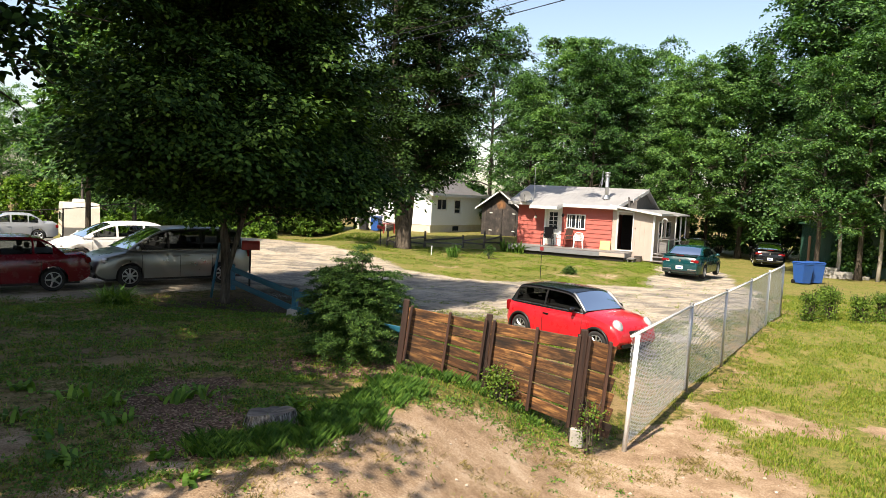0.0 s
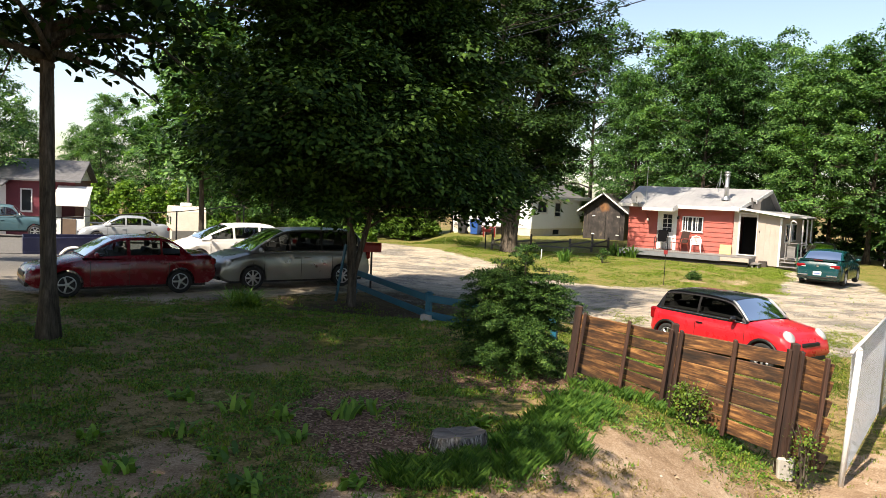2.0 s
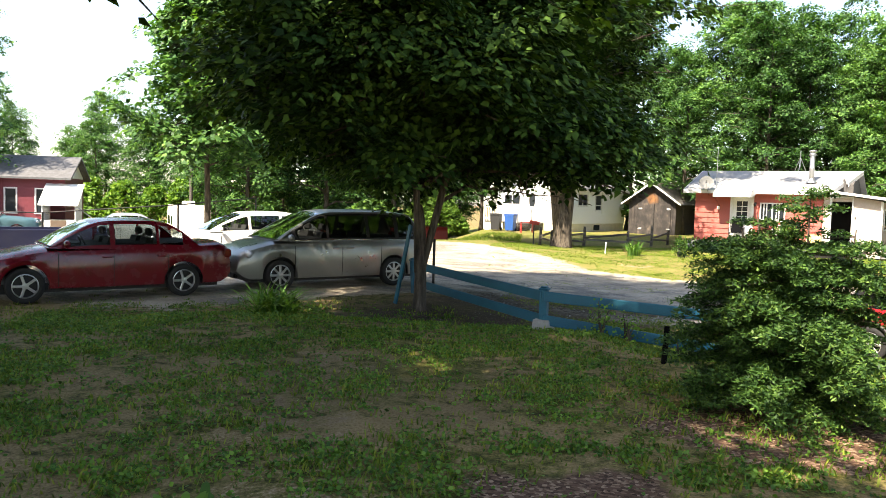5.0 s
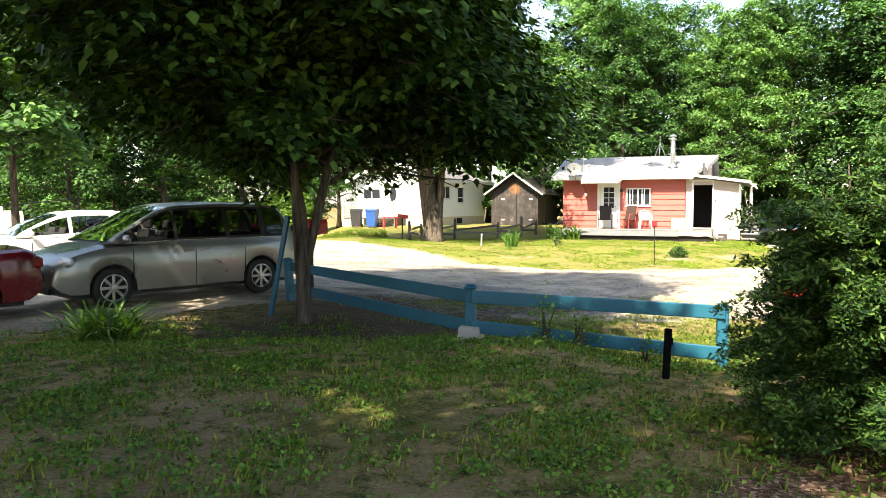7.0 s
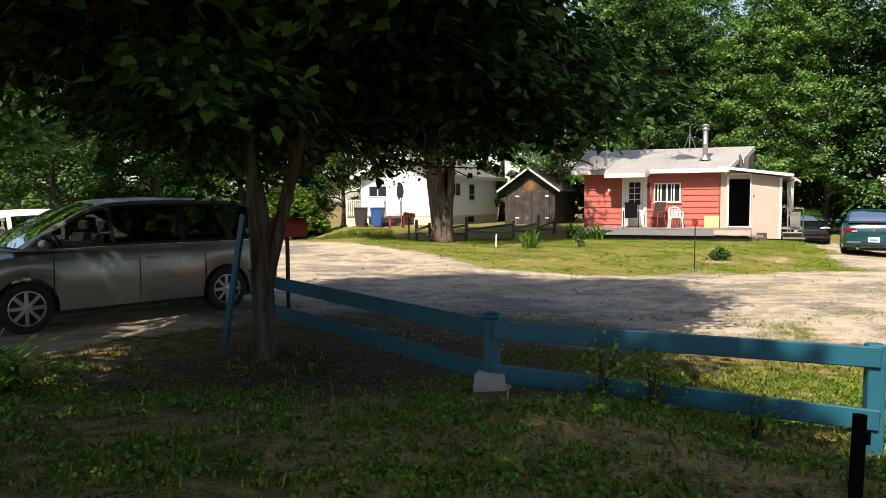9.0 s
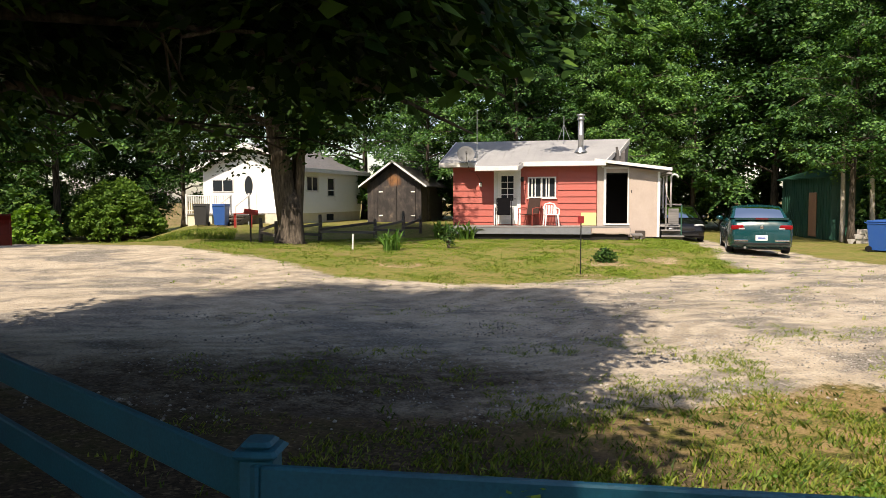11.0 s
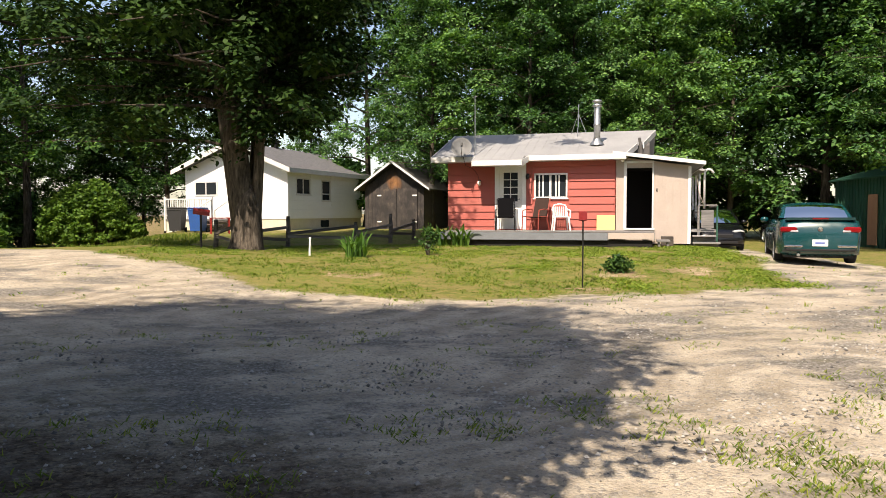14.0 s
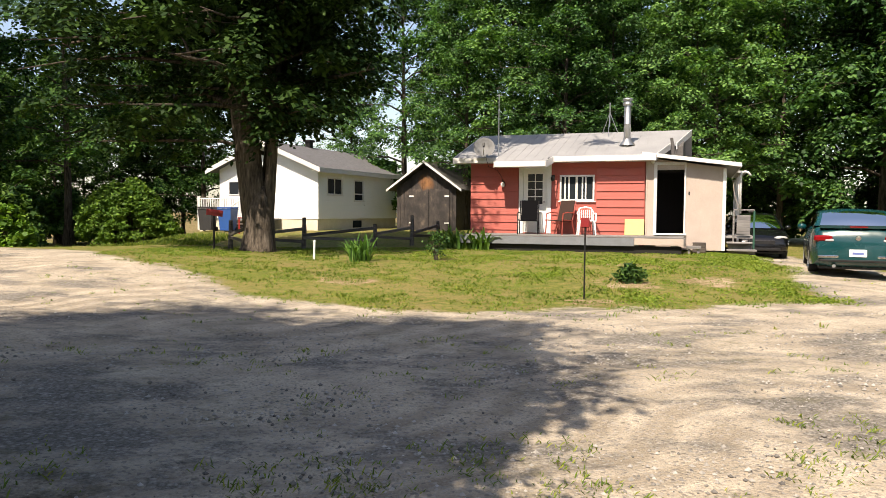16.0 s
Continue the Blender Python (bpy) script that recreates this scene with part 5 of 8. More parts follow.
pd = part("gable_door", Bits().box(-3.30, -2.44, -0.03, -0.004, 0.62, 2.64, b=0.01), M_WHITE, gx_)
part("oval_pane", Bits().lathe([(0.0, 0.0), (0.2, 0.001), (0.235, 0.004), (0.24, 0.0)], pose(-2.87, -0.032, 1.95, 90) @ Matrix.Diagonal((1, 2.1, 1, 1)), 24), M_GLASS, pd, "oval glass pane")
part("porch_floor", Bits().box(-5.7, -2.0, -1.35, -0.005, 0.48, 0.56, b=0.01), M_DECK, gx_)
part("porch_base", Bits().box(-5.65, -4.2, -1.3, -0.005, -0.2, 0.48), M_BLOCK, gx_)
for z in (0.68, 1.42):
    part("rail", Bits().box(-5.68, -3.1, -1.34, -1.28, z, z + 0.06, b=0.008), M_TRIM, gx_)
for i in range(20):
    part("baluster", Bits().box(-5.65 + i * 0.132, -5.615 + i * 0.132, -1.33, -1.295, 0.56, 1.42), M_TRIM, gx_)
for x in (-5.68, -3.1, -2.05):
    part("post", Bits().box(x - 0.045, x + 0.045, -1.36, -1.27, 0.0, 1.55, b=0.01), M_TRIM, gx_)
for i in range(4):
    part("step", Bits().box(-3.05, -2.1, -1.62 - 0.27 * i, -1.36 - 0.27 * i, 0.40 - 0.12 * i, 0.46 - 0.12 * i, b=0.01), M_OLD_BOARD, gx_)
for x in (-3.08, -2.05):
    part("stringer", Bits().prism([(-1.36, 0.5), (-1.36, 0.2), (-2.5, -0.1), (-2.6, 0.0)], x - 0.02, x + 0.02, lambda p, q, r: (r, p, q)), M_OLD_BOARD, gx_)
    part("handrail", Bits().tube([(x, -1.32, 1.45), (x, -2.5, 0.92)], 0.03, 6), M_TRIM, gx_)
    part("newel", Bits().box(x - 0.035, x + 0.035, -2.53, -2.46, -0.1, 0.95, b=0.008), M_TRIM, gx_)

# ---- old garage between the houses ----
GX, GY, GROT = 1.6, 52.2, -26.0
GZ = ground_z(GX, GY) - 0.03
gar = thing("old_garage", (GX, GY, GZ), "old dark wooden garage with peeling double doors", "shed", rz=GROT)
GW, GD, GT, GP = 2.95, 5.5, 2.1, 3.15
part("wall", Bits().box(0, 0.1, 0.1, GD, -0.1, GT).box(GW - 0.1, GW, 0.1, GD, -0.1, GT).box(0, GW, GD - 0.1, GD, -0.1, GT), M_OLD_BOARD, gar)
M_PEEL = Mat("peeling_brown_board", 0.85)
_p = M_PEEL.noise(2.4, 6, 0.7, (1.0, 1.0, 0.6))
_d = M_PEEL.node("ShaderNodeVectorMath", Vector=M_PEEL.co)
_d.operation = "DISTANCE"
_d.inputs[1].default_value = (GW / 2, 0.0, 2.25)
_near = M_PEEL.ramp(M_PEEL.math("ADD", _d.outputs["Value"], M_PEEL.math("MULTIPLY", _p, 1.1)), (0.75, 1.0), (1.3, 0.0))
_old = M_PEEL.ramp(_p, (0.42, (0.022, 0.019, 0.018)), (0.57, (0.046, 0.038, 0.034)), (0.68, (0.10, 0.075, 0.06)), (0.78, (0.22, 0.19, 0.17)))
M_PEEL.color(M_PEEL.mix(_near, _old, M_PEEL.ramp(_p, (0.4, (0.10, 0.045, 0.018)), (0.6, (0.26, 0.12, 0.045)))))
M_PEEL = M_PEEL.bump(_p, 0.4).m
for i in range(16):
    x0 = i * GW / 16
    xm = x0 + GW / 32
    top = GT + (GP - GT) * (1 - abs(xm - GW / 2) / (GW / 2)) - 0.08
    part("board", Bits().box(x0 + 0.004, x0 + GW / 16 - 0.004, rnd.uniform(-0.012, 0.0), 0.1, -0.1, top), M_PEEL, gar)
for i in range(2):
    d = part("door", Bits().box(0.62 + i * 1.02, 1.62 + i * 1.02, -0.06, -0.014, 0.02, 1.95, b=0.008), M_PEEL, gar, "peeling plank door leaf")
    for z in (0.35, 1.6):
        part("hinge", Bits().box(0.64 + i * 1.76, 0.86 + i * 1.76, -0.072, -0.061, z, z + 0.06, b=0.004), M_WHITE, d)
    part("crack", Bits().box(1.60 + i * 0.03, 1.612 + i * 0.03, -0.063, -0.0605, 0.05, 1.92), M_DARK, d)
gr = Bits()
for s in (-1, 1):
    xa, xb = GW / 2, GW / 2 + s * (GW / 2 + 0.36)
    sl = (GP - GT) / (GW / 2)
    zb = GP + 0.1 - sl * (GW / 2 + 0.36)
    gr.prism([(xa, GP + 0.1), (xb, zb), (xb, zb - 0.07), (xa, GP + 0.03)], -0.42, GD + 0.3, lambda p, q, r: (p, r, q))
part("roof", gr, M_DARK_ROOF, gar, "dark felt roof")
ga = Bits()
for s in (-1, 1):
    xa, xb = GW / 2, GW / 2 + s * (GW / 2 + 0.37)
    sl = (GP - GT) / (GW / 2)
    zb = GP + 0.11 - sl * (GW / 2 + 0.37)
    ga.prism([(xa, GP + 0.12), (xb, zb), (xb, zb - 0.11), (xa, GP + 0.0)], -0.445, -0.42, lambda p, q, r: (p, r, q))
part("barge_board", ga, M_TRIM, gar, "white barge board")

# ---- green metal shed at the wood's edge ----
gsh = thing("green_shed", on_ground(19.5, 39.5, 0.0), "green corrugated steel shed under the trees", "shed", rz=-17.5)
part("wall", Bits().box(0, 5.2, 0, 0.06, 0, 2.7).box(0, 0.06, 0.06, 5, 0, 2.7).box(5.14, 5.2, 0.06, 5, 0, 2.7).box(0.06, 5.14, 4.94, 5, 0, 2.7), M_GREEN_METAL, gsh)
for i in range(21):
    part("rib", Bits().box(0.03 + i * 0.25, 0.07 + i * 0.25, -0.025, -0.001, 0.0, 2.7), M_GREEN_METAL, gsh)
for i in range(19):
    part("rib", Bits().box(-0.025, -0.001, 0.10 + i * 0.25, 0.14 + i * 0.25, 0.0, 2.7), M_GREEN_METAL, gsh)
part("roof", Bits().prism([(-0.2, 2.72), (2.6, 3.5), (5.4, 2.72), (5.4, 2.66), (2.6, 3.42), (-0.2, 2.66)], -0.25, 5.2, lambda p, q, r: (p, r, q)), M_GREEN_METAL, gsh)
part("gable", Bits().prism([(0, 2.7), (2.6, 3.42), (5.2, 2.7)], 0.0, 0.06, lambda p, q, r: (p, r, q)), M_GREEN_METAL, gsh)
part("door", Bits().box(-0.06, -0.026, 1.2, 1.95, 0.1, 2.05, b=0.01), worn("bare_plywood", (0.42, 0.22, 0.13), (0.30, 0.16, 0.10), 0.8), gsh, "bare reddish plywood door")

# ---- vehicles ----
M_TYRE = plain("tyre_rubber", (0.020, 0.020, 0.021), 0.85)
M_RIM = worn("alloy_rim", (0.55, 0.56, 0.58), (0.30, 0.29, 0.28), 0.3, 8, metal=0.8, amount=0.4, bump=0)
M_LAMP = plain("headlamp_lens", (0.50, 0.52, 0.54), 0.06, 0.3, 0.6)
M_INSIDE = worn("car_interior_cloth", (0.030, 0.030, 0.032), (0.055, 0.053, 0.052), 0.9, 6)
M_TAIL = plain("red_lamp_lens", (0.19, 0.006, 0.008), 0.12)
M_CHROME = plain("chrome", (0.72, 0.73, 0.74), 0.16, 1.0)
M_PLATE = plain("white_plate", (0.72, 0.73, 0.74), 0.5)


def curve_at(pts, x):
    """Smooth height through (x, z) stations, with no overshoot between them."""
    if x <= pts[0][0]:
        return pts[0][1]
    if x >= pts[-1][0]:
        return pts[-1][1]
    n = len(pts)
    slope = [(pts[i + 1][1] - pts[i][1]) / (pts[i + 1][0] - pts[i][0]) for i in range(n - 1)]

    def tangent(i):
        if i == 0 or i == n - 1:
            return slope[0 if i == 0 else -1]
        a, b = slope[i - 1], slope[i]
        return 0.0 if a * b <= 0 else 2 * a * b / (a + b)

    for i in range(n - 1):
        (x0, z0), (x1, z1) = pts[i], pts[i + 1]
        if x <= x1:
            h = x1 - x0
            t = (x - x0) / h
            return z0 * (1 + 2 * t) * (1 - t) ** 2 + z1 * t * t * (3 - 2 * t) + h * (tangent(i) * t * (1 - t) ** 2 + tangent(i + 1) * t * t * (t - 1))


def build_car(name, label, at, heading, spec, body_mat, top_mat=None, category="car", trim=None):
    """A car facing its local +x. spec: length, width, axles, wheel radius, deck line, cabin line, side windows."""
    L, W, r = spec["L"], spec["W"], spec["r"]
    xf, xr = spec["axles"]
    deck, belt, roof = spec["deck"], spec["belt"], spec["roof"]
    fb, ft, rt, rb = spec["cabin"]           # windscreen base and top, rear top and base
    zb = spec.get("sill", 0.20)
    car = thing(name, at, label, category, rz=heading)
    ra = r + 0.055

    def width(x):
        u = abs(x) / (L / 2)
        return W / 2 * (1 - 0.16 * max(0.0, (u - 0.72) / 0.28) ** 2.4)

    def arch(x):
        for xc in (xf, xr):
            if abs(x - xc) < ra:
                return r + math.sqrt(ra * ra - (x - xc) ** 2)
        return 0.0

    xs = set(lin(-L / 2, L / 2, 41))
    for xc in (xf, xr):
        xs |= {xc + ra * math.sin(a) for a in lin(-1.55, 1.55, 13)} | {xc - ra - 0.004, xc + ra + 0.004}
    xs |= {L / 2 - 0.02, L / 2 - 0.06, -L / 2 + 0.02, -L / 2 + 0.06}
    xs = sorted(xs)
    rows = []
    for x in xs:
        w, top = width(x), curve_at(deck, x)
        u = abs(x) / (L / 2)
        low = zb + 0.16 * max(0.0, (u - 0.88) / 0.12) ** 2
        a = arch(x)
        zl = max(low + 0.04, a)
        zi = zl if a > low + 0.04 else low
        zs = top - 0.045
        mid = max(zl + 0.02, zl + 0.45 * (zs - zl))
        half = [(0, zi), (w * 0.70, zi), (w * 0.975, zl), (w * 0.998, mid), (w * 0.99, max(mid + 0.01, zs - 0.10)), (w * 0.945, max(mid + 0.02, zs)), (w * 0.84, top), (w * 0.45, top + 0.022), (0, top + 0.03)]
        rows.append([Vector((x, y, z)) for y, z in half] + [Vector((x, -y, z)) for y, z in half[-2:0:-1]])
    n = len(rows[0])
    v = [p for row in rows for p in row]
    f = [(i * n + j, (i + 1) * n + j, (i + 1) * n + (j + 1) % n, i * n + (j + 1) % n) for i in range(len(rows) - 1) for j in range(n)]
    f += [tuple(range(n)), tuple((len(rows) - 1) * n + j for j in range(n - 1, -1, -1))]
    body = part("body", Bits().add(v, f), body_mat, car, smooth=True)
    body.data.shade_smooth()
    m_ = body.modifiers.new("edges", "EDGE_SPLIT")
    m_.split_angle = radians(38)

    rise = roof - belt
    cab = [(rb, belt), (rb + 0.5 * (rt - rb), belt + 0.56 * rise), (rt, roof - 0.05), (rt + 0.22 * (ft - rt), roof - 0.008), (rt + 0.55 * (ft - rt), roof), (ft - 0.12 * (ft - rt), roof - 0.022), (ft, roof - 0.06), (ft + 0.5 * (fb - ft), belt + 0.50 * rise), (fb, belt)]
    tumble = spec.get("tumble", 0.30)

    def top_z(x):
        return curve_at(cab, x)

    def side(x, s, out=0.0, sgn=1):
        h = top_z(x)
        z = belt + s * (h - belt)
        y = min(width(x) * 0.955, W / 2 * 0.945) - tumble * (z - belt) - 0.05 * s ** 4 + out
        return Vector((x, sgn * y, z))

    def top(x, t, out=0.0):
        e = side(x, 1.0)
        return Vector((x, t * e.y, e.z + 0.045 * (1 - t * t) * min(1.0, (e.z - belt) / 0.2) + out))

    # the cabin's shell with its openings, the glass in them, and what shows inside
    wins = [(min(w), max(w), 0.10, 0.86) for w in spec["windows"]]
    screens = [(ft + 0.04, fb - 0.05, -0.9, 0.9)] + ([(rb + 0.06, rt - 0.05, -0.9, 0.9)] if spec.get("rear_glass", True) else [])
    cx = sorted(set(lin(rb + 0.004, rt, 9) + lin(rt, ft, 13) + lin(ft, fb - 0.004, 10) + [e for w in wins + screens for e in w[:2]]))
    sy, ty = [-0.06, 0.10, 0.29, 0.48, 0.67, 0.86, 0.93, 1.0], [-1, -0.9, -0.6, -0.3, 0, 0.3, 0.6, 0.9, 1]
    cb = Bits()
    for sgn in (1, -1):
        cb.grid(lambda a, b: side(a, b, 0, sgn), cx, sy, sgn < 0, wins)
    cb.grid(lambda a, b: top(a, b), cx, ty, False, screens)
    cabin = part("cabin", cb, top_mat or body_mat, car, smooth=True)
    cabin.data.shade_smooth()
    m_ = cabin.modifiers.new("edges", "EDGE_SPLIT")
    m_.split_angle = radians(40)
    for nm, (x0, x1, t0, t1), mat in zip(("windscreen", "rear_window"), screens, (M_SCREEN, spec.get("tint", M_CAR_GLASS))):
        part(nm, Bits().grid(lambda a, b: top(a, b, 0.003), lin(x0, x1, 10), lin(t0, t1, 8)), mat, cabin, smooth=True).visible_shadow = False
    for k, (x0, x1, s0, s1) in enumerate(wins):
        for sgn in (1, -1):
            part("side_window", Bits().grid(lambda a, b: side(a, b, 0.003, sgn), lin(x0, x1, 10), lin(s0, s1, 5), flip=sgn < 0), spec.get("tint", M_CAR_GLASS), cabin, smooth=True).visible_shadow = False
    if spec.get("band"):
        bx0, bx1 = min(spec["band"]), max(spec["band"])
        bxs = sorted([x for x in cx if bx0 < x < bx1] + [bx0, bx1])
        for sgn in (1, -1):
            part("pillar_band", Bits().grid(lambda a, b: side(a, b, 0.005, sgn), bxs, [0.05] + sy[1:-2] + [0.92], sgn < 0, wins), M_BLACK, cabin, smooth=True)
            part("belt_trim", Bits().tube([side(a, 0.035, 0.004, sgn) for a in lin(bx0, bx1, 10)], 0.010, 5), M_CHROME, cabin, smooth=True)
    inx = lin(rb + 0.03, fb - 0.02, 14)
    part("interior_shelf", Bits().grid(lambda a, b: Vector((a, b * side(a, 0.0).y * 0.97, max(curve_at(deck, a), belt) + 0.038)), inx, lin(-1, 1, 3)), M_INSIDE, car)
    z0 = belt - 0.05
    seat_x = [wins[0][0] - 0.02] + [w[0] + 0.12 for w in wins[1:2]]
    for sx in seat_x:
        for sy_ in (0.36, -0.36):
            up_ = min(0.40, roof - belt - 0.10)
            part("seat", Bits().prism([(-0.10, z0), (0.06, z0), (0.0, z0 + up_ * 0.55), (-0.12, z0 + up_ * 0.55)], sy_ - 0.22, sy_ + 0.22, lambda p, q, w_: (sx + p, w_, q)).box(sx - 0.13, sx - 0.04, sy_ - 0.12, sy_ + 0.12, z0 + up_ * 0.62, z0 + up_, b=0.025), M_INSIDE, car)
    dash = fb - 0.42
    part("dashboard", Bits().prism([(dash - 0.14, belt + 0.02), (dash - 0.10, belt + 0.085), (dash + 0.16, belt + 0.065), (dash + 0.22, belt + 0.02)], -W * 0.37, W * 0.37, lambda p, q, w_: (p, w_, q)), M_INSIDE, car)
    part("steering_wheel", Bits().tube([(dash - 0.22 + 0.07 * math.sin(a), 0.36 + 0.18 * math.cos(a), belt + 0.02 + 0.17 * math.sin(a)) for a in lin(0, 2 * math.pi, 19)], 0.014, 6), M_INSIDE, car, smooth=True)
    # wheels
    for xc in (xf, xr):
        for sgn in (1, -1):
            wm = pose(xc, sgn * (W / 2 - 0.115), r, -90 * sgn, 0, 0)
            wh = part("wheel", Bits().lathe([(r * 0.62, -0.09), (r * 0.9, -0.1), (r * 0.985, -0.07), (r, -0.03), (r, 0.05), (r * 0.985, 0.085), (r * 0.9, 0.105), (r * 0.70, 0.10), (r * 0.66, 0.085)], wm, 28), M_TYRE, car, smooth=True)
            rim = Bits().lathe([(r * 0.68, 0.098), (r * 0.64, 0.102), (r * 0.61, 0.06)], wm, 28).lathe([(0.0, 0.105), (r * 0.16, 0.10), (r * 0.18, 0.07)], wm, 12)
            ns = spec.get("spokes", 7)
            for k in range(ns):
                rim.box(r * 0.10, r * 0.64, -r * 0.075, r * 0.075, 0.065, 0.092, wm @ pose(0, 0, 0, 0, 0, 360 * k / ns), 0.01)
            part("rim", rim, M_RIM, wh)
            part("hub_back", Bits().lathe([(0, 0.035), (r * 0.64, 0.03)], wm, 20), M_BLACK, wh)
    # lamps, grille, plates, mirrors, seams, handles
    hz, tz = spec["lamp_z"], spec["tail_z"]
    for sgn in (1, -1):
        yl = sgn * W * spec.get("lamp_y", 0.34)
        hm = pose(L / 2 - spec.get("lamp_in", 0.17), yl, hz, 0, spec.get("lamp_tilt", -24), sgn * 16)
        lw, lh = spec.get("lamp", (0.19, 0.085))
        part("headlight", Bits().lathe([(0.0, -0.06), (0.7, -0.05), (1.0, 0.0), (0.75, 0.055), (0.0, 0.075)], hm @ pose(0, 0, 0, 0, 90) @ Matrix.Diagonal((lh, lw, 1, 1)), 18), M_LAMP, car, smooth=True)
        tw, th = spec.get("tail", (0.17, 0.085))
        part("taillight", Bits().box(-L / 2 + 0.0, -L / 2 + 0.16, sgn * (W * 0.46 - 2 * tw), sgn * W * 0.46, tz - th, tz + th, b=0.03), M_TAIL, car)
        if spec.get("a_pillar"):
            part("pillar", Bits().tube([top(x, sgn * 0.965, 0.006) for x in lin(ft + 0.02, fb - 0.03, 8)], 0.026, 6), M_RIM, cabin, "silver windscreen pillar", smooth=True)
        part("mirror", Bits().lathe([(0.0, -0.10), (0.75, -0.08), (1.0, 0.0), (0.7, 0.08), (0.0, 0.10)], pose(fb - 0.28, sgn * (W / 2 + 0.07), belt + 0.07, 90) @ Matrix.Diagonal((0.06, 0.075, 1, 1)), 12), trim or body_mat, car, smooth=True)
        for x in spec["seams"]:
            ww = width(x)
            part("door_seam", Bits().prism([(ww * 0.975 + 0.002, zb + 0.06), (ww + 0.0035, belt * 0.62), (ww * 0.99 + 0.003, belt - 0.14), (ww * 0.93, belt - 0.04), (ww * 0.90, belt - 0.06), (ww * 0.90, zb + 0.06)], x - 0.006, x + 0.006, lambda p, q, w_: (w_, sgn * p, q)), M_BLACK, body)
        for x in spec["handles"]:
            part("door_handle", Bits().box(x - 0.09, x + 0.09, sgn * (W / 2 - 0.03), sgn * (W / 2 + 0.018), belt - 0.18, belt - 0.145, b=0.01), trim or body_mat, body)
        if spec.get("arches"):
            for xc in (xf, xr):
                part("arch_trim", Bits().tube([(xc + (ra + 0.01) * math.cos(a), sgn * (width(xc) * 0.985), r + (ra + 0.01) * math.sin(a)) for a in lin(-0.25, math.pi + 0.25, 15)], 0.035, 6), M_BLACK, body, smooth=True)
    gw, gl, gh = spec.get("grille", (0.42, 0.46, 0.60))
    part("grille", Bits().box(L / 2 - 0.07, L / 2 + 0.012, -gw, gw, gl, gh, b=0.02), M_BLACK, car)
    part("lower_grille", Bits().box(L / 2 - 0.09, L / 2 + 0.006, -W * 0.33, W * 0.33, 0.26, 0.37, b=0.02), M_BLACK, car)
    part("number_plate", Bits().box(-L / 2 - 0.012, -L / 2 + 0.01, -0.155, 0.155, spec.get("plate_z", 0.62) - 0.075, spec.get("plate_z", 0.62) + 0.075, b=0.006), M_PLATE, car, "white rear plate")
    part("plate_bar", Bits().box(-L / 2 - 0.016, -L / 2 - 0.0125, -0.10, 0.10, spec.get("plate_z", 0.62) - 0.025, spec.get("plate_z", 0.62) + 0.02), plain("plate_blue", (0.10, 0.14, 0.35), 0.6), car)
    if spec.get("boot"):
        part("spoiler", Bits().prism([(-L / 2 + 0.05, 1.0), (-L / 2 + 0.24, 1.01), (-L / 2 + 0.22, 1.045), (-L / 2 + 0.03, 1.06)], -W * 0.40, W * 0.40, lambda p, q, w_: (p, w_, q)), body_mat, car)
        part("brake_light", Bits().box(-L / 2 + 0.005, -L / 2 + 0.03, -0.16, 0.16, 1.02, 1.042), M_TAIL, car)
        for sgn in (1, -1):
            part("reversing_light", Bits().box(-L / 2 - 0.006, -L / 2 + 0.05, sgn * (W * 0.46 - 0.36), sgn * (W * 0.46 - 0.20), tz - 0.055, tz - 0.01, b=0.01), M_LAMP, car)
            part("bumper_pad", Bits().box(-L / 2 - 0.02, -L / 2 + 0.03, sgn * 0.34, sgn * 0.72, 0.40, 0.45, b=0.01), M_CHROME, car)
        part("emblem", Bits().lathe([(0.0, 0.012), (0.05, 0.010), (0.055, 0.0)], pose(-L / 2 + 0.01, 0, 0.80, 0, -90), 14), M_CHROME, car)
        part("exhaust", Bits().tube([(-L / 2 + 0.4, 0.42, 0.24), (-L / 2 + 0.02, 0.42, 0.23)], 0.035, 10), M_STEEL, car)
        part("window_trim", Bits().grid(lambda a, b: top(a, b, 0.012), lin(rb + 0.015, rb + 0.055, 2), lin(-0.9, 0.9, 8)), M_LAMP, cabin)
    part("underbody", Bits().box(-L / 2 + 0.25, L / 2 - 0.3, -W / 2 + 0.18, W / 2 - 0.18, zb - 0.04, zb + 0.12), M_BLACK, car)
    part("rear_bumper_strip", Bits().box(-L / 2 - 0.008, -L / 2 + 0.03, -W * 0.40, W * 0.40, zb + 0.12, zb + 0.17, b=0.01), M_BLACK, car)
    return car


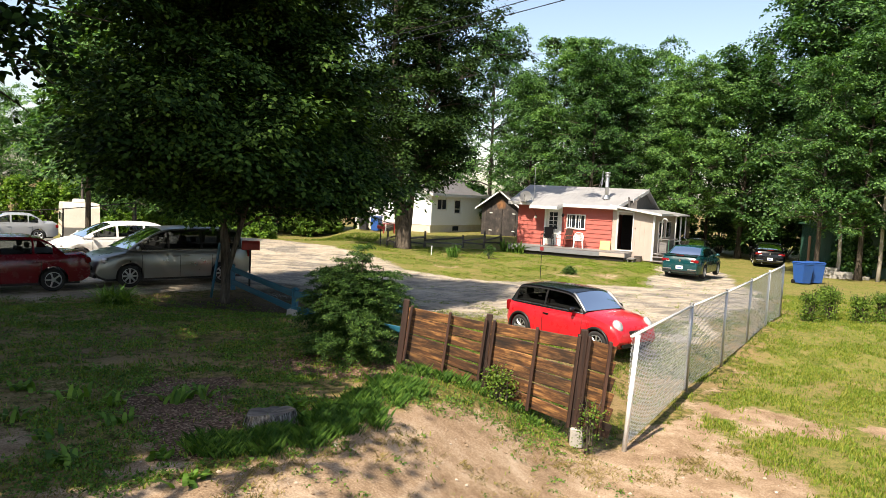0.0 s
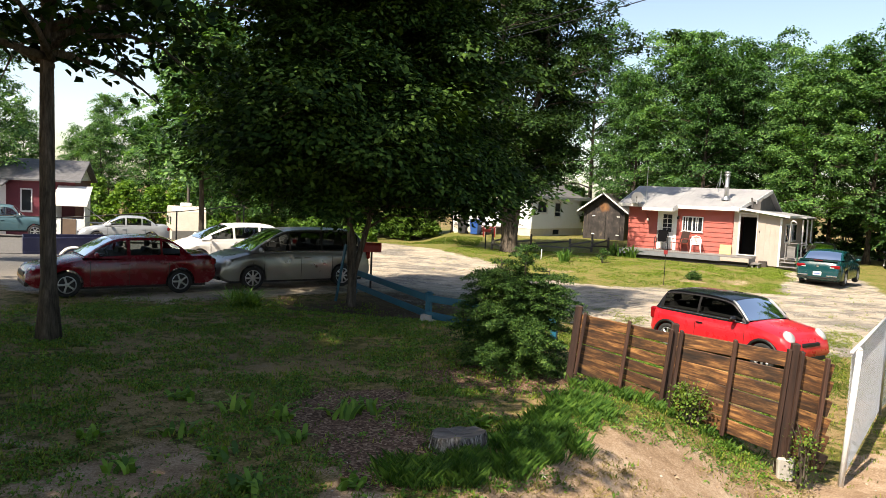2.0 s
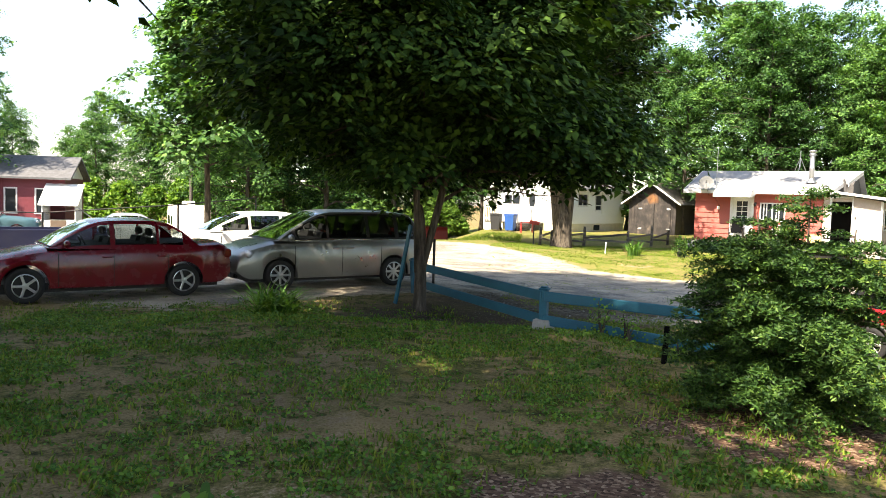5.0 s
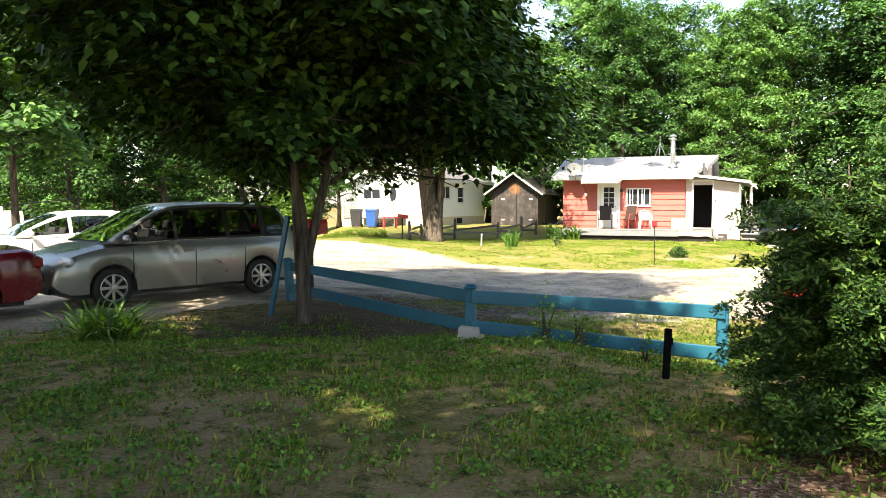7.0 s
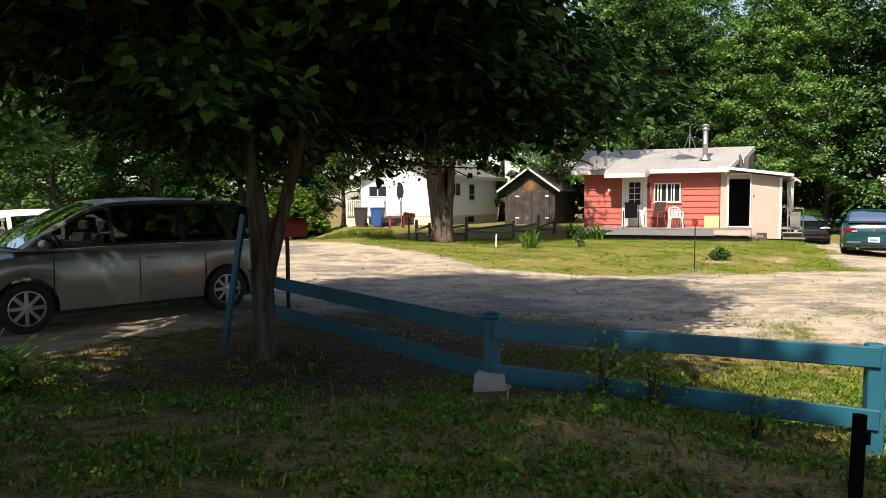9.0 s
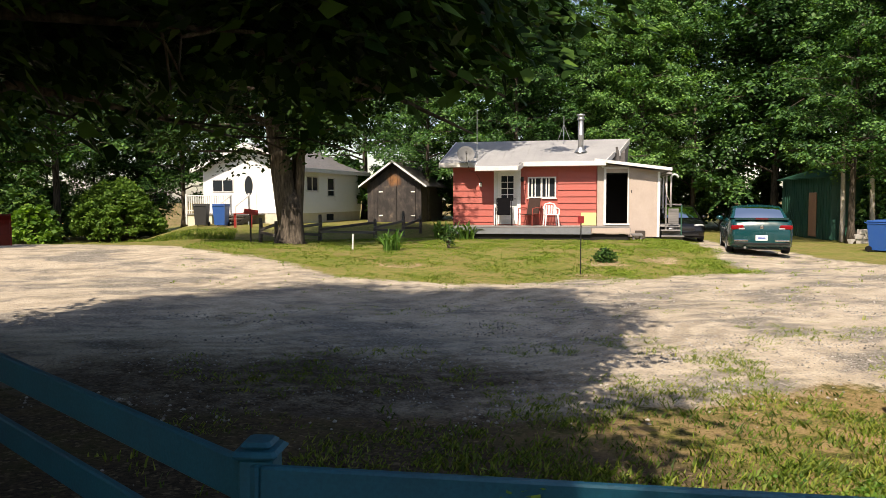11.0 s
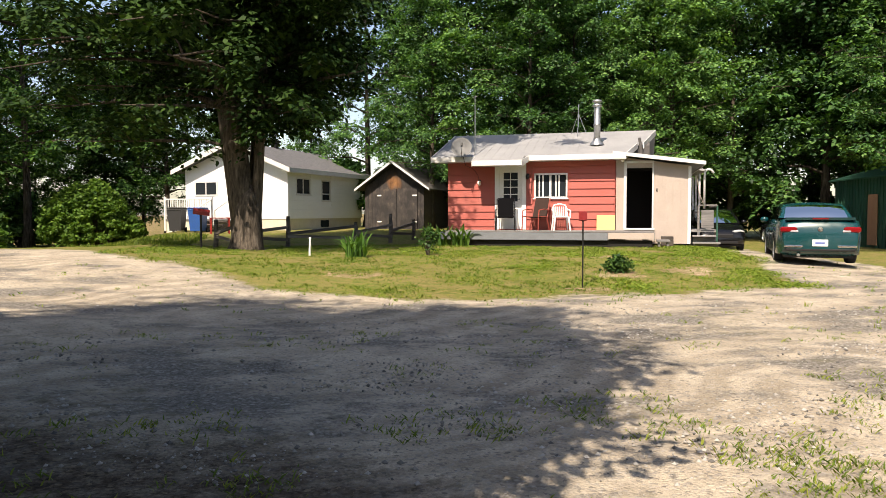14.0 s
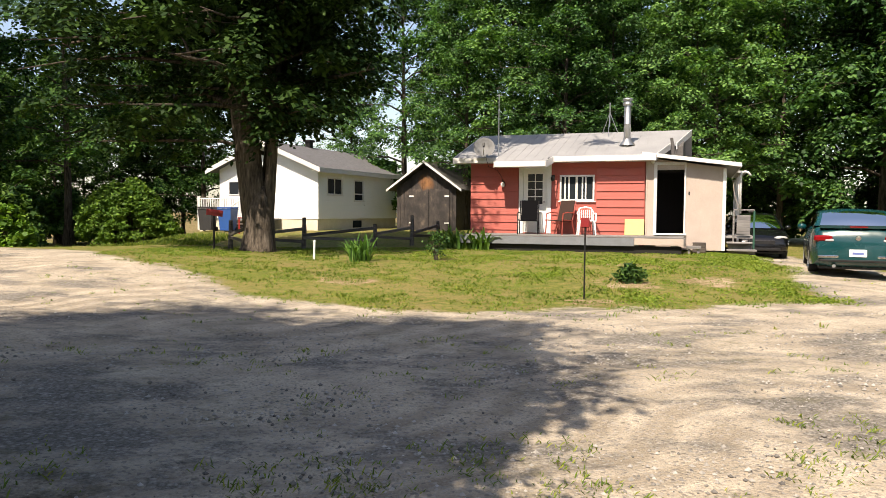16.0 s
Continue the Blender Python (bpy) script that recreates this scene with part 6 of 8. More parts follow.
SEDAN = dict(L=4.42, W=1.70, r=0.305, axles=(1.36, -1.27), belt=0.94, roof=1.42, cabin=(1.02, 0.28, -0.98, -1.60), sill=0.21,
             deck=[(-2.21, 0.74), (-2.15, 0.93), (-1.95, 1.01), (-1.5, 0.99), (0.3, 0.94), (0.98, 0.92), (1.7, 0.80), (2.05, 0.70), (2.17, 0.60), (2.21, 0.52)],
             windows=[(0.74, 0.02), (-0.06, -0.78), (-0.83, -1.26)], seams=(0.86, -0.03, -0.98), handles=(0.08, -0.86), lamp_z=0.645, tail_z=0.80, spokes=5)
VAN = dict(L=4.60, W=1.75, r=0.325, axles=(1.42, -1.33), belt=1.03, roof=1.66, cabin=(1.52, 0.42, -1.78, -2.22), tumble=0.26, sill=0.22,
           deck=[(-2.30, 0.60), (-2.25, 0.98), (-2.1, 1.06), (-0.5, 1.05), (1.0, 1.03), (1.52, 1.01), (1.9, 0.93), (2.12, 0.85), (2.25, 0.74), (2.30, 0.58)],
           tint=M_DARK_GLASS, windows=[(1.08, 0.36), (0.30, -0.62), (-0.70, -1.36), (-1.46, -1.86)], seams=(1.10, 0.0, -0.98), band=(1.2, -1.95), handles=(0.14, -0.18), lamp_z=0.755, tail_z=1.02, tail=(0.08, 0.22), lamp=(0.27, 0.105), lamp_in=0.19, lamp_y=0.37, spokes=8, plate_z=0.80)
HATCH = dict(L=4.30, W=1.76, r=0.31, axles=(1.36, -1.26), belt=0.95, roof=1.47, cabin=(1.30, 0.30, -1.30, -1.98), sill=0.2,
             deck=[(-2.15, 0.60), (-2.1, 0.93), (-1.95, 1.02), (-0.5, 0.98), (0.9, 0.95), (1.30, 0.93), (1.8, 0.80), (2.05, 0.68), (2.15, 0.54)],
             windows=[(0.98, 0.20), (0.12, -0.72), (-0.80, -1.42)], seams=(0.98, 0.05, -0.9), handles=(0.18, -0.76), lamp_z=0.68, tail_z=0.90, lamp=(0.24, 0.075), spokes=5)
MINI = dict(L=3.64, W=1.69, r=0.30, axles=(1.24, -1.23), belt=0.93, roof=1.41, cabin=(0.84, 0.34, -1.36, -1.66), tumble=0.22, sill=0.20,
            deck=[(-1.82, 0.52), (-1.80, 0.80), (-1.70, 0.95), (-0.5, 0.955), (0.84, 0.95), (1.25, 0.90), (1.55, 0.83), (1.74, 0.72), (1.80, 0.60), (1.82, 0.50)],
            tint=M_DARK_GLASS, windows=[(0.70, -0.40), (-0.46, -1.40)], seams=(0.80, -0.46), band=(0.80, -1.50), handles=(-0.34,), lamp_z=0.765, tail_z=0.78, tail=(0.07, 0.14), lamp=(0.135, 0.165), lamp_in=0.155, lamp_tilt=-38, lamp_y=0.345, arches=True, grille=(0.32, 0.57, 0.65), spokes=8, a_pillar=True)
COUPE = dict(tint=M_DARK_GLASS, L=4.58, W=1.73, r=0.30, axles=(1.42, -1.22), belt=0.92, roof=1.37, cabin=(1.02, 0.20, -0.92, -1.62), sill=0.2,
             deck=[(-2.29, 0.66), (-2.23, 0.92), (-2.05, 1.02), (-1.5, 1.00), (0.3, 0.93), (1.02, 0.90), (1.8, 0.78), (2.15, 0.66), (2.29, 0.50)],
             windows=[(0.74, -0.04), (-0.10, -0.84), (-0.90, -1.28)], seams=(0.9, -0.07, -1.0), handles=(0.06, -0.9), lamp_z=0.62, tail_z=0.79, tail=(0.17, 0.065), spokes=5, plate_z=0.50, boot=True)
PICKUP = dict(L=5.0, W=1.78, r=0.35, axles=(1.60, -1.35), belt=1.10, roof=1.70, cabin=(0.95, 0.42, -0.72, -0.86), sill=0.36,
              deck=[(-2.5, 0.80), (-2.47, 1.08), (-1.0, 1.10), (0.95, 1.10), (1.9, 1.04), (2.35, 0.98), (2.5, 0.7)],
              windows=[(0.72, -0.02), (-0.1, -0.62)], seams=(0.85, -0.06), handles=(0.06,), lamp_z=0.86, tail_z=0.92, tail=(0.08, 0.16), lamp_in=0.10, lamp_tilt=0, spokes=6)

P_RED = paint("dark_red_car_paint", (0.15, 0.003, 0.011), 0.0, 0.18, 0.5, 0.004)
P_SILVER = paint("silver_car_paint", (0.25, 0.255, 0.245), 0.75, 0.26, 0.5, 0.0)
P_WHITE = paint("white_car_paint", (0.76, 0.76, 0.75), 0.0, 0.35)
P_MINI = paint("bright_red_car_paint", (0.52, 0.012, 0.022), 0.0, 0.24, 0.5, 0.03)
P_BLACK = paint("black_car_paint", (0.004, 0.0045, 0.006), 0.0, 0.1, 0.0, 0.004)
P_GREEN = paint("teal_green_car_paint", (0.001, 0.04, 0.046), 0.05, 0.16, 0.35, 0.03)
P_BLUEGREY = paint("blue_green_truck_paint", (0.045, 0.11, 0.135), 0.2, 0.4)
P_GREY = paint("light_grey_car_paint", (0.33, 0.35, 0.37), 0.3, 0.35)


def gz(x, y, up=0.0):
    return (x, y, ground_z(x, y) + up)


build_car("red_sedan", "dark red four-door sedan parked on the drive", gz(-12.4, 17.7), 224, SEDAN, P_RED)
build_car("silver_minivan", "silver minivan parked under the maple tree", gz(-9.05, 20.95), 223, VAN, P_SILVER)
build_car("white_car", "white compact hatchback parked beyond the minivan", gz(-12.6, 25.1), 221, HATCH, P_WHITE)
build_car("small_red_car", "bright red small hatchback with a black roof", gz(2.72, 17.5), -50, MINI, P_MINI, P_BLACK, trim=P_BLACK)
build_car("green_car", "teal green sedan parked on the gravel, seen from behind", gz(10.65, 32.9), 58, COUPE, P_GREEN)
build_car("grey_sedan", "light grey sedan parked by the road", gz(-23.6, 36.8), 216, SEDAN, P_GREY)
build_car("pickup_truck", "blue-green pickup truck parked before the maroon house", gz(-30.3, 36.4), 30, PICKUP, P_BLUEGREY, category="truck")
build_car("parked_car", "black hatchback parked behind the lean-to steps", gz(13.6, 41.8), 246, HATCH, P_BLACK)
build_car("dark_car", "black car parked in the shade of the woods", gz(19.0, 44.2), 70, COUPE, P_BLACK)

# ---- fences ----
M_STAIN = wood("dark_stained_fence_boards", (0.018, 0.007, 0.003), (0.105, 0.042, 0.012), (0.36, 0.175, 0.058), grain=(0.9, 7, 7), per_object=0.4, blotch=0.75)
M_STAIN_POST = wood("dark_fence_post", (0.022, 0.010, 0.007), (0.050, 0.022, 0.014), (0.095, 0.045, 0.028))
M_TEAL = worn("teal_fence_paint", (0.003, 0.105, 0.165), (0.008, 0.065, 0.105), 0.55, 3.0, amount=0.6, bump=0.15)


def beam(b, p, q, w, h, up=Vector((0, 0, 1)), bev=0.006):
    """A board from p to q, w thick and h high."""
    p, q = Vector(p), Vector(q)
    d = (q - p).normalized()
    s = d.cross(up).normalized()
    u = s.cross(d)
    m = Matrix((d, s, u)).transposed().to_4x4()
    m.translation = p
    b.box(0, (q - p).length, -w / 2, w / 2, -h / 2, h / 2, m, bev)
    return b


def beam_part(name, p, q, w, h, mat, parent, label=""):
    """A board object whose own x axis runs along it, so that its grain does too."""
    p, q = Vector(p), Vector(q)
    d = (q - p).normalized()
    s = d.cross(Vector((0, 0, 1)) if abs(d.z) < 0.9 else Vector((0, 1, 0))).normalized()
    m = Matrix((d, s, s.cross(d))).transposed().to_4x4()
    m.translation = p
    o = part(name, Bits().box(0, (q - p).length, -w / 2, w / 2, -h / 2, h / 2, None, 0.008), mat, parent, label)
    o.matrix_local = m
    return o


WF = [(-1.28, 10.98, 0.62, 1.56), (0.08, 10.92, 0.16, 1.40), (1.52, 10.32, -0.20, 1.33), (2.02, 10.34, -0.36, 1.22)]
wf = thing("board_fence", (0, 0, 0), "brown stained board fence with dark posts beside the drive", "fence")
fr_ = random.Random(4)
for k, (a, b) in enumerate(zip(WF, WF[1:])):
    A, B = Vector(a[:2]).to_3d(), Vector(b[:2]).to_3d()
    n = 6
    for i in range(n):
        t = (i + 0.5) / n
        za, zb_ = a[2] + 0.05 + (a[3] - 0.06 - a[2] - 0.05) * t, b[2] + 0.05 + (b[3] - 0.06 - b[2] - 0.05) * t
        ha = (a[3] - a[2] + b[3] - b[2] - 0.2) / 2 / n - 0.016
        beam_part("board", (A.x, A.y, za + fr_.uniform(-0.012, 0.012)), (B.x, B.y, zb_ + fr_.uniform(-0.012, 0.012)), 0.024, ha, M_STAIN, wf)
    for u in ((0.04, 0.5, 0.93) if k < 2 else (0.06, 0.72)):
        p = A.lerp(B, u)
        z0, z1 = a[2] + (b[2] - a[2]) * u, a[3] + (b[3] - a[3]) * u
        nrm = (B - A).cross(Vector((0, 0, 1))).normalized() * 0.045
        lean = Vector((-0.10, 0, 0)) * 0.5
        beam_part("batten", (p.x + nrm.x + lean.x, p.y + nrm.y, z0 + 0.02), (p.x + nrm.x - lean.x, p.y + nrm.y, z1 - 0.02), 0.045, 0.095, M_STAIN_POST, wf)
for k, (x, y, z0, z1) in enumerate(WF[:3]):
    beam_part("post", (x - 0.09, y + 0.02, z0 - 0.2), (x + 0.01, y + 0.02, z1 + 0.06), 0.10, 0.10, M_STAIN_POST, wf)
    if k:
        part("footing", Bits().box(x - 0.13, x + 0.07, y - 0.10, y + 0.12, z0 - 0.25, z0 + 0.06, None, 0.02), M_CONCRETE, wf)

CF = [(2.28, 10.45, -0.52, 1.30), (4.50, 14.35, -0.50, 1.30), (6.05, 16.55, -0.38, 1.38), (7.45, 18.55, -0.22, 1.48), (8.75, 20.45, -0.05, 1.58), (9.95, 22.2, 0.02, 1.66)]
M_LINK = worn("chain_link_wire", (0.62, 0.64, 0.66), (0.42, 0.42, 0.42), 0.4, 6, metal=0.5, amount=0.4, bump=0)
M_WHITE_STEEL = worn("white_painted_steel", (0.78, 0.79, 0.80), (0.60, 0.58, 0.55), 0.4, 5, amount=0.3)
cf = thing("chain_link_fence", (0, 0, 0), "white and galvanised chain-link fence along the drive", "fence")
for k, (x, y, z0, z1) in enumerate(CF):
    z0 = min(z0, ground_z(x, y)) - 0.1
    white = k in (0, 4)
    part("post", Bits().tube([(x, y, z0), (x + (0.10 if k == 0 else 0), y, z1 + 0.05)], 0.038 if k in (0, 1) else 0.03, 10).tube([(x + (0.10 if k == 0 else 0), y, z1 + 0.045), (x + (0.10 if k == 0 else 0), y, z1 + 0.075)], [0.045, 0.015], 10), M_WHITE_STEEL if white else M_STEEL, cf, "white steel end post" if white else "", smooth=True)
wires = Bits()
for k, (a, b) in enumerate(zip(CF, CF[1:])):
    A, B = Vector((a[0], a[1], a[2] + 0.06)), Vector((b[0], b[1], b[2] + 0.06))
    h0, h1 = a[3] - a[2] - 0.06, b[3] - b[2] - 0.06
    part("top_rail", Bits().tube([(a[0], a[1], a[3]), (b[0], b[1], b[3])], 0.024, 8), M_WHITE_STEEL, cf, smooth=True)
    ln = (B - A).length
    pitch = 0.085
    steps = int(ln / pitch)
    def at_(s, t):
        s = max(0.0, min(1.0, s))
        p = A.lerp(B, s)
        return Vector((p.x, p.y, p.z + t * (h0 + (h1 - h0) * s)))
    run = 1.75 / ln
    for sgn in (1, -1):
        i0, i1 = -int(run * ln / pitch) - 1, steps + 1
        for i in range(i0, i1):
            s0 = i * pitch / ln
            s1 = s0 + run
            t0, t1 = 0.0, 1.0
            lo, hi = max(0.0, s0), min(1.0, s1)
            if hi - lo < 0.01:
                continue
            ta, tb = (lo - s0) / run, (hi - s0) / run
            pa, pb = (at_(lo, ta), at_(hi, tb)) if sgn > 0 else (at_(lo, 1 - ta), at_(hi, 1 - tb))
            wires.tube([pa, pb], 0.0030, 3, caps=False)
            if sgn > 0 and tb > 0.99:
                top = at_(hi, 1.0)
                wires.tube([top, top + Vector((0, 0, 0.05))], 0.004, 3, caps=False)
tagged(part("wire_mesh", wires, M_LINK, cf), "woven steel diamond mesh", kind="stuff")

BF = [(-6.8, 20.0, 0.2, 1.0), (-4.18, 16.12, 0.36, 0.95), (-1.45, 15.2, 0.0, 0.86)]
bf = thing("blue_fence", (0, 0, 0), "teal painted two-rail wooden fence along the lawn", "fence")
for k, (x, y, z0, z1) in enumerate(BF):
    d = Vector((BF[1][0] - BF[0][0], BF[1][1] - BF[0][1], 0)) if k == 0 else Vector((BF[2][0] - BF[1][0], BF[2][1] - BF[1][1], 0))
    an = math.degrees(math.atan2(d.y, d.x))
    m = pose(x, y, 0, 0, 0, an)
    if k == 0:
        m = m @ pose(0, 0, z0, 0, -9, 0) @ pose(0, 0, -z0)
    p = part("post", Bits().box(-0.06, 0.06, -0.06, 0.06, min(z0, ground_z(x, y)) - 0.1, z1, m, 0.008), M_TEAL, bf)
    if k < 2:
        part("post_cap", Bits().box(-0.08, 0.08, -0.08, 0.08, z1 + 0.001, z1 + 0.03, m, 0.012).box(-0.055, 0.055, -0.055, 0.055, z1 + 0.0305, z1 + 0.055, m, 0.02), M_TEAL, p)
    if k == 1:
        part("footing", Bits().prism([(-0.17, z0 - 0.25), (0.17, z0 - 0.25), (0.12, z0 + 0.14), (-0.12, z0 + 0.14)], -0.14, 0.14, lambda p_, q_, r_: m @ Vector((p_, r_, q_))), M_CONCRETE, bf, "rough white concrete footing")
for (a, b) in zip(BF, BF[1:]):
    for drop_a, drop_b in ((0.09, 0.09), (0.45, 0.45 if b[2] > 0.1 else 0.56)):
        beam_part("rail", (a[0], a[1] - 0.07, a[3] - drop_a), (b[0], b[1] - 0.07, b[3] - drop_b), 0.038, 0.155, M_TEAL, bf)


lean_b = Bits()
beam(lean_b, (-6.93, 18.45, ground_z(-6.93, 18.45) - 0.03), (-6.60, 18.06, 1.80), 0.035, 0.10)
solid("leaning_board", lean_b, M_TEAL, "teal painted board leaning against the maple trunk", "board")

solid("marker_post", Bits().tube([(-2.90, 13.25, 0.2), (-2.86, 13.28, 0.93)], 0.032, 10).box(-2.885, -2.835, 13.235, 13.243, 0.80, 0.86), plain("matt_black_pipe", (0.004, 0.004, 0.005), 0.9, 0.0, 0.05), "short black plastic pipe standing in the lawn", "post")

# split-rail fence before the bungalow
RF = [(-4.05, 38.9, 0.80), (-3.55, 38.6, 0.70), (-2.02, 39.35, 0.92), (0.10, 40.5, 0.72), (1.35, 41.4, 0.98), (2.4, 43.0, 0.75)]
rail_f = thing("rail_fence", (0, 0, 0), "old grey split-rail fence along the cottage lawn", "fence")
for k, (x, y, h) in enumerate(RF):
    g0 = ground_z(x, y)
    part("post", Bits().tube([(x, y, g0 - 0.2), (x + 0.03, y, g0 + h * 0.6), (x + 0.02, y + 0.03, g0 + h)], [0.075, 0.068, 0.055], 7), M_RAIL_WOOD, rail_f)
for a, b in zip(RF, RF[1:]):
    for z, dz in ((0.42, 0.06), (0.78, -0.10)):
        beam_part("rail", (a[0], a[1] - 0.08, ground_z(a[0], a[1]) + z * 0.64 + dz), (b[0], b[1] - 0.08, ground_z(b[0], b[1]) + z * 0.64 - dz * 0.9), 0.07, 0.09, M_RAIL_WOOD, rail_f)

# dark chain fence by the road on the far side
rf2 = thing("road_fence", (0, 0, 0), "dark thin wire fence beside the road", "fence")
FP = [(-27.0, 27.5), (-22.5, 30.0), (-18.3, 32.2), (-16.3, 35.2)]
for x, y in FP:
    part("post", Bits().tube([(x, y, ground_z(x, y) - 0.1), (x, y, ground_z(x, y) + 1.75)], 0.035, 6), M_BLACK, rf2)
for (x0, y0), (x1, y1) in zip(FP, FP[1:]):
    part("top_rail", Bits().tube([(x0, y0, ground_z(x0, y0) + 1.72), (x1, y1, ground_z(x1, y1) + 1.72)], 0.022, 5), M_BLACK, rf2)
    part("mid_wire", Bits().tube([(x0, y0, ground_z(x0, y0) + 0.1), (x1, y1, ground_z(x1, y1) + 0.1)], 0.012, 4), M_BLACK, rf2)

# ---- mailboxes and markers ----
M_RED_TIN = worn("red_painted_tin", (0.30, 0.020, 0.016), (0.25, 0.03, 0.02), 0.5, 4)


def post_box(at, label, m, size, hgt, mat, tilt=0.0):
    t = thing("mailbox", at, label, "mailbox", rz=m)
    part("post", Bits().tube([(0, 0, -0.15), (0.0, 0, hgt)], 0.03, 8), M_BLACK, t)
    l, w, h = size
    arc = [(w / 2, 0), (w / 2, h * 0.55)] + [(w / 2 * math.cos(a), h * 0.55 + h * 0.45 * math.sin(a)) for a in lin(0.25, math.pi - 0.25, 8)] + [(-w / 2, h * 0.55), (-w / 2, 0)]
    mm = pose(0, 0, hgt, 0, tilt, 0)
    bx = part("box", Bits().prism(arc, -l / 2, l / 2, lambda p, q, r: mm @ Vector((r, p, q))), mat, t)
    part("flap", Bits().prism([(p * 1.03, q * 1.03 - 0.003) for p, q in arc], l / 2 + 0.001, l / 2 + 0.014, lambda p, q, r: mm @ Vector((r, p, q))), mat, bx)
    return t


post_box(gz(-6.5, 20.6), "red metal mailbox on a thin post under the maple", 18, (0.50, 0.22, 0.27), 1.15, M_RED_TIN)
post_box(gz(-4.35, 38.1), "reddish mailbox on a leaning post by the rail fence", 12, (0.42, 0.17, 0.17), 0.92, M_RED_TIN, 8)
M_RED_SIGN = worn("dark_red_sign_paint", (0.26, 0.016, 0.018), (0.16, 0.02, 0.02), 0.5, 9)
sg = thing("driveway_marker", gz(3.2, 29.3), "small red sign on a thin dark post in the lawn", "sign")
part("post", Bits().tube([(0, 0, -0.2), (0.0, 0, 1.22)], 0.014, 6), M_BLACK, sg)
part("panel", Bits().box(-0.07, 0.07, -0.03, -0.01, 1.20, 1.36, b=0.012), M_RED_SIGN, sg)
part("panel_edge", Bits().box(-0.075, 0.075, -0.009, 0.02, 1.195, 1.365, b=0.008), M_RED_SIGN, sg)
solid("stake", Bits().tube([(-1.50, 34.5, 0.25), (-1.48, 34.5, 0.80)], 0.024, 8).tube([(-1.48, 34.5, 0.801), (-1.48, 34.5, 0.84)], [0.032, 0.02], 8), M_WHITE, "short pale wooden stake in the front lawn", "stake")

# ---- things on the deck (in the cottage's axes) ----
def deck_thing(name, label, category, x, y, z=0.432, rz=0.0, group=""):
    t = thing(name, (0, 0, 0), label, category, group)
    t.matrix_world = pose(HX, HY, HZ, 0, 0, HROT) @ pose(x, y, z, 0, 0, rz)
    return t


M_SLING = plain("dark_sling_fabric", (0.005, 0.005, 0.006), 0.9, 0.0, 0.05)
M_SLING2 = plain("brown_sling_fabric", (0.050, 0.032, 0.028), 0.9, 0.0, 0.05)
M_FRAME_RED = plain("rusty_red_frame", (0.28, 0.05, 0.035), 0.5)
M_PLASTIC = plain("white_chair_plastic", (0.80, 0.80, 0.79), 0.4)


def sling_chair(x, y, rz, cloth, frame_m, label):
    c = deck_thing("patio_chair", label, "chair", x, y, 0.432, rz, "chairs on the deck")
    part("seat", Bits().prism([(-0.24, 0.40), (0.24, 0.43), (0.24, 0.415), (-0.24, 0.385)], -0.25, 0.25, lambda p, q, r: (r, -p, q)), cloth, c)
    part("backrest", Bits().prism([(-0.24, 0.42), (-0.42, 1.02), (-0.405, 1.025), (-0.225, 0.42)], -0.25, 0.25, lambda p, q, r: (r, -p, q)), cloth, c)
    for s in (-1, 1):
        part("side_frame", Bits().tube([(s * 0.28, 0.42, 1.0), (s * 0.28, 0.24, 0.42), (s * 0.28, -0.24, 0.43)], 0.019, 6), frame_m, c)
        part("arm", Bits().tube([(s * 0.29, 0.32, 0.64), (s * 0.30, 0.0, 0.66), (s * 0.30, -0.26, 0.63), (s * 0.30, -0.30, 0.4)], 0.019, 6), frame_m, c)
        part("leg", Bits().tube([(s * 0.29, -0.28, 0.45), (s * 0.30, -0.31, 0.0)], 0.019, 6), frame_m, c)
        part("leg", Bits().tube([(s * 0.29, 0.20, 0.42), (s * 0.30, 0.33, 0.0)], 0.019, 6), frame_m, c)
    return c


sling_chair(2.05, -0.70, 8, M_SLING, M_BLACK, "black sling patio chair on the deck")
sling_chair(2.98, -0.55, -25, M_SLING2, M_FRAME_RED, "brown sling patio chair with a reddish frame")
pl = deck_thing("plastic_chair", "white moulded plastic garden chair on the deck", "chair", 3.78, -0.62, rz=14, group="chairs on the deck")
part("seat", Bits().box(-0.22, 0.22, -0.22, 0.22, 0.40, 0.43, None, 0.012), M_PLASTIC, pl)
bk = Bits()
for i in range(7):
    x = -0.18 + i * 0.06
    bk.prism([(0.20, 0.42), (0.30, 0.74), (0.315, 0.74), (0.215, 0.42)], x - 0.014, x + 0.014, lambda p, q, r: (r, p, q))
bk.tube([(-0.22, 0.21, 0.42), (-0.235, 0.28, 0.66), (-0.17, 0.31, 0.79), (0, 0.32, 0.83), (0.17, 0.31, 0.79), (0.235, 0.28, 0.66), (0.22, 0.21, 0.42)], 0.022, 6)
part("backrest", bk, M_PLASTIC, pl)
for s in (-1, 1):
    part("arm", Bits().tube([(s * 0.235, 0.27, 0.63), (s * 0.27, 0.0, 0.64), (s * 0.26, -0.22, 0.60), (s * 0.25, -0.24, 0.40)], 0.022, 6), M_PLASTIC, pl)
    for y in (-0.22, 0.22):
        part("leg", Bits().tube([(s * 0.21, y, 0.41), (s * 0.25, y * 1.2, 0.0)], [0.03, 0.02], 6), M_PLASTIC, pl)
lb = deck_thing("foam_board", "yellow foam panel leaning against the lean-to", "board", 5.12, -0.18, rz=0)
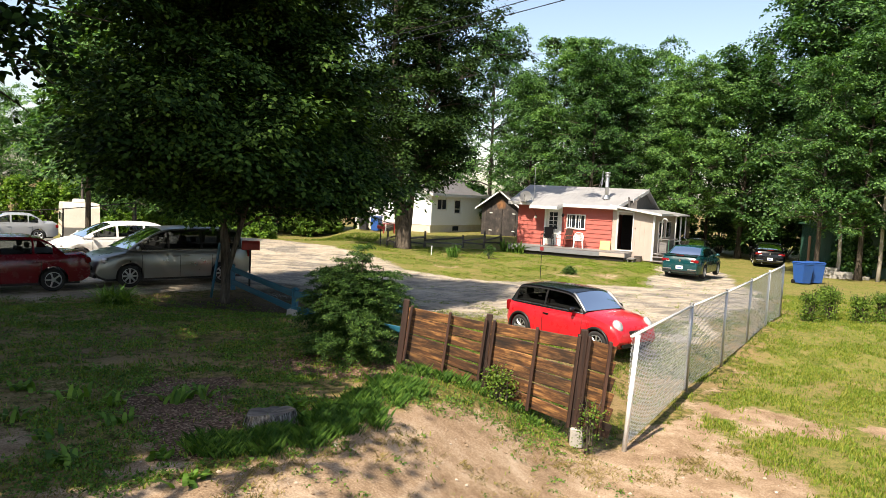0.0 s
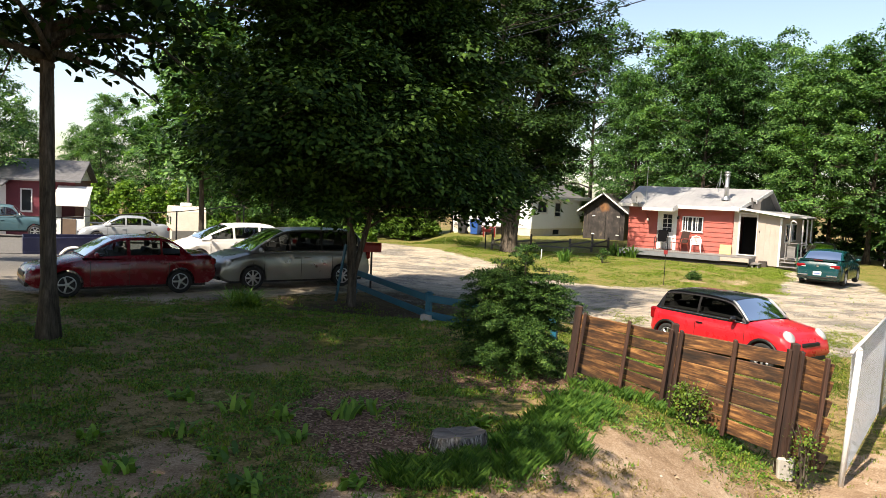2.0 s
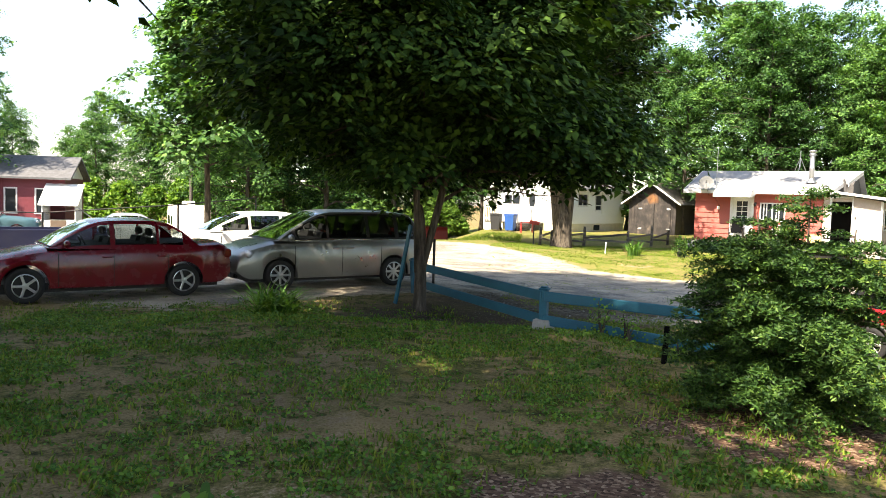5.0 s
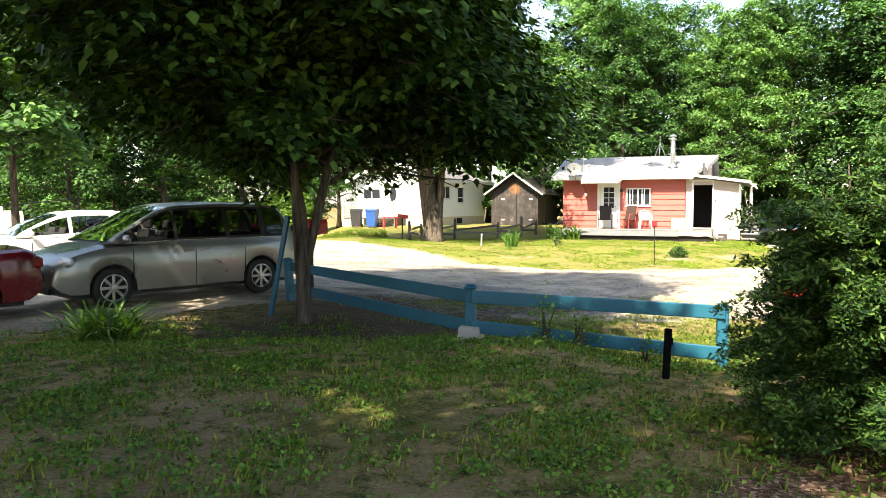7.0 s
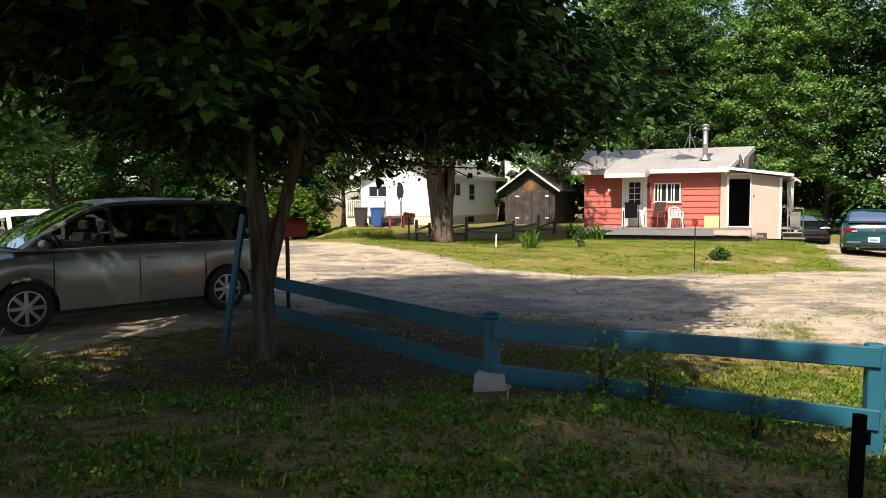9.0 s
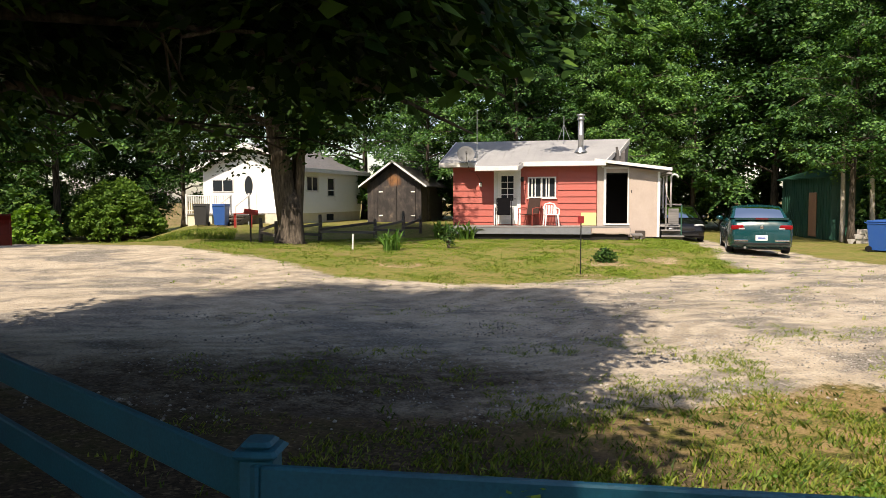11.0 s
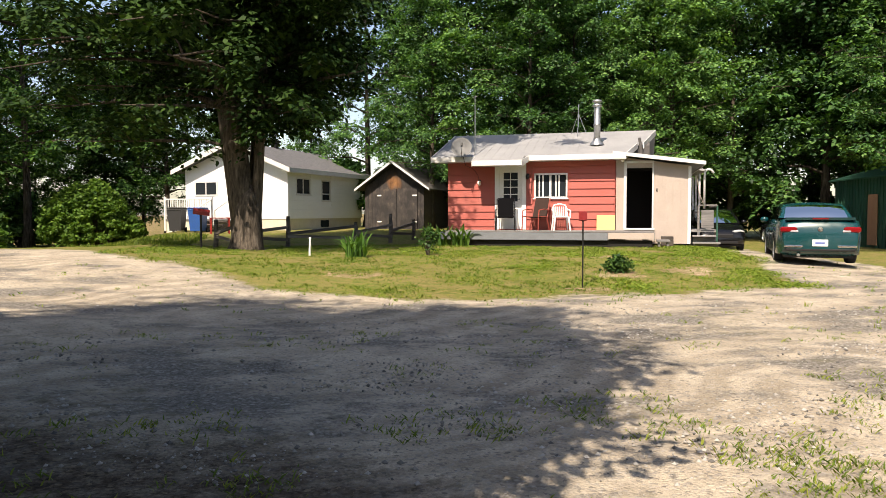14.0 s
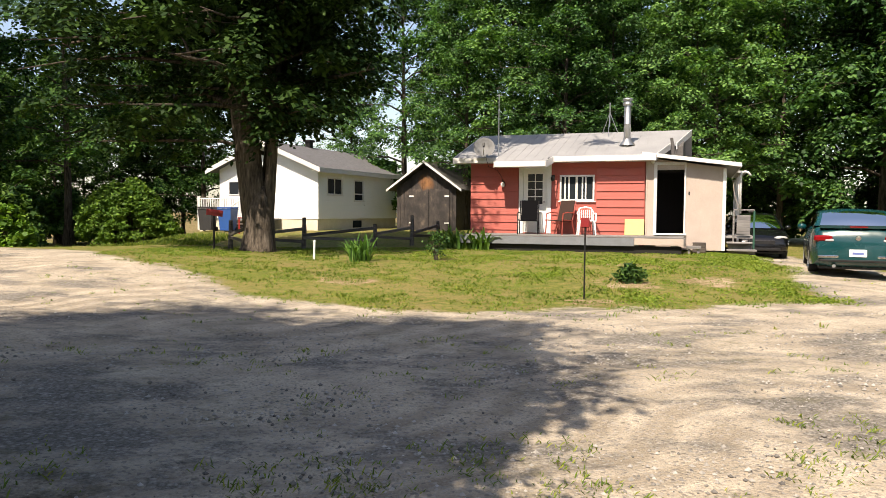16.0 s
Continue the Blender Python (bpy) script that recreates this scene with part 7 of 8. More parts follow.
part("panel", Bits().box(-0.28, 0.28, -0.02, 0.02, 0.0, 0.48, pose(0, 0, 0, -12), 0.01), worn("yellow_foam", (0.62, 0.50, 0.20), (0.5, 0.42, 0.2), 0.8), lb)
bx = deck_thing("wooden_box", "old wooden crate beside the deck step", "box", 6.95, -0.35, -0.02)
part("side", Bits().box(-0.18, 0.18, -0.14, 0.14, 0.0, 0.28, None, 0.01), M_OLD_BOARD, bx)

# ---- bins, blocks and the rest ----
M_BLUE = worn("blue_bin_plastic", (0.012, 0.075, 0.30), (0.03, 0.09, 0.25), 0.5, 4)
M_CHARCOAL = plain("charcoal_bin_plastic", (0.03, 0.03, 0.033), 0.55)


def wheelie(at, rz, mat, label):
    t = thing("wheeled_bin", at, label, "bin", "household bins", rz=rz)
    v = [(-0.24, -0.26, 0.06), (0.24, -0.26, 0.06), (0.24, 0.26, 0.06), (-0.24, 0.26, 0.06), (-0.30, -0.34, 0.98), (0.30, -0.34, 0.98), (0.30, 0.34, 0.98), (-0.30, 0.34, 0.98)]
    part("body", Bits().add(v, [(3, 2, 1, 0), (4, 5, 6, 7), (0, 1, 5, 4), (1, 2, 6, 5), (2, 3, 7, 6), (3, 0, 4, 7)]), mat, t)
    part("lid", Bits().box(-0.32, 0.32, -0.37, 0.36, 0.985, 1.05, None, 0.025), mat, t)
    part("rim", Bits().box(-0.315, 0.315, -0.355, 0.355, 0.93, 0.975, None, 0.01), mat, t)
    part("handle", Bits().tube([(-0.24, 0.37, 0.96), (-0.24, 0.44, 0.98), (0.24, 0.44, 0.98), (0.24, 0.37, 0.96)], 0.016, 6), mat, t)
    for s in (-1, 1):
        part("wheel", Bits().lathe([(0.0, -0.03), (0.1, -0.03), (0.1, 0.03), (0.0, 0.03)], pose(s * 0.27, 0.27, 0.1, 0, 90), 12), M_BLACK, t)
    if mat is M_BLUE:
        part("emblem", Bits().box(-0.11, 0.11, -0.338, -0.326, 0.58, 0.78, pose(0, 0, 0, -5.2), 0.01), M_WHITE, t, "white recycling mark")
    return t


wheelie(gz(-5.75, 49.3), -18, M_BLUE, "blue wheeled recycling bin by the bungalow porch")
wheelie(gz(-6.65, 49.7), -12, M_CHARCOAL, "charcoal wheeled refuse bin by the bungalow porch")
wheelie(gz(16.0, 33.4), 20, M_BLUE, "blue wheeled recycling bin beside the drive")
wheelie(gz(16.8, 33.9), 8, M_BLUE, "blue wheeled recycling bin beside the drive")
tb = thing("garden_table", gz(-4.75, 48.0), "small red wooden table beside the bins", "table", rz=10)
part("tabletop", Bits().box(-0.4, 0.4, -0.25, 0.25, 0.62, 0.66, None, 0.008), M_RED_TIN, tb)
for x in (-0.35, 0.35):
    for y in (-0.2, 0.2):
        part("leg", Bits().box(x - 0.025, x + 0.025, y - 0.025, y + 0.025, -0.03, 0.62), M_RED_TIN, tb)

blk = random.Random(12)
for i in range(14):
    lay = 0 if i < 7 else (1 if i < 12 else 2)
    k = i if lay == 0 else (i - 7 if lay == 1 else i - 12)
    b = thing("concrete_block", gz(18.6 + 0.42 * k * (1 if lay == 0 else 0.98) + 0.2 * lay, 37.3 + 0.05 * blk.uniform(-1, 1), 0.19 * lay), "grey hollow concrete block in a low stack", "block", "stack of blocks", rz=blk.uniform(-6, 6))
    bb = Bits().box(-0.195, 0.195, -0.095, 0.095, 0.0, 0.187, None, 0.008)
    part("block_body", bb, M_CONCRETE, b)
    # flat dark patches paint the shade inside the openings; the block is solid
    part("hollow", Bits().box(-0.15, -0.02, -0.05, 0.05, 0.1875, 0.1885).box(0.02, 0.15, -0.05, 0.05, 0.1875, 0.1885), M_DARK, b)

# blue utility trailer behind the red sedan
tr = thing("utility_trailer", gz(-16.9, 22.4), "dark blue open utility trailer", "trailer", rz=38)
M_TRAILER = paint("dark_blue_trailer_paint", (0.006, 0.009, 0.040), 0.0, 0.4)
part("bed", Bits().box(-1.4, 1.4, -0.75, 0.75, 0.45, 0.52, None, 0.01), M_TRAILER, tr)
for nm, b in (("side", (-1.4, 1.4, 0.72, 0.75)), ("side", (-1.4, 1.4, -0.75, -0.72)), ("front_board", (1.37, 1.4, -0.72, 0.72)), ("tailgate", (-1.4, -1.37, -0.72, 0.72))):
    part(nm, Bits().box(*b, 0.525, 0.98, None, 0.006), M_TRAILER, tr)
for s in (-1, 1):
    w = part("wheel", Bits().lathe([(0, -0.08), (0.25, -0.08), (0.29, -0.05), (0.29, 0.05), (0.25, 0.08), (0, 0.08)], pose(0, s * 0.88, 0.29, 90), 20), M_TYRE, tr)
    part("fender", Bits().tube([(0.40 * math.cos(a), s * 0.88, 0.29 + 0.38 * math.sin(a)) for a in lin(0.1, 3.04, 11)], 0.05, 6), M_WHITE, tr, "white mudguard")
part("drawbar", Bits().tube([(1.4, 0.5, 0.46), (2.3, 0, 0.42), (1.4, -0.5, 0.46)], 0.035, 6), M_BLACK, tr)
part("stand", Bits().tube([(2.2, 0, 0.42), (2.2, 0, -0.03)], 0.03, 6), M_BLACK, tr)

# travel trailer far down the road
rv = thing("travel_trailer", gz(-25.2, 47.0), "cream travel trailer parked beside the hedge", "trailer", rz=-58)
M_CREAM = worn("cream_trailer_skin", (0.68, 0.62, 0.52), (0.5, 0.45, 0.36), 0.5, 2)
prof = [(-1.9, 0.5), (2.1, 0.5), (2.3, 1.1), (2.05, 2.35), (1.7, 2.6), (-1.6, 2.6), (-2.05, 2.25), (-2.15, 1.1)]
part("shell", Bits().prism(prof, -1.05, 1.05, lambda p, q, r: (p, r, q)), M_CREAM, rv)
for x0, x1 in ((-1.5, -0.7), (-0.3, 0.35), (0.9, 1.7)):
    part("window", Bits().box(x0, x1, -1.075, -1.052, 1.45, 1.95, None, 0.02), M_GLASS, rv)
part("stripe", Bits().box(-2.0, 2.1, -1.06, -1.052, 1.08, 1.2), worn("tan_stripe", (0.3, 0.2, 0.12), (0.25, 0.18, 0.1)), rv)
part("door", Bits().box(0.40, 0.86, -1.07, -1.052, 0.62, 2.2, None, 0.01), M_CREAM, rv)
for s in (-1, 1):
    part("wheel", Bits().lathe([(0, -0.09), (0.3, -0.09), (0.33, 0), (0.3, 0.09), (0, 0.09)], pose(-0.2, s * 0.95, 0.33, 90), 18), M_TYRE, rv)
part("hitch", Bits().tube([(2.1, 0, 0.55), (3.1, 0, 0.45), (3.1, 0, -0.03)], 0.04, 6), M_BLACK, rv)
part("roof_unit", Bits().box(-0.4, 0.4, -0.35, 0.35, 2.6, 2.85, None, 0.05), M_WHITE, rv)

# maroon house across the road
mh = thing("maroon_house", gz(-36.6, 42.8), "maroon house with a grey roof and white porch", "house", rz=24)
hb = Bits()
MW = [(2.0, 2.7, 1.6, 3.1), (3.6, 4.3, 1.6, 3.1)]
holed_wall(hb, -4.0, 5.2, 0.0, 3.75, 0.0, 0.15, MW)
hb.box(-4.0, -3.85, 0.15, 6.0, 0.0, 3.75).box(5.05, 5.2, 0.15, 6.0, 0.0, 3.75).box(-3.85, 5.05, 5.85, 6.0, 0.0, 3.75)
part("wall", hb, M_MAROON, mh)
for i in range(14):
    part("siding_board", Bits().prism([(0.0, 0.1 + i * 0.26), (-0.03, 0.1 + i * 0.26), (-0.008, 0.35 + i * 0.26), (0.0, 0.35 + i * 0.26)], -4.0, 1.9, lambda p, q, r: (r, p, q)), M_MAROON, mh)
for w in MW:
    window(mh, w[0], w[1], w[2], w[3], 0.0, 1, fr=0.08)
part("roof", Bits().prism([(-0.45, 3.72), (3.0, 5.1), (6.45, 3.72), (6.45, 3.60), (3.0, 4.96), (-0.45, 3.60)], -4.4, 5.6, lambda p, q, r: (r, p, q)), M_SHINGLE, mh, "grey shingle roof")
part("gable", Bits().prism([(0.0, 3.75), (3.0, 4.95), (6.0, 3.75)], 5.05, 5.2, lambda p, q, r: (r, p, q)), M_WHITE, mh)
part("chimney", Bits().lathe([(0.17, 3.6), (0.17, 5.9), (0.24, 5.92), (0.24, 6.15), (0.0, 6.3)], pose(0.2, 1.2, 0), 12), M_STEEL, mh, "tall metal flue", smooth=True)
part("bay", Bits().box(-4.3, 1.2, -1.4, -0.02, 0.0, 3.3, None, 0.02), M_WHITE_SIDING, mh, "white glazed sun room")
for i in range(5):
    part("bay_window", Bits().box(-4.1 + i * 1.08, -3.25 + i * 1.08, -1.43, -1.402, 1.3, 2.9, None, 0.02), M_GLASS, mh)
part("bay_roof", Bits().prism([(-1.7, 3.3), (0.0, 3.72), (0.0, 3.60), (-1.7, 3.2)], -4.5, 1.4, lambda p, q, r: (r, p, q)), M_SHINGLE, mh)
part("porch", Bits().box(4.4, 6.1, -1.9, -0.04, 0.0, 1.3).prism([(-1.95, 2.2), (-0.04, 3.3), (-0.04, 1.3), (-1.95, 1.3)], 4.35, 4.42, lambda p, q, r: (r, p, q)).prism([(-1.95, 2.2), (-0.04, 3.3), (-0.04, 1.3), (-1.95, 1.3)], 6.05, 6.12, lambda p, q, r: (r, p, q)), M_WHITE, mh, "white enclosed porch")
part("porch_roof", Bits().prism([(-2.1, 2.2), (0.0, 3.38), (0.0, 3.30), (-2.1, 2.12)], 4.2, 6.25, lambda p, q, r: (r, p, q)), M_WHITE, mh)
part("porch_door", Bits().box(4.8, 5.6, -1.93, -1.902, 0.1, 1.3), worn("worn_brown_panel", (0.16, 0.11, 0.075), (0.1, 0.07, 0.05)), mh)
for i in range(6):
    part("step", Bits().box(6.2, 7.2, -1.6 - 0.0, -0.5, 1.1 - 0.19 * i - 0.05, 1.1 - 0.19 * i, pose(0.2 * i, 0, 0), 0.01), M_DECK, mh)
part("stair_rail", Bits().tube([(6.2, -1.6, 2.0), (7.6, -1.6, 0.9)], 0.03, 6).tube([(7.6, -1.6, 0.9), (7.6, -1.6, 0.0)], 0.03, 6), M_DECK, mh)

# utility pole and wires
up = solid("utility_pole", Bits().tube([(-27.5, 52.0, 0), (-27.5, 52.0, 5.6)], [0.13, 0.1], 10), M_RAIL_WOOD, "plain grey wooden utility pole", "pole")
cab_ = Bits()
for dz in (0.0, 0.28):
    a, b = Vector((-17.0, 44.0, 9.7 + dz)), Vector((12.5, 5.5, 9.4 + dz))
    cab_.tube([a.lerp(b, t) + Vector((0, 0, -0.9 * 4 * t * (1 - t))) for t in lin(0, 1, 25)], 0.014, 4)
solid("overhead_wire", cab_, M_BLACK, "pair of thin overhead power wires", "cable")

# bare trunks beside the green shed
for i, (x, y, h, lean) in enumerate(((19.1, 38.4, 9.5, 0.3), (19.9, 37.7, 11.0, -0.5), (21.4, 36.6, 12.0, 0.6))):
    bt = thing("bare_tree", gz(x, y, -0.1), "thin pale tree trunk with bare branches beside the shed", "tree", "bare trunks by the shed")
    r_ = random.Random(i + 80)
    at_h = lambda z: Vector((lean * (z / h) ** 2 + 0.08 * math.sin(z), 0.1 * math.sin(0.7 * z), z))
    part("trunk", Bits().tube([at_h(h * k / 10) for k in range(11)], [0.11 * (1 - 0.085 * k) for k in range(11)], 8), M_PALE_BARK, bt, smooth=True)
    for k in range(9):
        z0, a = h * r_.uniform(0.3, 0.92), r_.uniform(0, 6.28)
        ln = r_.uniform(0.6, 1.7)
        p = at_h(z0)
        d_ = Vector((math.cos(a), math.sin(a), r_.uniform(0.2, 0.9)))
        part("branch", Bits().tube([p, p + d_ * ln * 0.5 + Vector((0, 0, 0.1)), p + d_ * ln], [0.035, 0.022, 0.006], 5), M_PALE_BARK, bt, smooth=True)

# stump on the lawn
M_STUMP = Mat("stump_bark", 0.95, 0, 0.15)
_r = M_STUMP.noise(9, 5, 0.7, (3.0, 3.0, 0.5))
M_STUMP.color(M_STUMP.ramp(_r, (0.38, (0.03, 0.027, 0.024)), (0.52, (0.17, 0.16, 0.145)), (0.64, (0.42, 0.41, 0.38))))
M_STUMP.bump(_r, 1.0, 0.05)
M_STUMP = M_STUMP.m
st = thing("tree_stump", gz(-2.68, 7.8, -0.02), "weathered grey tree stump in the mulch", "stump")
ring = [(0.255 + 0.028 * math.sin(2 * a + 0.5) + 0.02 * math.sin(5 * a) + 0.018 * math.sin(9 * a + 1), a) for a in lin(0, 2 * math.pi * 27 / 28, 28)]
sb = Bits()
for z, s in ((-0.1, 1.35), (0.04, 1.12), (0.13, 1.04), (0.165, 1.0)):
    sb.v += [(s * r_ * math.cos(a), s * r_ * math.sin(a), z + max(0, z) * (0.12 * math.sin(a + 2) + 0.06 * math.sin(3 * a) + 0.06 * math.sin(8 * a))) for r_, a in ring]
for q in range(3):
    sb.f += [(q * 28 + k, q * 28 + (k + 1) % 28, (q + 1) * 28 + (k + 1) % 28, (q + 1) * 28 + k) for k in range(28)]
part("bark", sb, M_STUMP, st)
tp = Bits()
for s in (0.99, 0.72, 0.40, 0.12):
    tp.v += [(s * r_ * math.cos(a), s * r_ * math.sin(a), 0.167 - 0.03 * (1 - s) + s * 0.165 * (0.12 * math.sin(a + 2) + 0.06 * math.sin(3 * a) + 0.06 * math.sin(8 * a))) for r_, a in ring]
for q in range(3):
    tp.f += [(q * 28 + k, q * 28 + (k + 1) % 28, (q + 1) * 28 + (k + 1) % 28, (q + 1) * 28 + k) for k in range(28)]
tp.f.append(tuple(range(84, 112)))
part("cut_face", tp, M_RAIL_WOOD, st, "grey weathered cut face")

# ---- low plants ----
M_BLADE = leaf_mat("grass_blades", (0.036, 0.070, 0.009), (0.112, 0.175, 0.022), (0.27, 0.29, 0.052), 0.3, 0.2)
M_MOWN = leaf_mat("mown_grass", (0.055, 0.115, 0.012), (0.125, 0.200, 0.020), (0.27, 0.28, 0.05), 0.25, 0.2)
M_CLOVER = leaf_mat("sunny_clover", (0.075, 0.14, 0.018), (0.15, 0.225, 0.03), (0.27, 0.32, 0.05), 0.3, 0.2)
M_LUSH = leaf_mat("lush_grass", (0.020, 0.062, 0.012), (0.048, 0.120, 0.018), (0.12, 0.21, 0.034), 0.25, 0.2)
M_WEED = leaf_mat("weed_leaves", (0.03, 0.075, 0.012), (0.085, 0.16, 0.025), (0.19, 0.27, 0.045), 0.3, 0.2)
M_STRAW = leaf_mat("dry_straw", (0.10, 0.085, 0.025), (0.22, 0.17, 0.06), (0.36, 0.28, 0.12), 0.2, 0.2)
M_DAYLILY = leaf_mat("strap_leaves", (0.04, 0.10, 0.02), (0.08, 0.18, 0.03), (0.17, 0.28, 0.05), 0.3)


def strap_clump(name, at, label, seed, n, length, spread, mat, category="plant", width=0.022):
    """Arching strap leaves springing from one crown."""
    r = random.Random(seed)
    t = thing(name, at, label, category)
    b = Bits()
    for i in range(n):
        a = r.uniform(0, 6.28)
        ln, out = length * r.uniform(0.6, 1.1), spread * r.uniform(0.25, 1.0)
        d, s = Vector((math.cos(a), math.sin(a), 0)), Vector((-math.sin(a), math.cos(a), 0))
        p = Vector((r.uniform(-0.08, 0.08), r.uniform(-0.08, 0.08), 0)) * (1 + 3 * spread)
        pts = [p + d * out * (u ** 1.5) + Vector((0, 0, ln * (u - 0.55 * out / max(spread, 0.01) * u ** 3))) for u in (0, 0.3, 0.6, 0.85, 1.0)]
        w = [width, width * 1.1, width, width * 0.7, 0.002]
        k = len(b.v)
        for q, ww in zip(pts, w):
            b.v += [tuple(q - s * ww), tuple(q + s * ww)]
        b.f += [(k + 2 * j, k + 2 * j + 1, k + 2 * j + 3, k + 2 * j + 2) for j in range(4)]
    part("leaves", b, mat, t)
    return t


strap_clump("daylily", gz(-0.45, 34.0), "bright green daylily clump in the front lawn", 1, 70, 0.75, 0.6, M_DAYLILY)
strap_clump("daylily", gz(-8.55, 16.35), "large arching green daylily clump beside the minivan", 2, 190, 0.62, 0.95, M_DAYLILY, width=0.016)
for i, (x, y) in enumerate(((3.15, 38.75), (2.75, 39.2), (2.45, 39.7))):
    strap_clump("fern", gz(x, y), "green fern clump at the end of the deck", 10 + i, 60, 0.8, 0.5, M_DAYLILY, width=0.035)
shrub("small_shrub", gz(4.65, 30.95), "small dark green shrub in the front lawn", 21, 0.27, 0.24, 0.27, 40, 30, 0.05, M_BUSH, lift=0.25)
shrub("small_shrub", gz(1.3, 34.2), "sparse dry brownish shrub in the front lawn", 22, 0.25, 0.25, 0.6, 18, 14, 0.06, M_BUSH, lift=0.25)
shrub("weed_clump", gz(0.28, 10.6), "leafy weeds growing against the wooden fence", 23, 0.34, 0.15, 0.46, 44, 14, 0.034, M_WEED, category="weeds", shoots=9)
shrub("weed_clump", gz(1.62, 10.05), "climbing weeds on the fence post", 24, 0.14, 0.12, 0.72, 26, 12, 0.030, M_WEED, category="weeds", shoots=5)
for i, (x, y) in enumerate(((-3.35, 15.7), (-3.0, 15.55), (-2.3, 15.3))):
    shrub("weed_clump", gz(x, y), "leafy saplings growing through the blue fence", 30 + i, 0.22, 0.2, 0.5 - 0.08 * i, 14, 14, 0.034, M_HEDGE, category="weeds")
for i, (x, y, h) in enumerate(((10.6, 21.6, 1.0), (11.4, 22.0, 1.1), (12.3, 21.9, 0.9), (13.2, 22.3, 1.0), (11.9, 23.2, 1.1), (14.1, 22.8, 0.9))):
    shrub("weed_clump", gz(x, y), "tall green weeds at the end of the wire fence", 40 + i, 0.40, 0.34, h * 0.8, 60, 20, 0.045, M_WEED, group="weeds by the wire fence", category="weeds", shoots=16)
for i, (x, y) in enumerate(((23.6, 38.6), (24.5, 36.2), (21.0, 38.2))):
    shrub("undergrowth", gz(x, y), "dense green undergrowth beside the green shed", 50 + i, 1.5, 1.3, 2.6, 160, 30, 0.16, M_WOODS, group="undergrowth at the wood's edge")
hd = random.Random(3)
for i in range(9):
    t = i / 8
    shrub("hedge_bush", gz(-27.0 + 14.5 * t, 53.5 - 9.0 * t), "clipped green hedge along the road", 70 + i, 1.4, 1.0, 1.9 + hd.uniform(-0.2, 0.2), 110, 26, 0.15, M_HEDGE, group="hedge along the road")
for i in range(8):
    shrub("undergrowth", gz(-38 + 2.3 * i, 57 + 0.4 * i), "dark leafy thicket behind the hedge", 150 + i, 2.0, 1.5, 4.2 - 0.3 * (i % 3), 120, 26, 0.2, M_HEDGE, group="thicket behind the hedge")
for i in range(6):
    shrub("undergrowth", gz(-21 + 2.1 * i, 57.5 - 0.6 * i), "shaded leafy undergrowth below the woods", 130 + i, 1.8, 1.4, 3.4 - 0.25 * i, 110, 26, 0.2, M_WOODS, group="undergrowth below the woods")
for i in range(16):
    x = -1.5 + i * 2.6
    shrub("undergrowth", gz(x, 57.5 - 0.18 * x + hd.uniform(-1, 1)), "shaded leafy undergrowth below the woods", 90 + i, 2.0, 1.5, 3.0 + hd.uniform(-0.6, 0.8), 110, 26, 0.22, M_WOODS, group="undergrowth below the woods")

# grass and clover on the lawns
def scatter(seed, count, x0, x1, y0, y1, keep):
    r = random.Random(seed)
    out = []
    while len(out) < count:
        x, y = r.uniform(x0, x1), r.uniform(y0, y1)
        if r.random() < keep(x, y):
            out.append((x, y))
    return out


def grass_keep(x, y):
    d = drive_at(x, y)
    k = 1 - 0.97 * d
    k *= 1 - 0.93 * dirt_at(x, y)
    k *= 1 - 0.8 * mulch_at(x, y)
    k *= 1 - 0.85 * shade_soil_at(x, y)
    return k * (0.12 + 0.88 * S(noise.noise((x * 0.9, y * 0.9, 7.0)) + 0.5 * noise.noise((x * 2.6, y * 2.6, 17.0)), -0.2, 0.3))


def blades(name, spots, label, height, width, per, mat, seed, lean=0.5):
    """Tufts of bent blades, all in one mesh."""
    rng = np.random.default_rng(seed)
    base = np.array([(x, y, ground_z(x, y)) for x, y in spots])
    n = len(base) * per
    p = np.repeat(base, per, axis=0) + np.c_[rng.normal(0, 0.045, (n, 2)), np.zeros(n)]
    a = rng.uniform(0, 2 * np.pi, n)
    d, s = np.c_[np.cos(a), np.sin(a), np.zeros(n)], np.c_[-np.sin(a), np.cos(a), np.zeros(n)]
    big = np.repeat(rng.uniform(0.5, 1.3, len(base)), per)
    h = (height * big * rng.uniform(0.5, 1.2, n))[:, None]
    w = (width * rng.uniform(0.7, 1.3, n))[:, None]
    up = np.array([0, 0, 1.0])
    v = np.empty((n, 4, 3))
    v[:, 0] = p - s * w
    v[:, 1] = p + s * w
    mid = p + up * h * 0.6 + d * h * lean * 0.35
    v[:, 2] = mid + s * w * 0.8
    v[:, 3] = p + up * h + d * h * lean
    o = new(name, quads_mesh(name, v.reshape(-1, 3), mat))
    return tagged(o, label, "grass", kind="stuff")


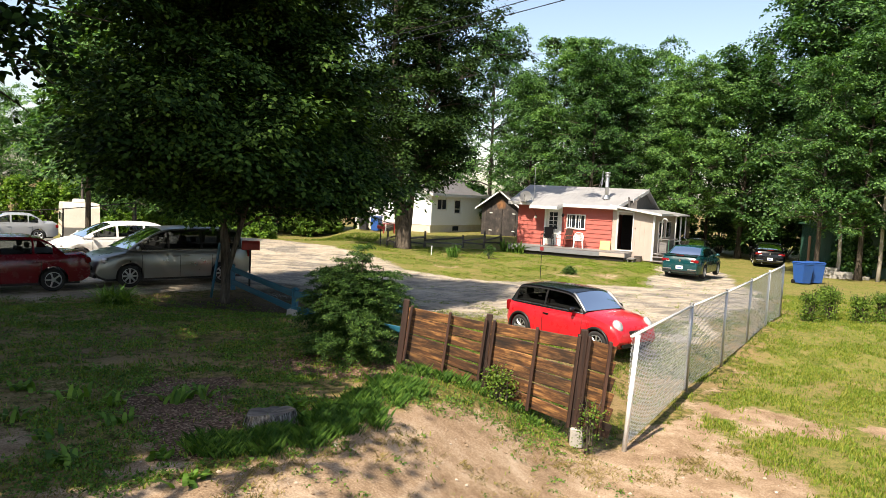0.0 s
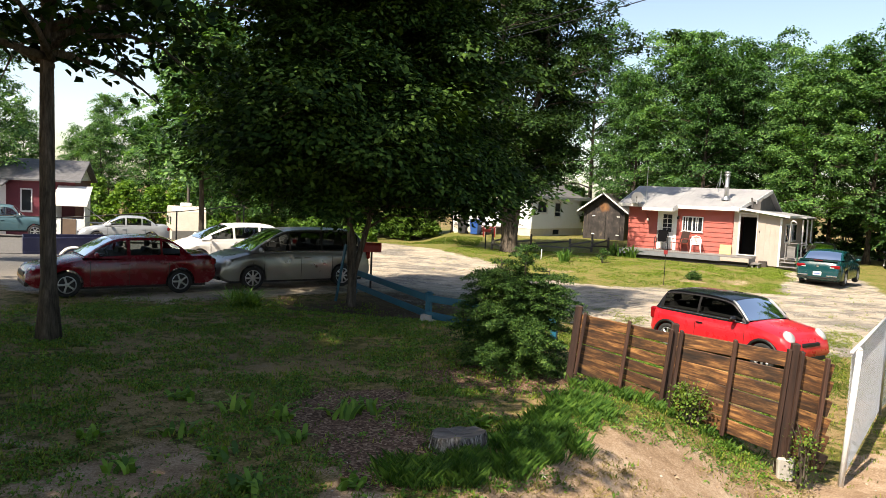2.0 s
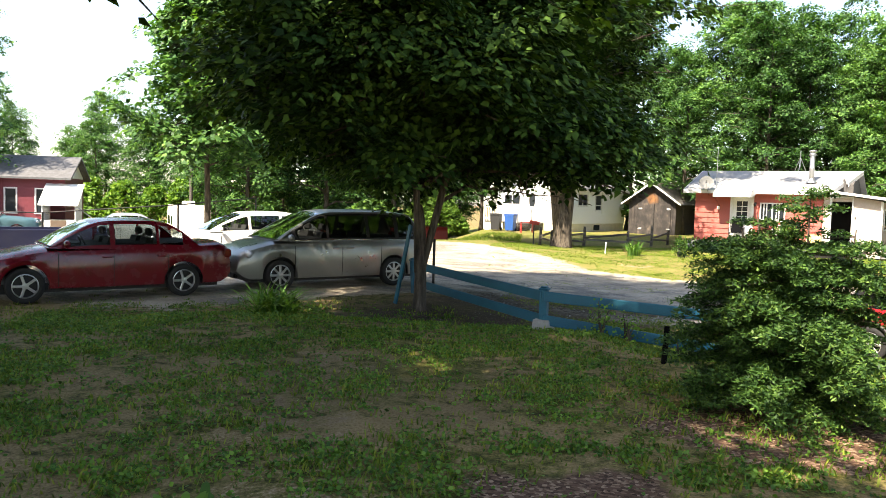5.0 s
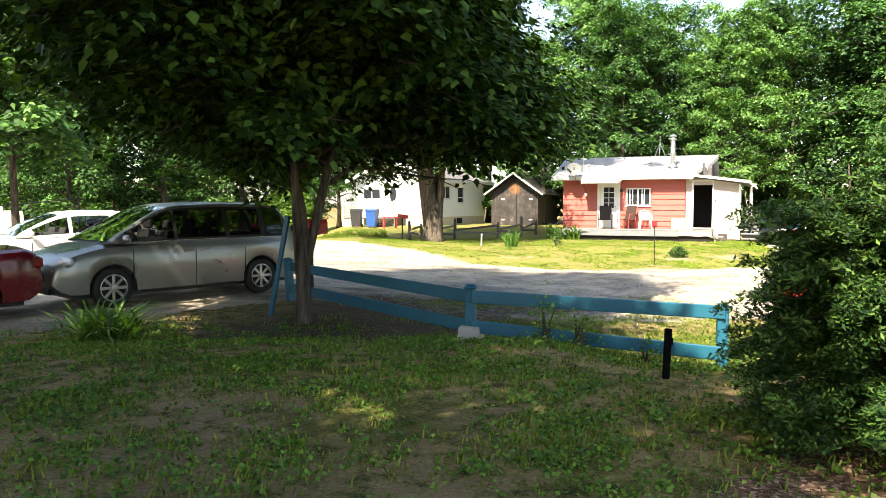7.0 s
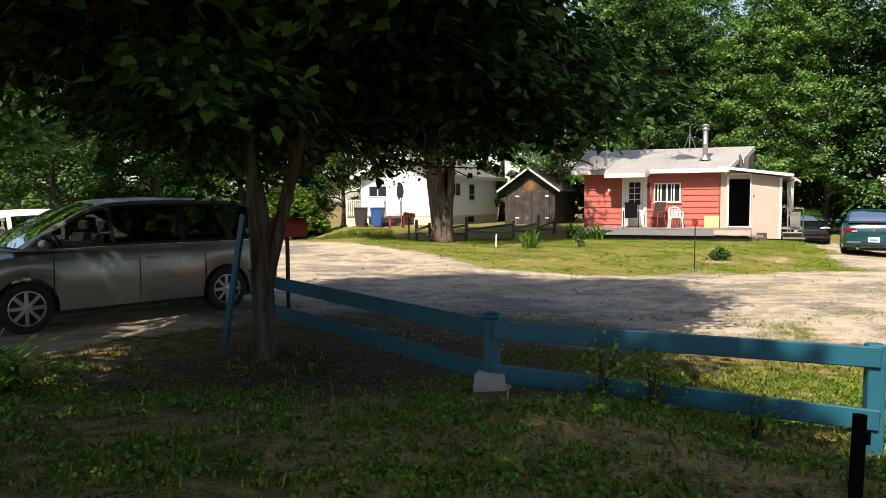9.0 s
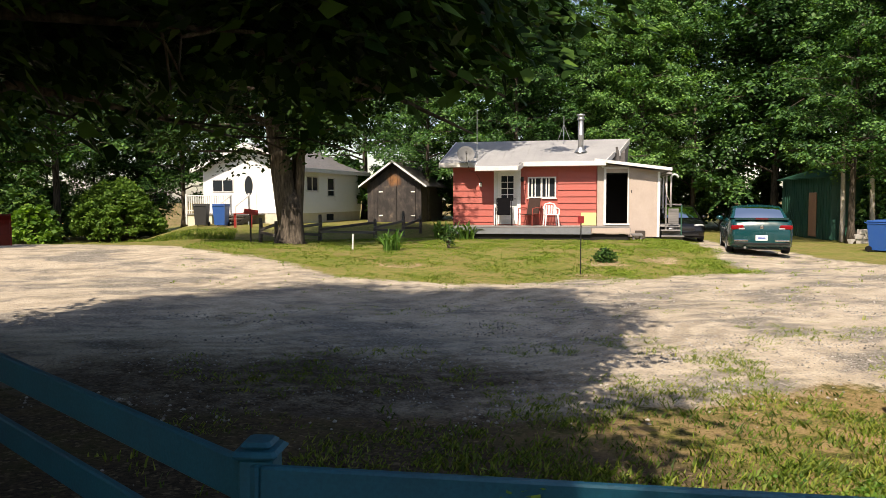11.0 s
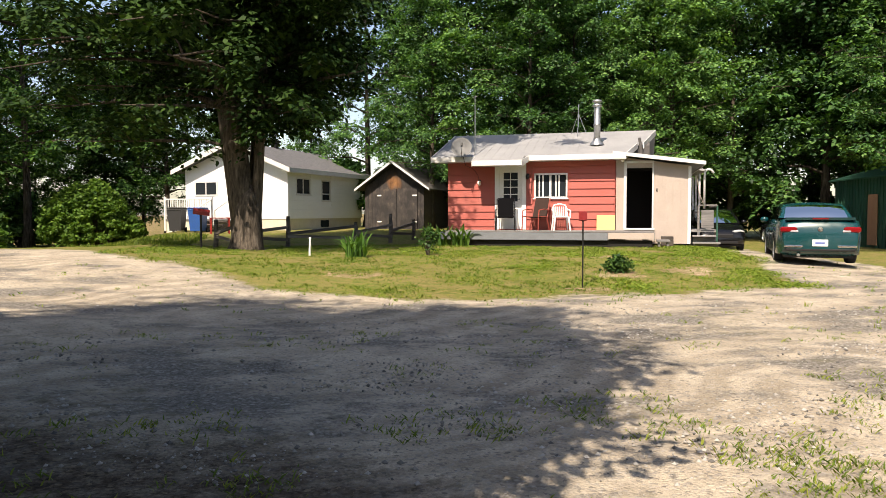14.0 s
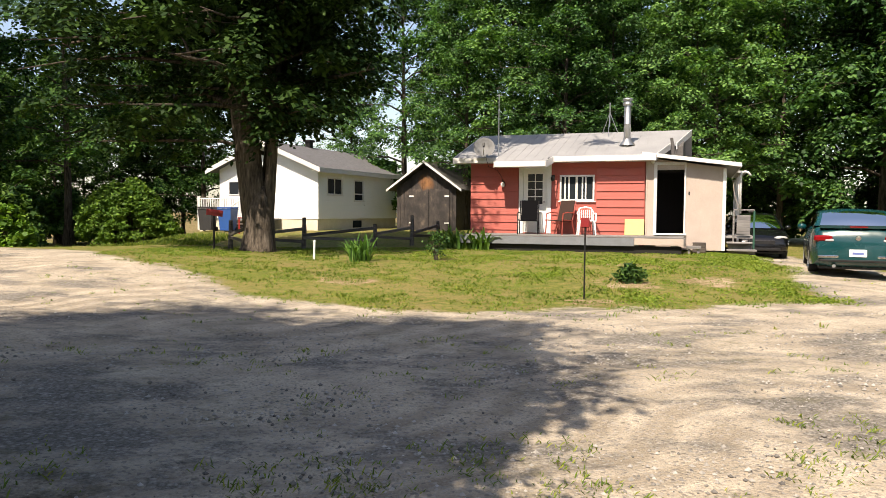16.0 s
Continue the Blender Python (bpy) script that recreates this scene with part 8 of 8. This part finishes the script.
blades("lawn_grass", scatter(1, 15000, -13, 3.2, 1.5, 18.5, grass_keep), "short patchy lawn grass and clover", 0.055, 0.007, 5, M_BLADE, 1)
blades("lawn_grass", scatter(2, 20000, 2.8, 15, 6, 28, lambda x, y: grass_keep(x, y) * (1 if x > 3.0 + 0.62 * (y - 10.5) * 0.9 else 0.15)), "short sunlit grass beside the wire fence", 0.065, 0.008, 6, M_MOWN, 2)
blades("lawn_grass", scatter(3, 15000, -6, 12, 27, 40, grass_keep), "mown grass before the cottage", 0.035, 0.008, 5, M_MOWN, 3, 1.0)
def lush_at(x, y):
    """The patch of long grass beside the stump, and a thin line along the foot of the board fence."""
    patch = 0.0
    for (ax, ay), (bx, by), wide in (((-3.0, 6.85), (-2.3, 7.3), 0.42), ((-2.3, 7.3), (-1.75, 8.4), 0.48), ((-1.75, 8.4), (-1.2, 9.9), 0.40)):
        t = max(0.0, min(1.0, ((x - ax) * (bx - ax) + (y - ay) * (by - ay)) / ((bx - ax) ** 2 + (by - ay) ** 2)))
        d = math.hypot(x - ax - t * (bx - ax), y - ay - t * (by - ay)) / wide + 0.5 * noise.noise((x * 1.9, y * 1.9, 3))
        patch = max(patch, 1 - S(d, 0.45, 1.05))
    patch *= S(noise.noise((x * 3.2, y * 3.2, 8.0)), -0.35, 0.15)
    foot = (1 - S(abs(y - 10.75 + 0.12 * (x + 0.6)), 0.06, 0.22)) * S(x, -1.5, -1.1) * (1 - S(x, 1.0, 1.6))
    return max(patch, (0.6 - 0.45 * S(x, -0.9, -0.4)) * foot)


blades("long_grass", scatter(4, 760, -3.8, 1.8, 6.2, 11.2, lush_at), "long bright green grass beside the stump and wooden fence", 0.125, 0.005, 20, M_LUSH, 4, 0.75)
blades("long_grass", scatter(5, 1500, -13, -5, 40.5, 47, lambda x, y: 0.6), "long grass at the foot of the bushes", 0.12, 0.008, 10, M_BLADE, 5, 0.5)
blades("drive_weeds", scatter(6, 4600, -5, 9, 16.5, 26, lambda x, y: (0.05 + 0.45 * (1 - S(y, 19.5, 22.5)) + 0.5 * S(x + 0.5 * (19.5 - y), -1.5, 3.0) * (1 - S(y, 18.8, 22.5))) * S(noise.noise((x * 0.9, y * 0.9, 21.0)), -0.1, 0.35)), "small weeds growing in the gravel drive", 0.034, 0.0045, 9, M_BLADE, 6, 1.1)

blades("drive_weeds", scatter(13, 3600, -3.2, 6, 15.2, 19.6, lambda x, y: (1 - S(y, 17.6, 19.6)) * (0.25 + 0.75 * S(noise.noise((x * 0.8, y * 0.8, 61.0)) + 0.5 * noise.noise((x * 2.4, y * 2.4, 62.0)), -0.2, 0.25))), "low green weeds at the edge of the drive", 0.05, 0.006, 9, M_BLADE, 13, 0.9)
blades("dry_grass", scatter(12, 1500, -4.5, 4.5, 4.5, 11.2, lambda x, y: S(dirt_at(x, y), 0.4, 0.8) * S(noise.noise((x * 1.1, y * 1.1, 51.0)) + 0.4 * noise.noise((x * 3.1, y * 3.1, 52.0)), 0.0, 0.45)), "thin yellowed tufts in the bare soil", 0.035, 0.004, 9, M_STRAW, 12, 1.4)

# broad-leaved clover and plantain
rng_c = np.random.default_rng(9)
cl = scatter(7, 15000, -12, 2.2, 2, 17.5, grass_keep)
cv = leaf_cloud(rng_c, [(x, y, ground_z(x, y) + 0.03) for x, y in cl], 9, 0.027, (0.10, 0.03), 0.6)
tagged(new("clover", quads_mesh("clover", cv, M_HEDGE)), "low clover and plantain leaves in the lawn", "ground cover", kind="stuff")
cl = scatter(17, 1500, 0.5, 10, 28.3, 36, lambda x, y: grass_keep(x, y) * S(noise.noise((x * 0.5 + 3, y * 0.5, 41.0)) + 0.12 * (x - 5), -0.05, 0.4))
cv = leaf_cloud(rng_c, [(x, y, ground_z(x, y) + 0.04) for x, y in cl], 9, 0.030, (0.15, 0.03), 0.6)
tagged(new("clover", quads_mesh("clover", cv, M_CLOVER)), "lush clover patches in the front lawn", "ground cover", kind="stuff")
for i, (x, y, s) in enumerate(((-5.6, 6.4, 1.0), (-4.9, 6.9, 0.9), (-3.5, 6.5, 0.8), (-6.4, 7.1, 0.8), (-4.35, 6.2, 1.1), (-1.9, 8.1, 1.0), (-3.0, 5.9, 0.9), (-5.3, 8.3, 1.5), (-4.75, 8.15, 1.3), (-4.1, 8.45, 1.6), (-4.35, 7.5, 1.1), (-5.6, 7.4, 1.2), (-3.85, 8.7, 1.2), (-6.1, 8.6, 1.2), (-2.55, 8.5, 1.0))):
    strap_clump("burdock", gz(x, y), "broad-leaved weed in the bare lawn", 200 + i, 16, 0.17 * s, 0.2 * s, M_HEDGE, "weeds", 0.028)

# stones and chips on the drive
pb = Bits()
pr = random.Random(15)
for x, y in scatter(8, 12000, -6, 10, 17.0, 28, lambda x, y: (drive_at(x, y) * (1 - S(y, 20, 29)) + 0.03) * S(noise.noise((x * 0.5 + 0.35 * y, y * 1.1, 71.0)), -0.25, 0.3)):
    s = 0.006 + 0.018 * pr.random() ** 3
    z = ground_z(x, y) + s * 0.2
    a = pr.uniform(0, 6.28)
    c_, s_ = math.cos(a) * s, math.sin(a) * s
    pb.add([(x + c_, y + s_, z), (x - s_, y + c_, z), (x - c_ * 0.8, y - s_ * 0.8, z), (x + s_, y - c_, z), (x, y, z + s * 0.7), (x, y, z - s)], [(0, 1, 4), (1, 2, 4), (2, 3, 4), (3, 0, 4), (1, 0, 5), (2, 1, 5), (3, 2, 5), (0, 3, 5)])
M_STONE = Mat("loose_stone", 0.85)
M_STONE = M_STONE.color(M_STONE.ramp(M_STONE.island(), (0.0, (0.09, 0.085, 0.08)), (0.5, (0.26, 0.245, 0.22)), (1.0, (0.42, 0.40, 0.37)))).m
solid("gravel_stones", pb, M_STONE, "loose grey stones on the gravel drive", "gravel", kind="stuff")
pb = Bits()
for x, y in scatter(18, 1500, -5, 4.6, 4.2, 11.2, lambda x, y: S(dirt_at(x, y), 0.3, 0.7)):
    s = 0.008 + 0.03 * pr.random() ** 4
    z = ground_z(x, y) + s * 0.15
    a = pr.uniform(0, 6.28)
    c_, s_ = math.cos(a) * s, math.sin(a) * s
    pb.add([(x + c_, y + s_, z), (x - s_, y + c_, z), (x - c_ * 0.8, y - s_ * 0.8, z), (x + s_, y - c_, z), (x, y, z + s * 0.6), (x, y, z - s)], [(0, 1, 4), (1, 2, 4), (2, 3, 4), (3, 0, 4), (1, 0, 5), (2, 1, 5), (3, 2, 5), (0, 3, 5)])
M_CLOD = Mat("soil_clod", 0.95)
M_CLOD = M_CLOD.color(M_CLOD.ramp(M_CLOD.island(), (0.0, (0.14, 0.09, 0.055)), (0.7, (0.33, 0.24, 0.16)), (1.0, (0.50, 0.45, 0.39)))).m
solid("soil_clods", pb, M_CLOD, "small clods and pale stones on the bare soil", "soil", kind="stuff")
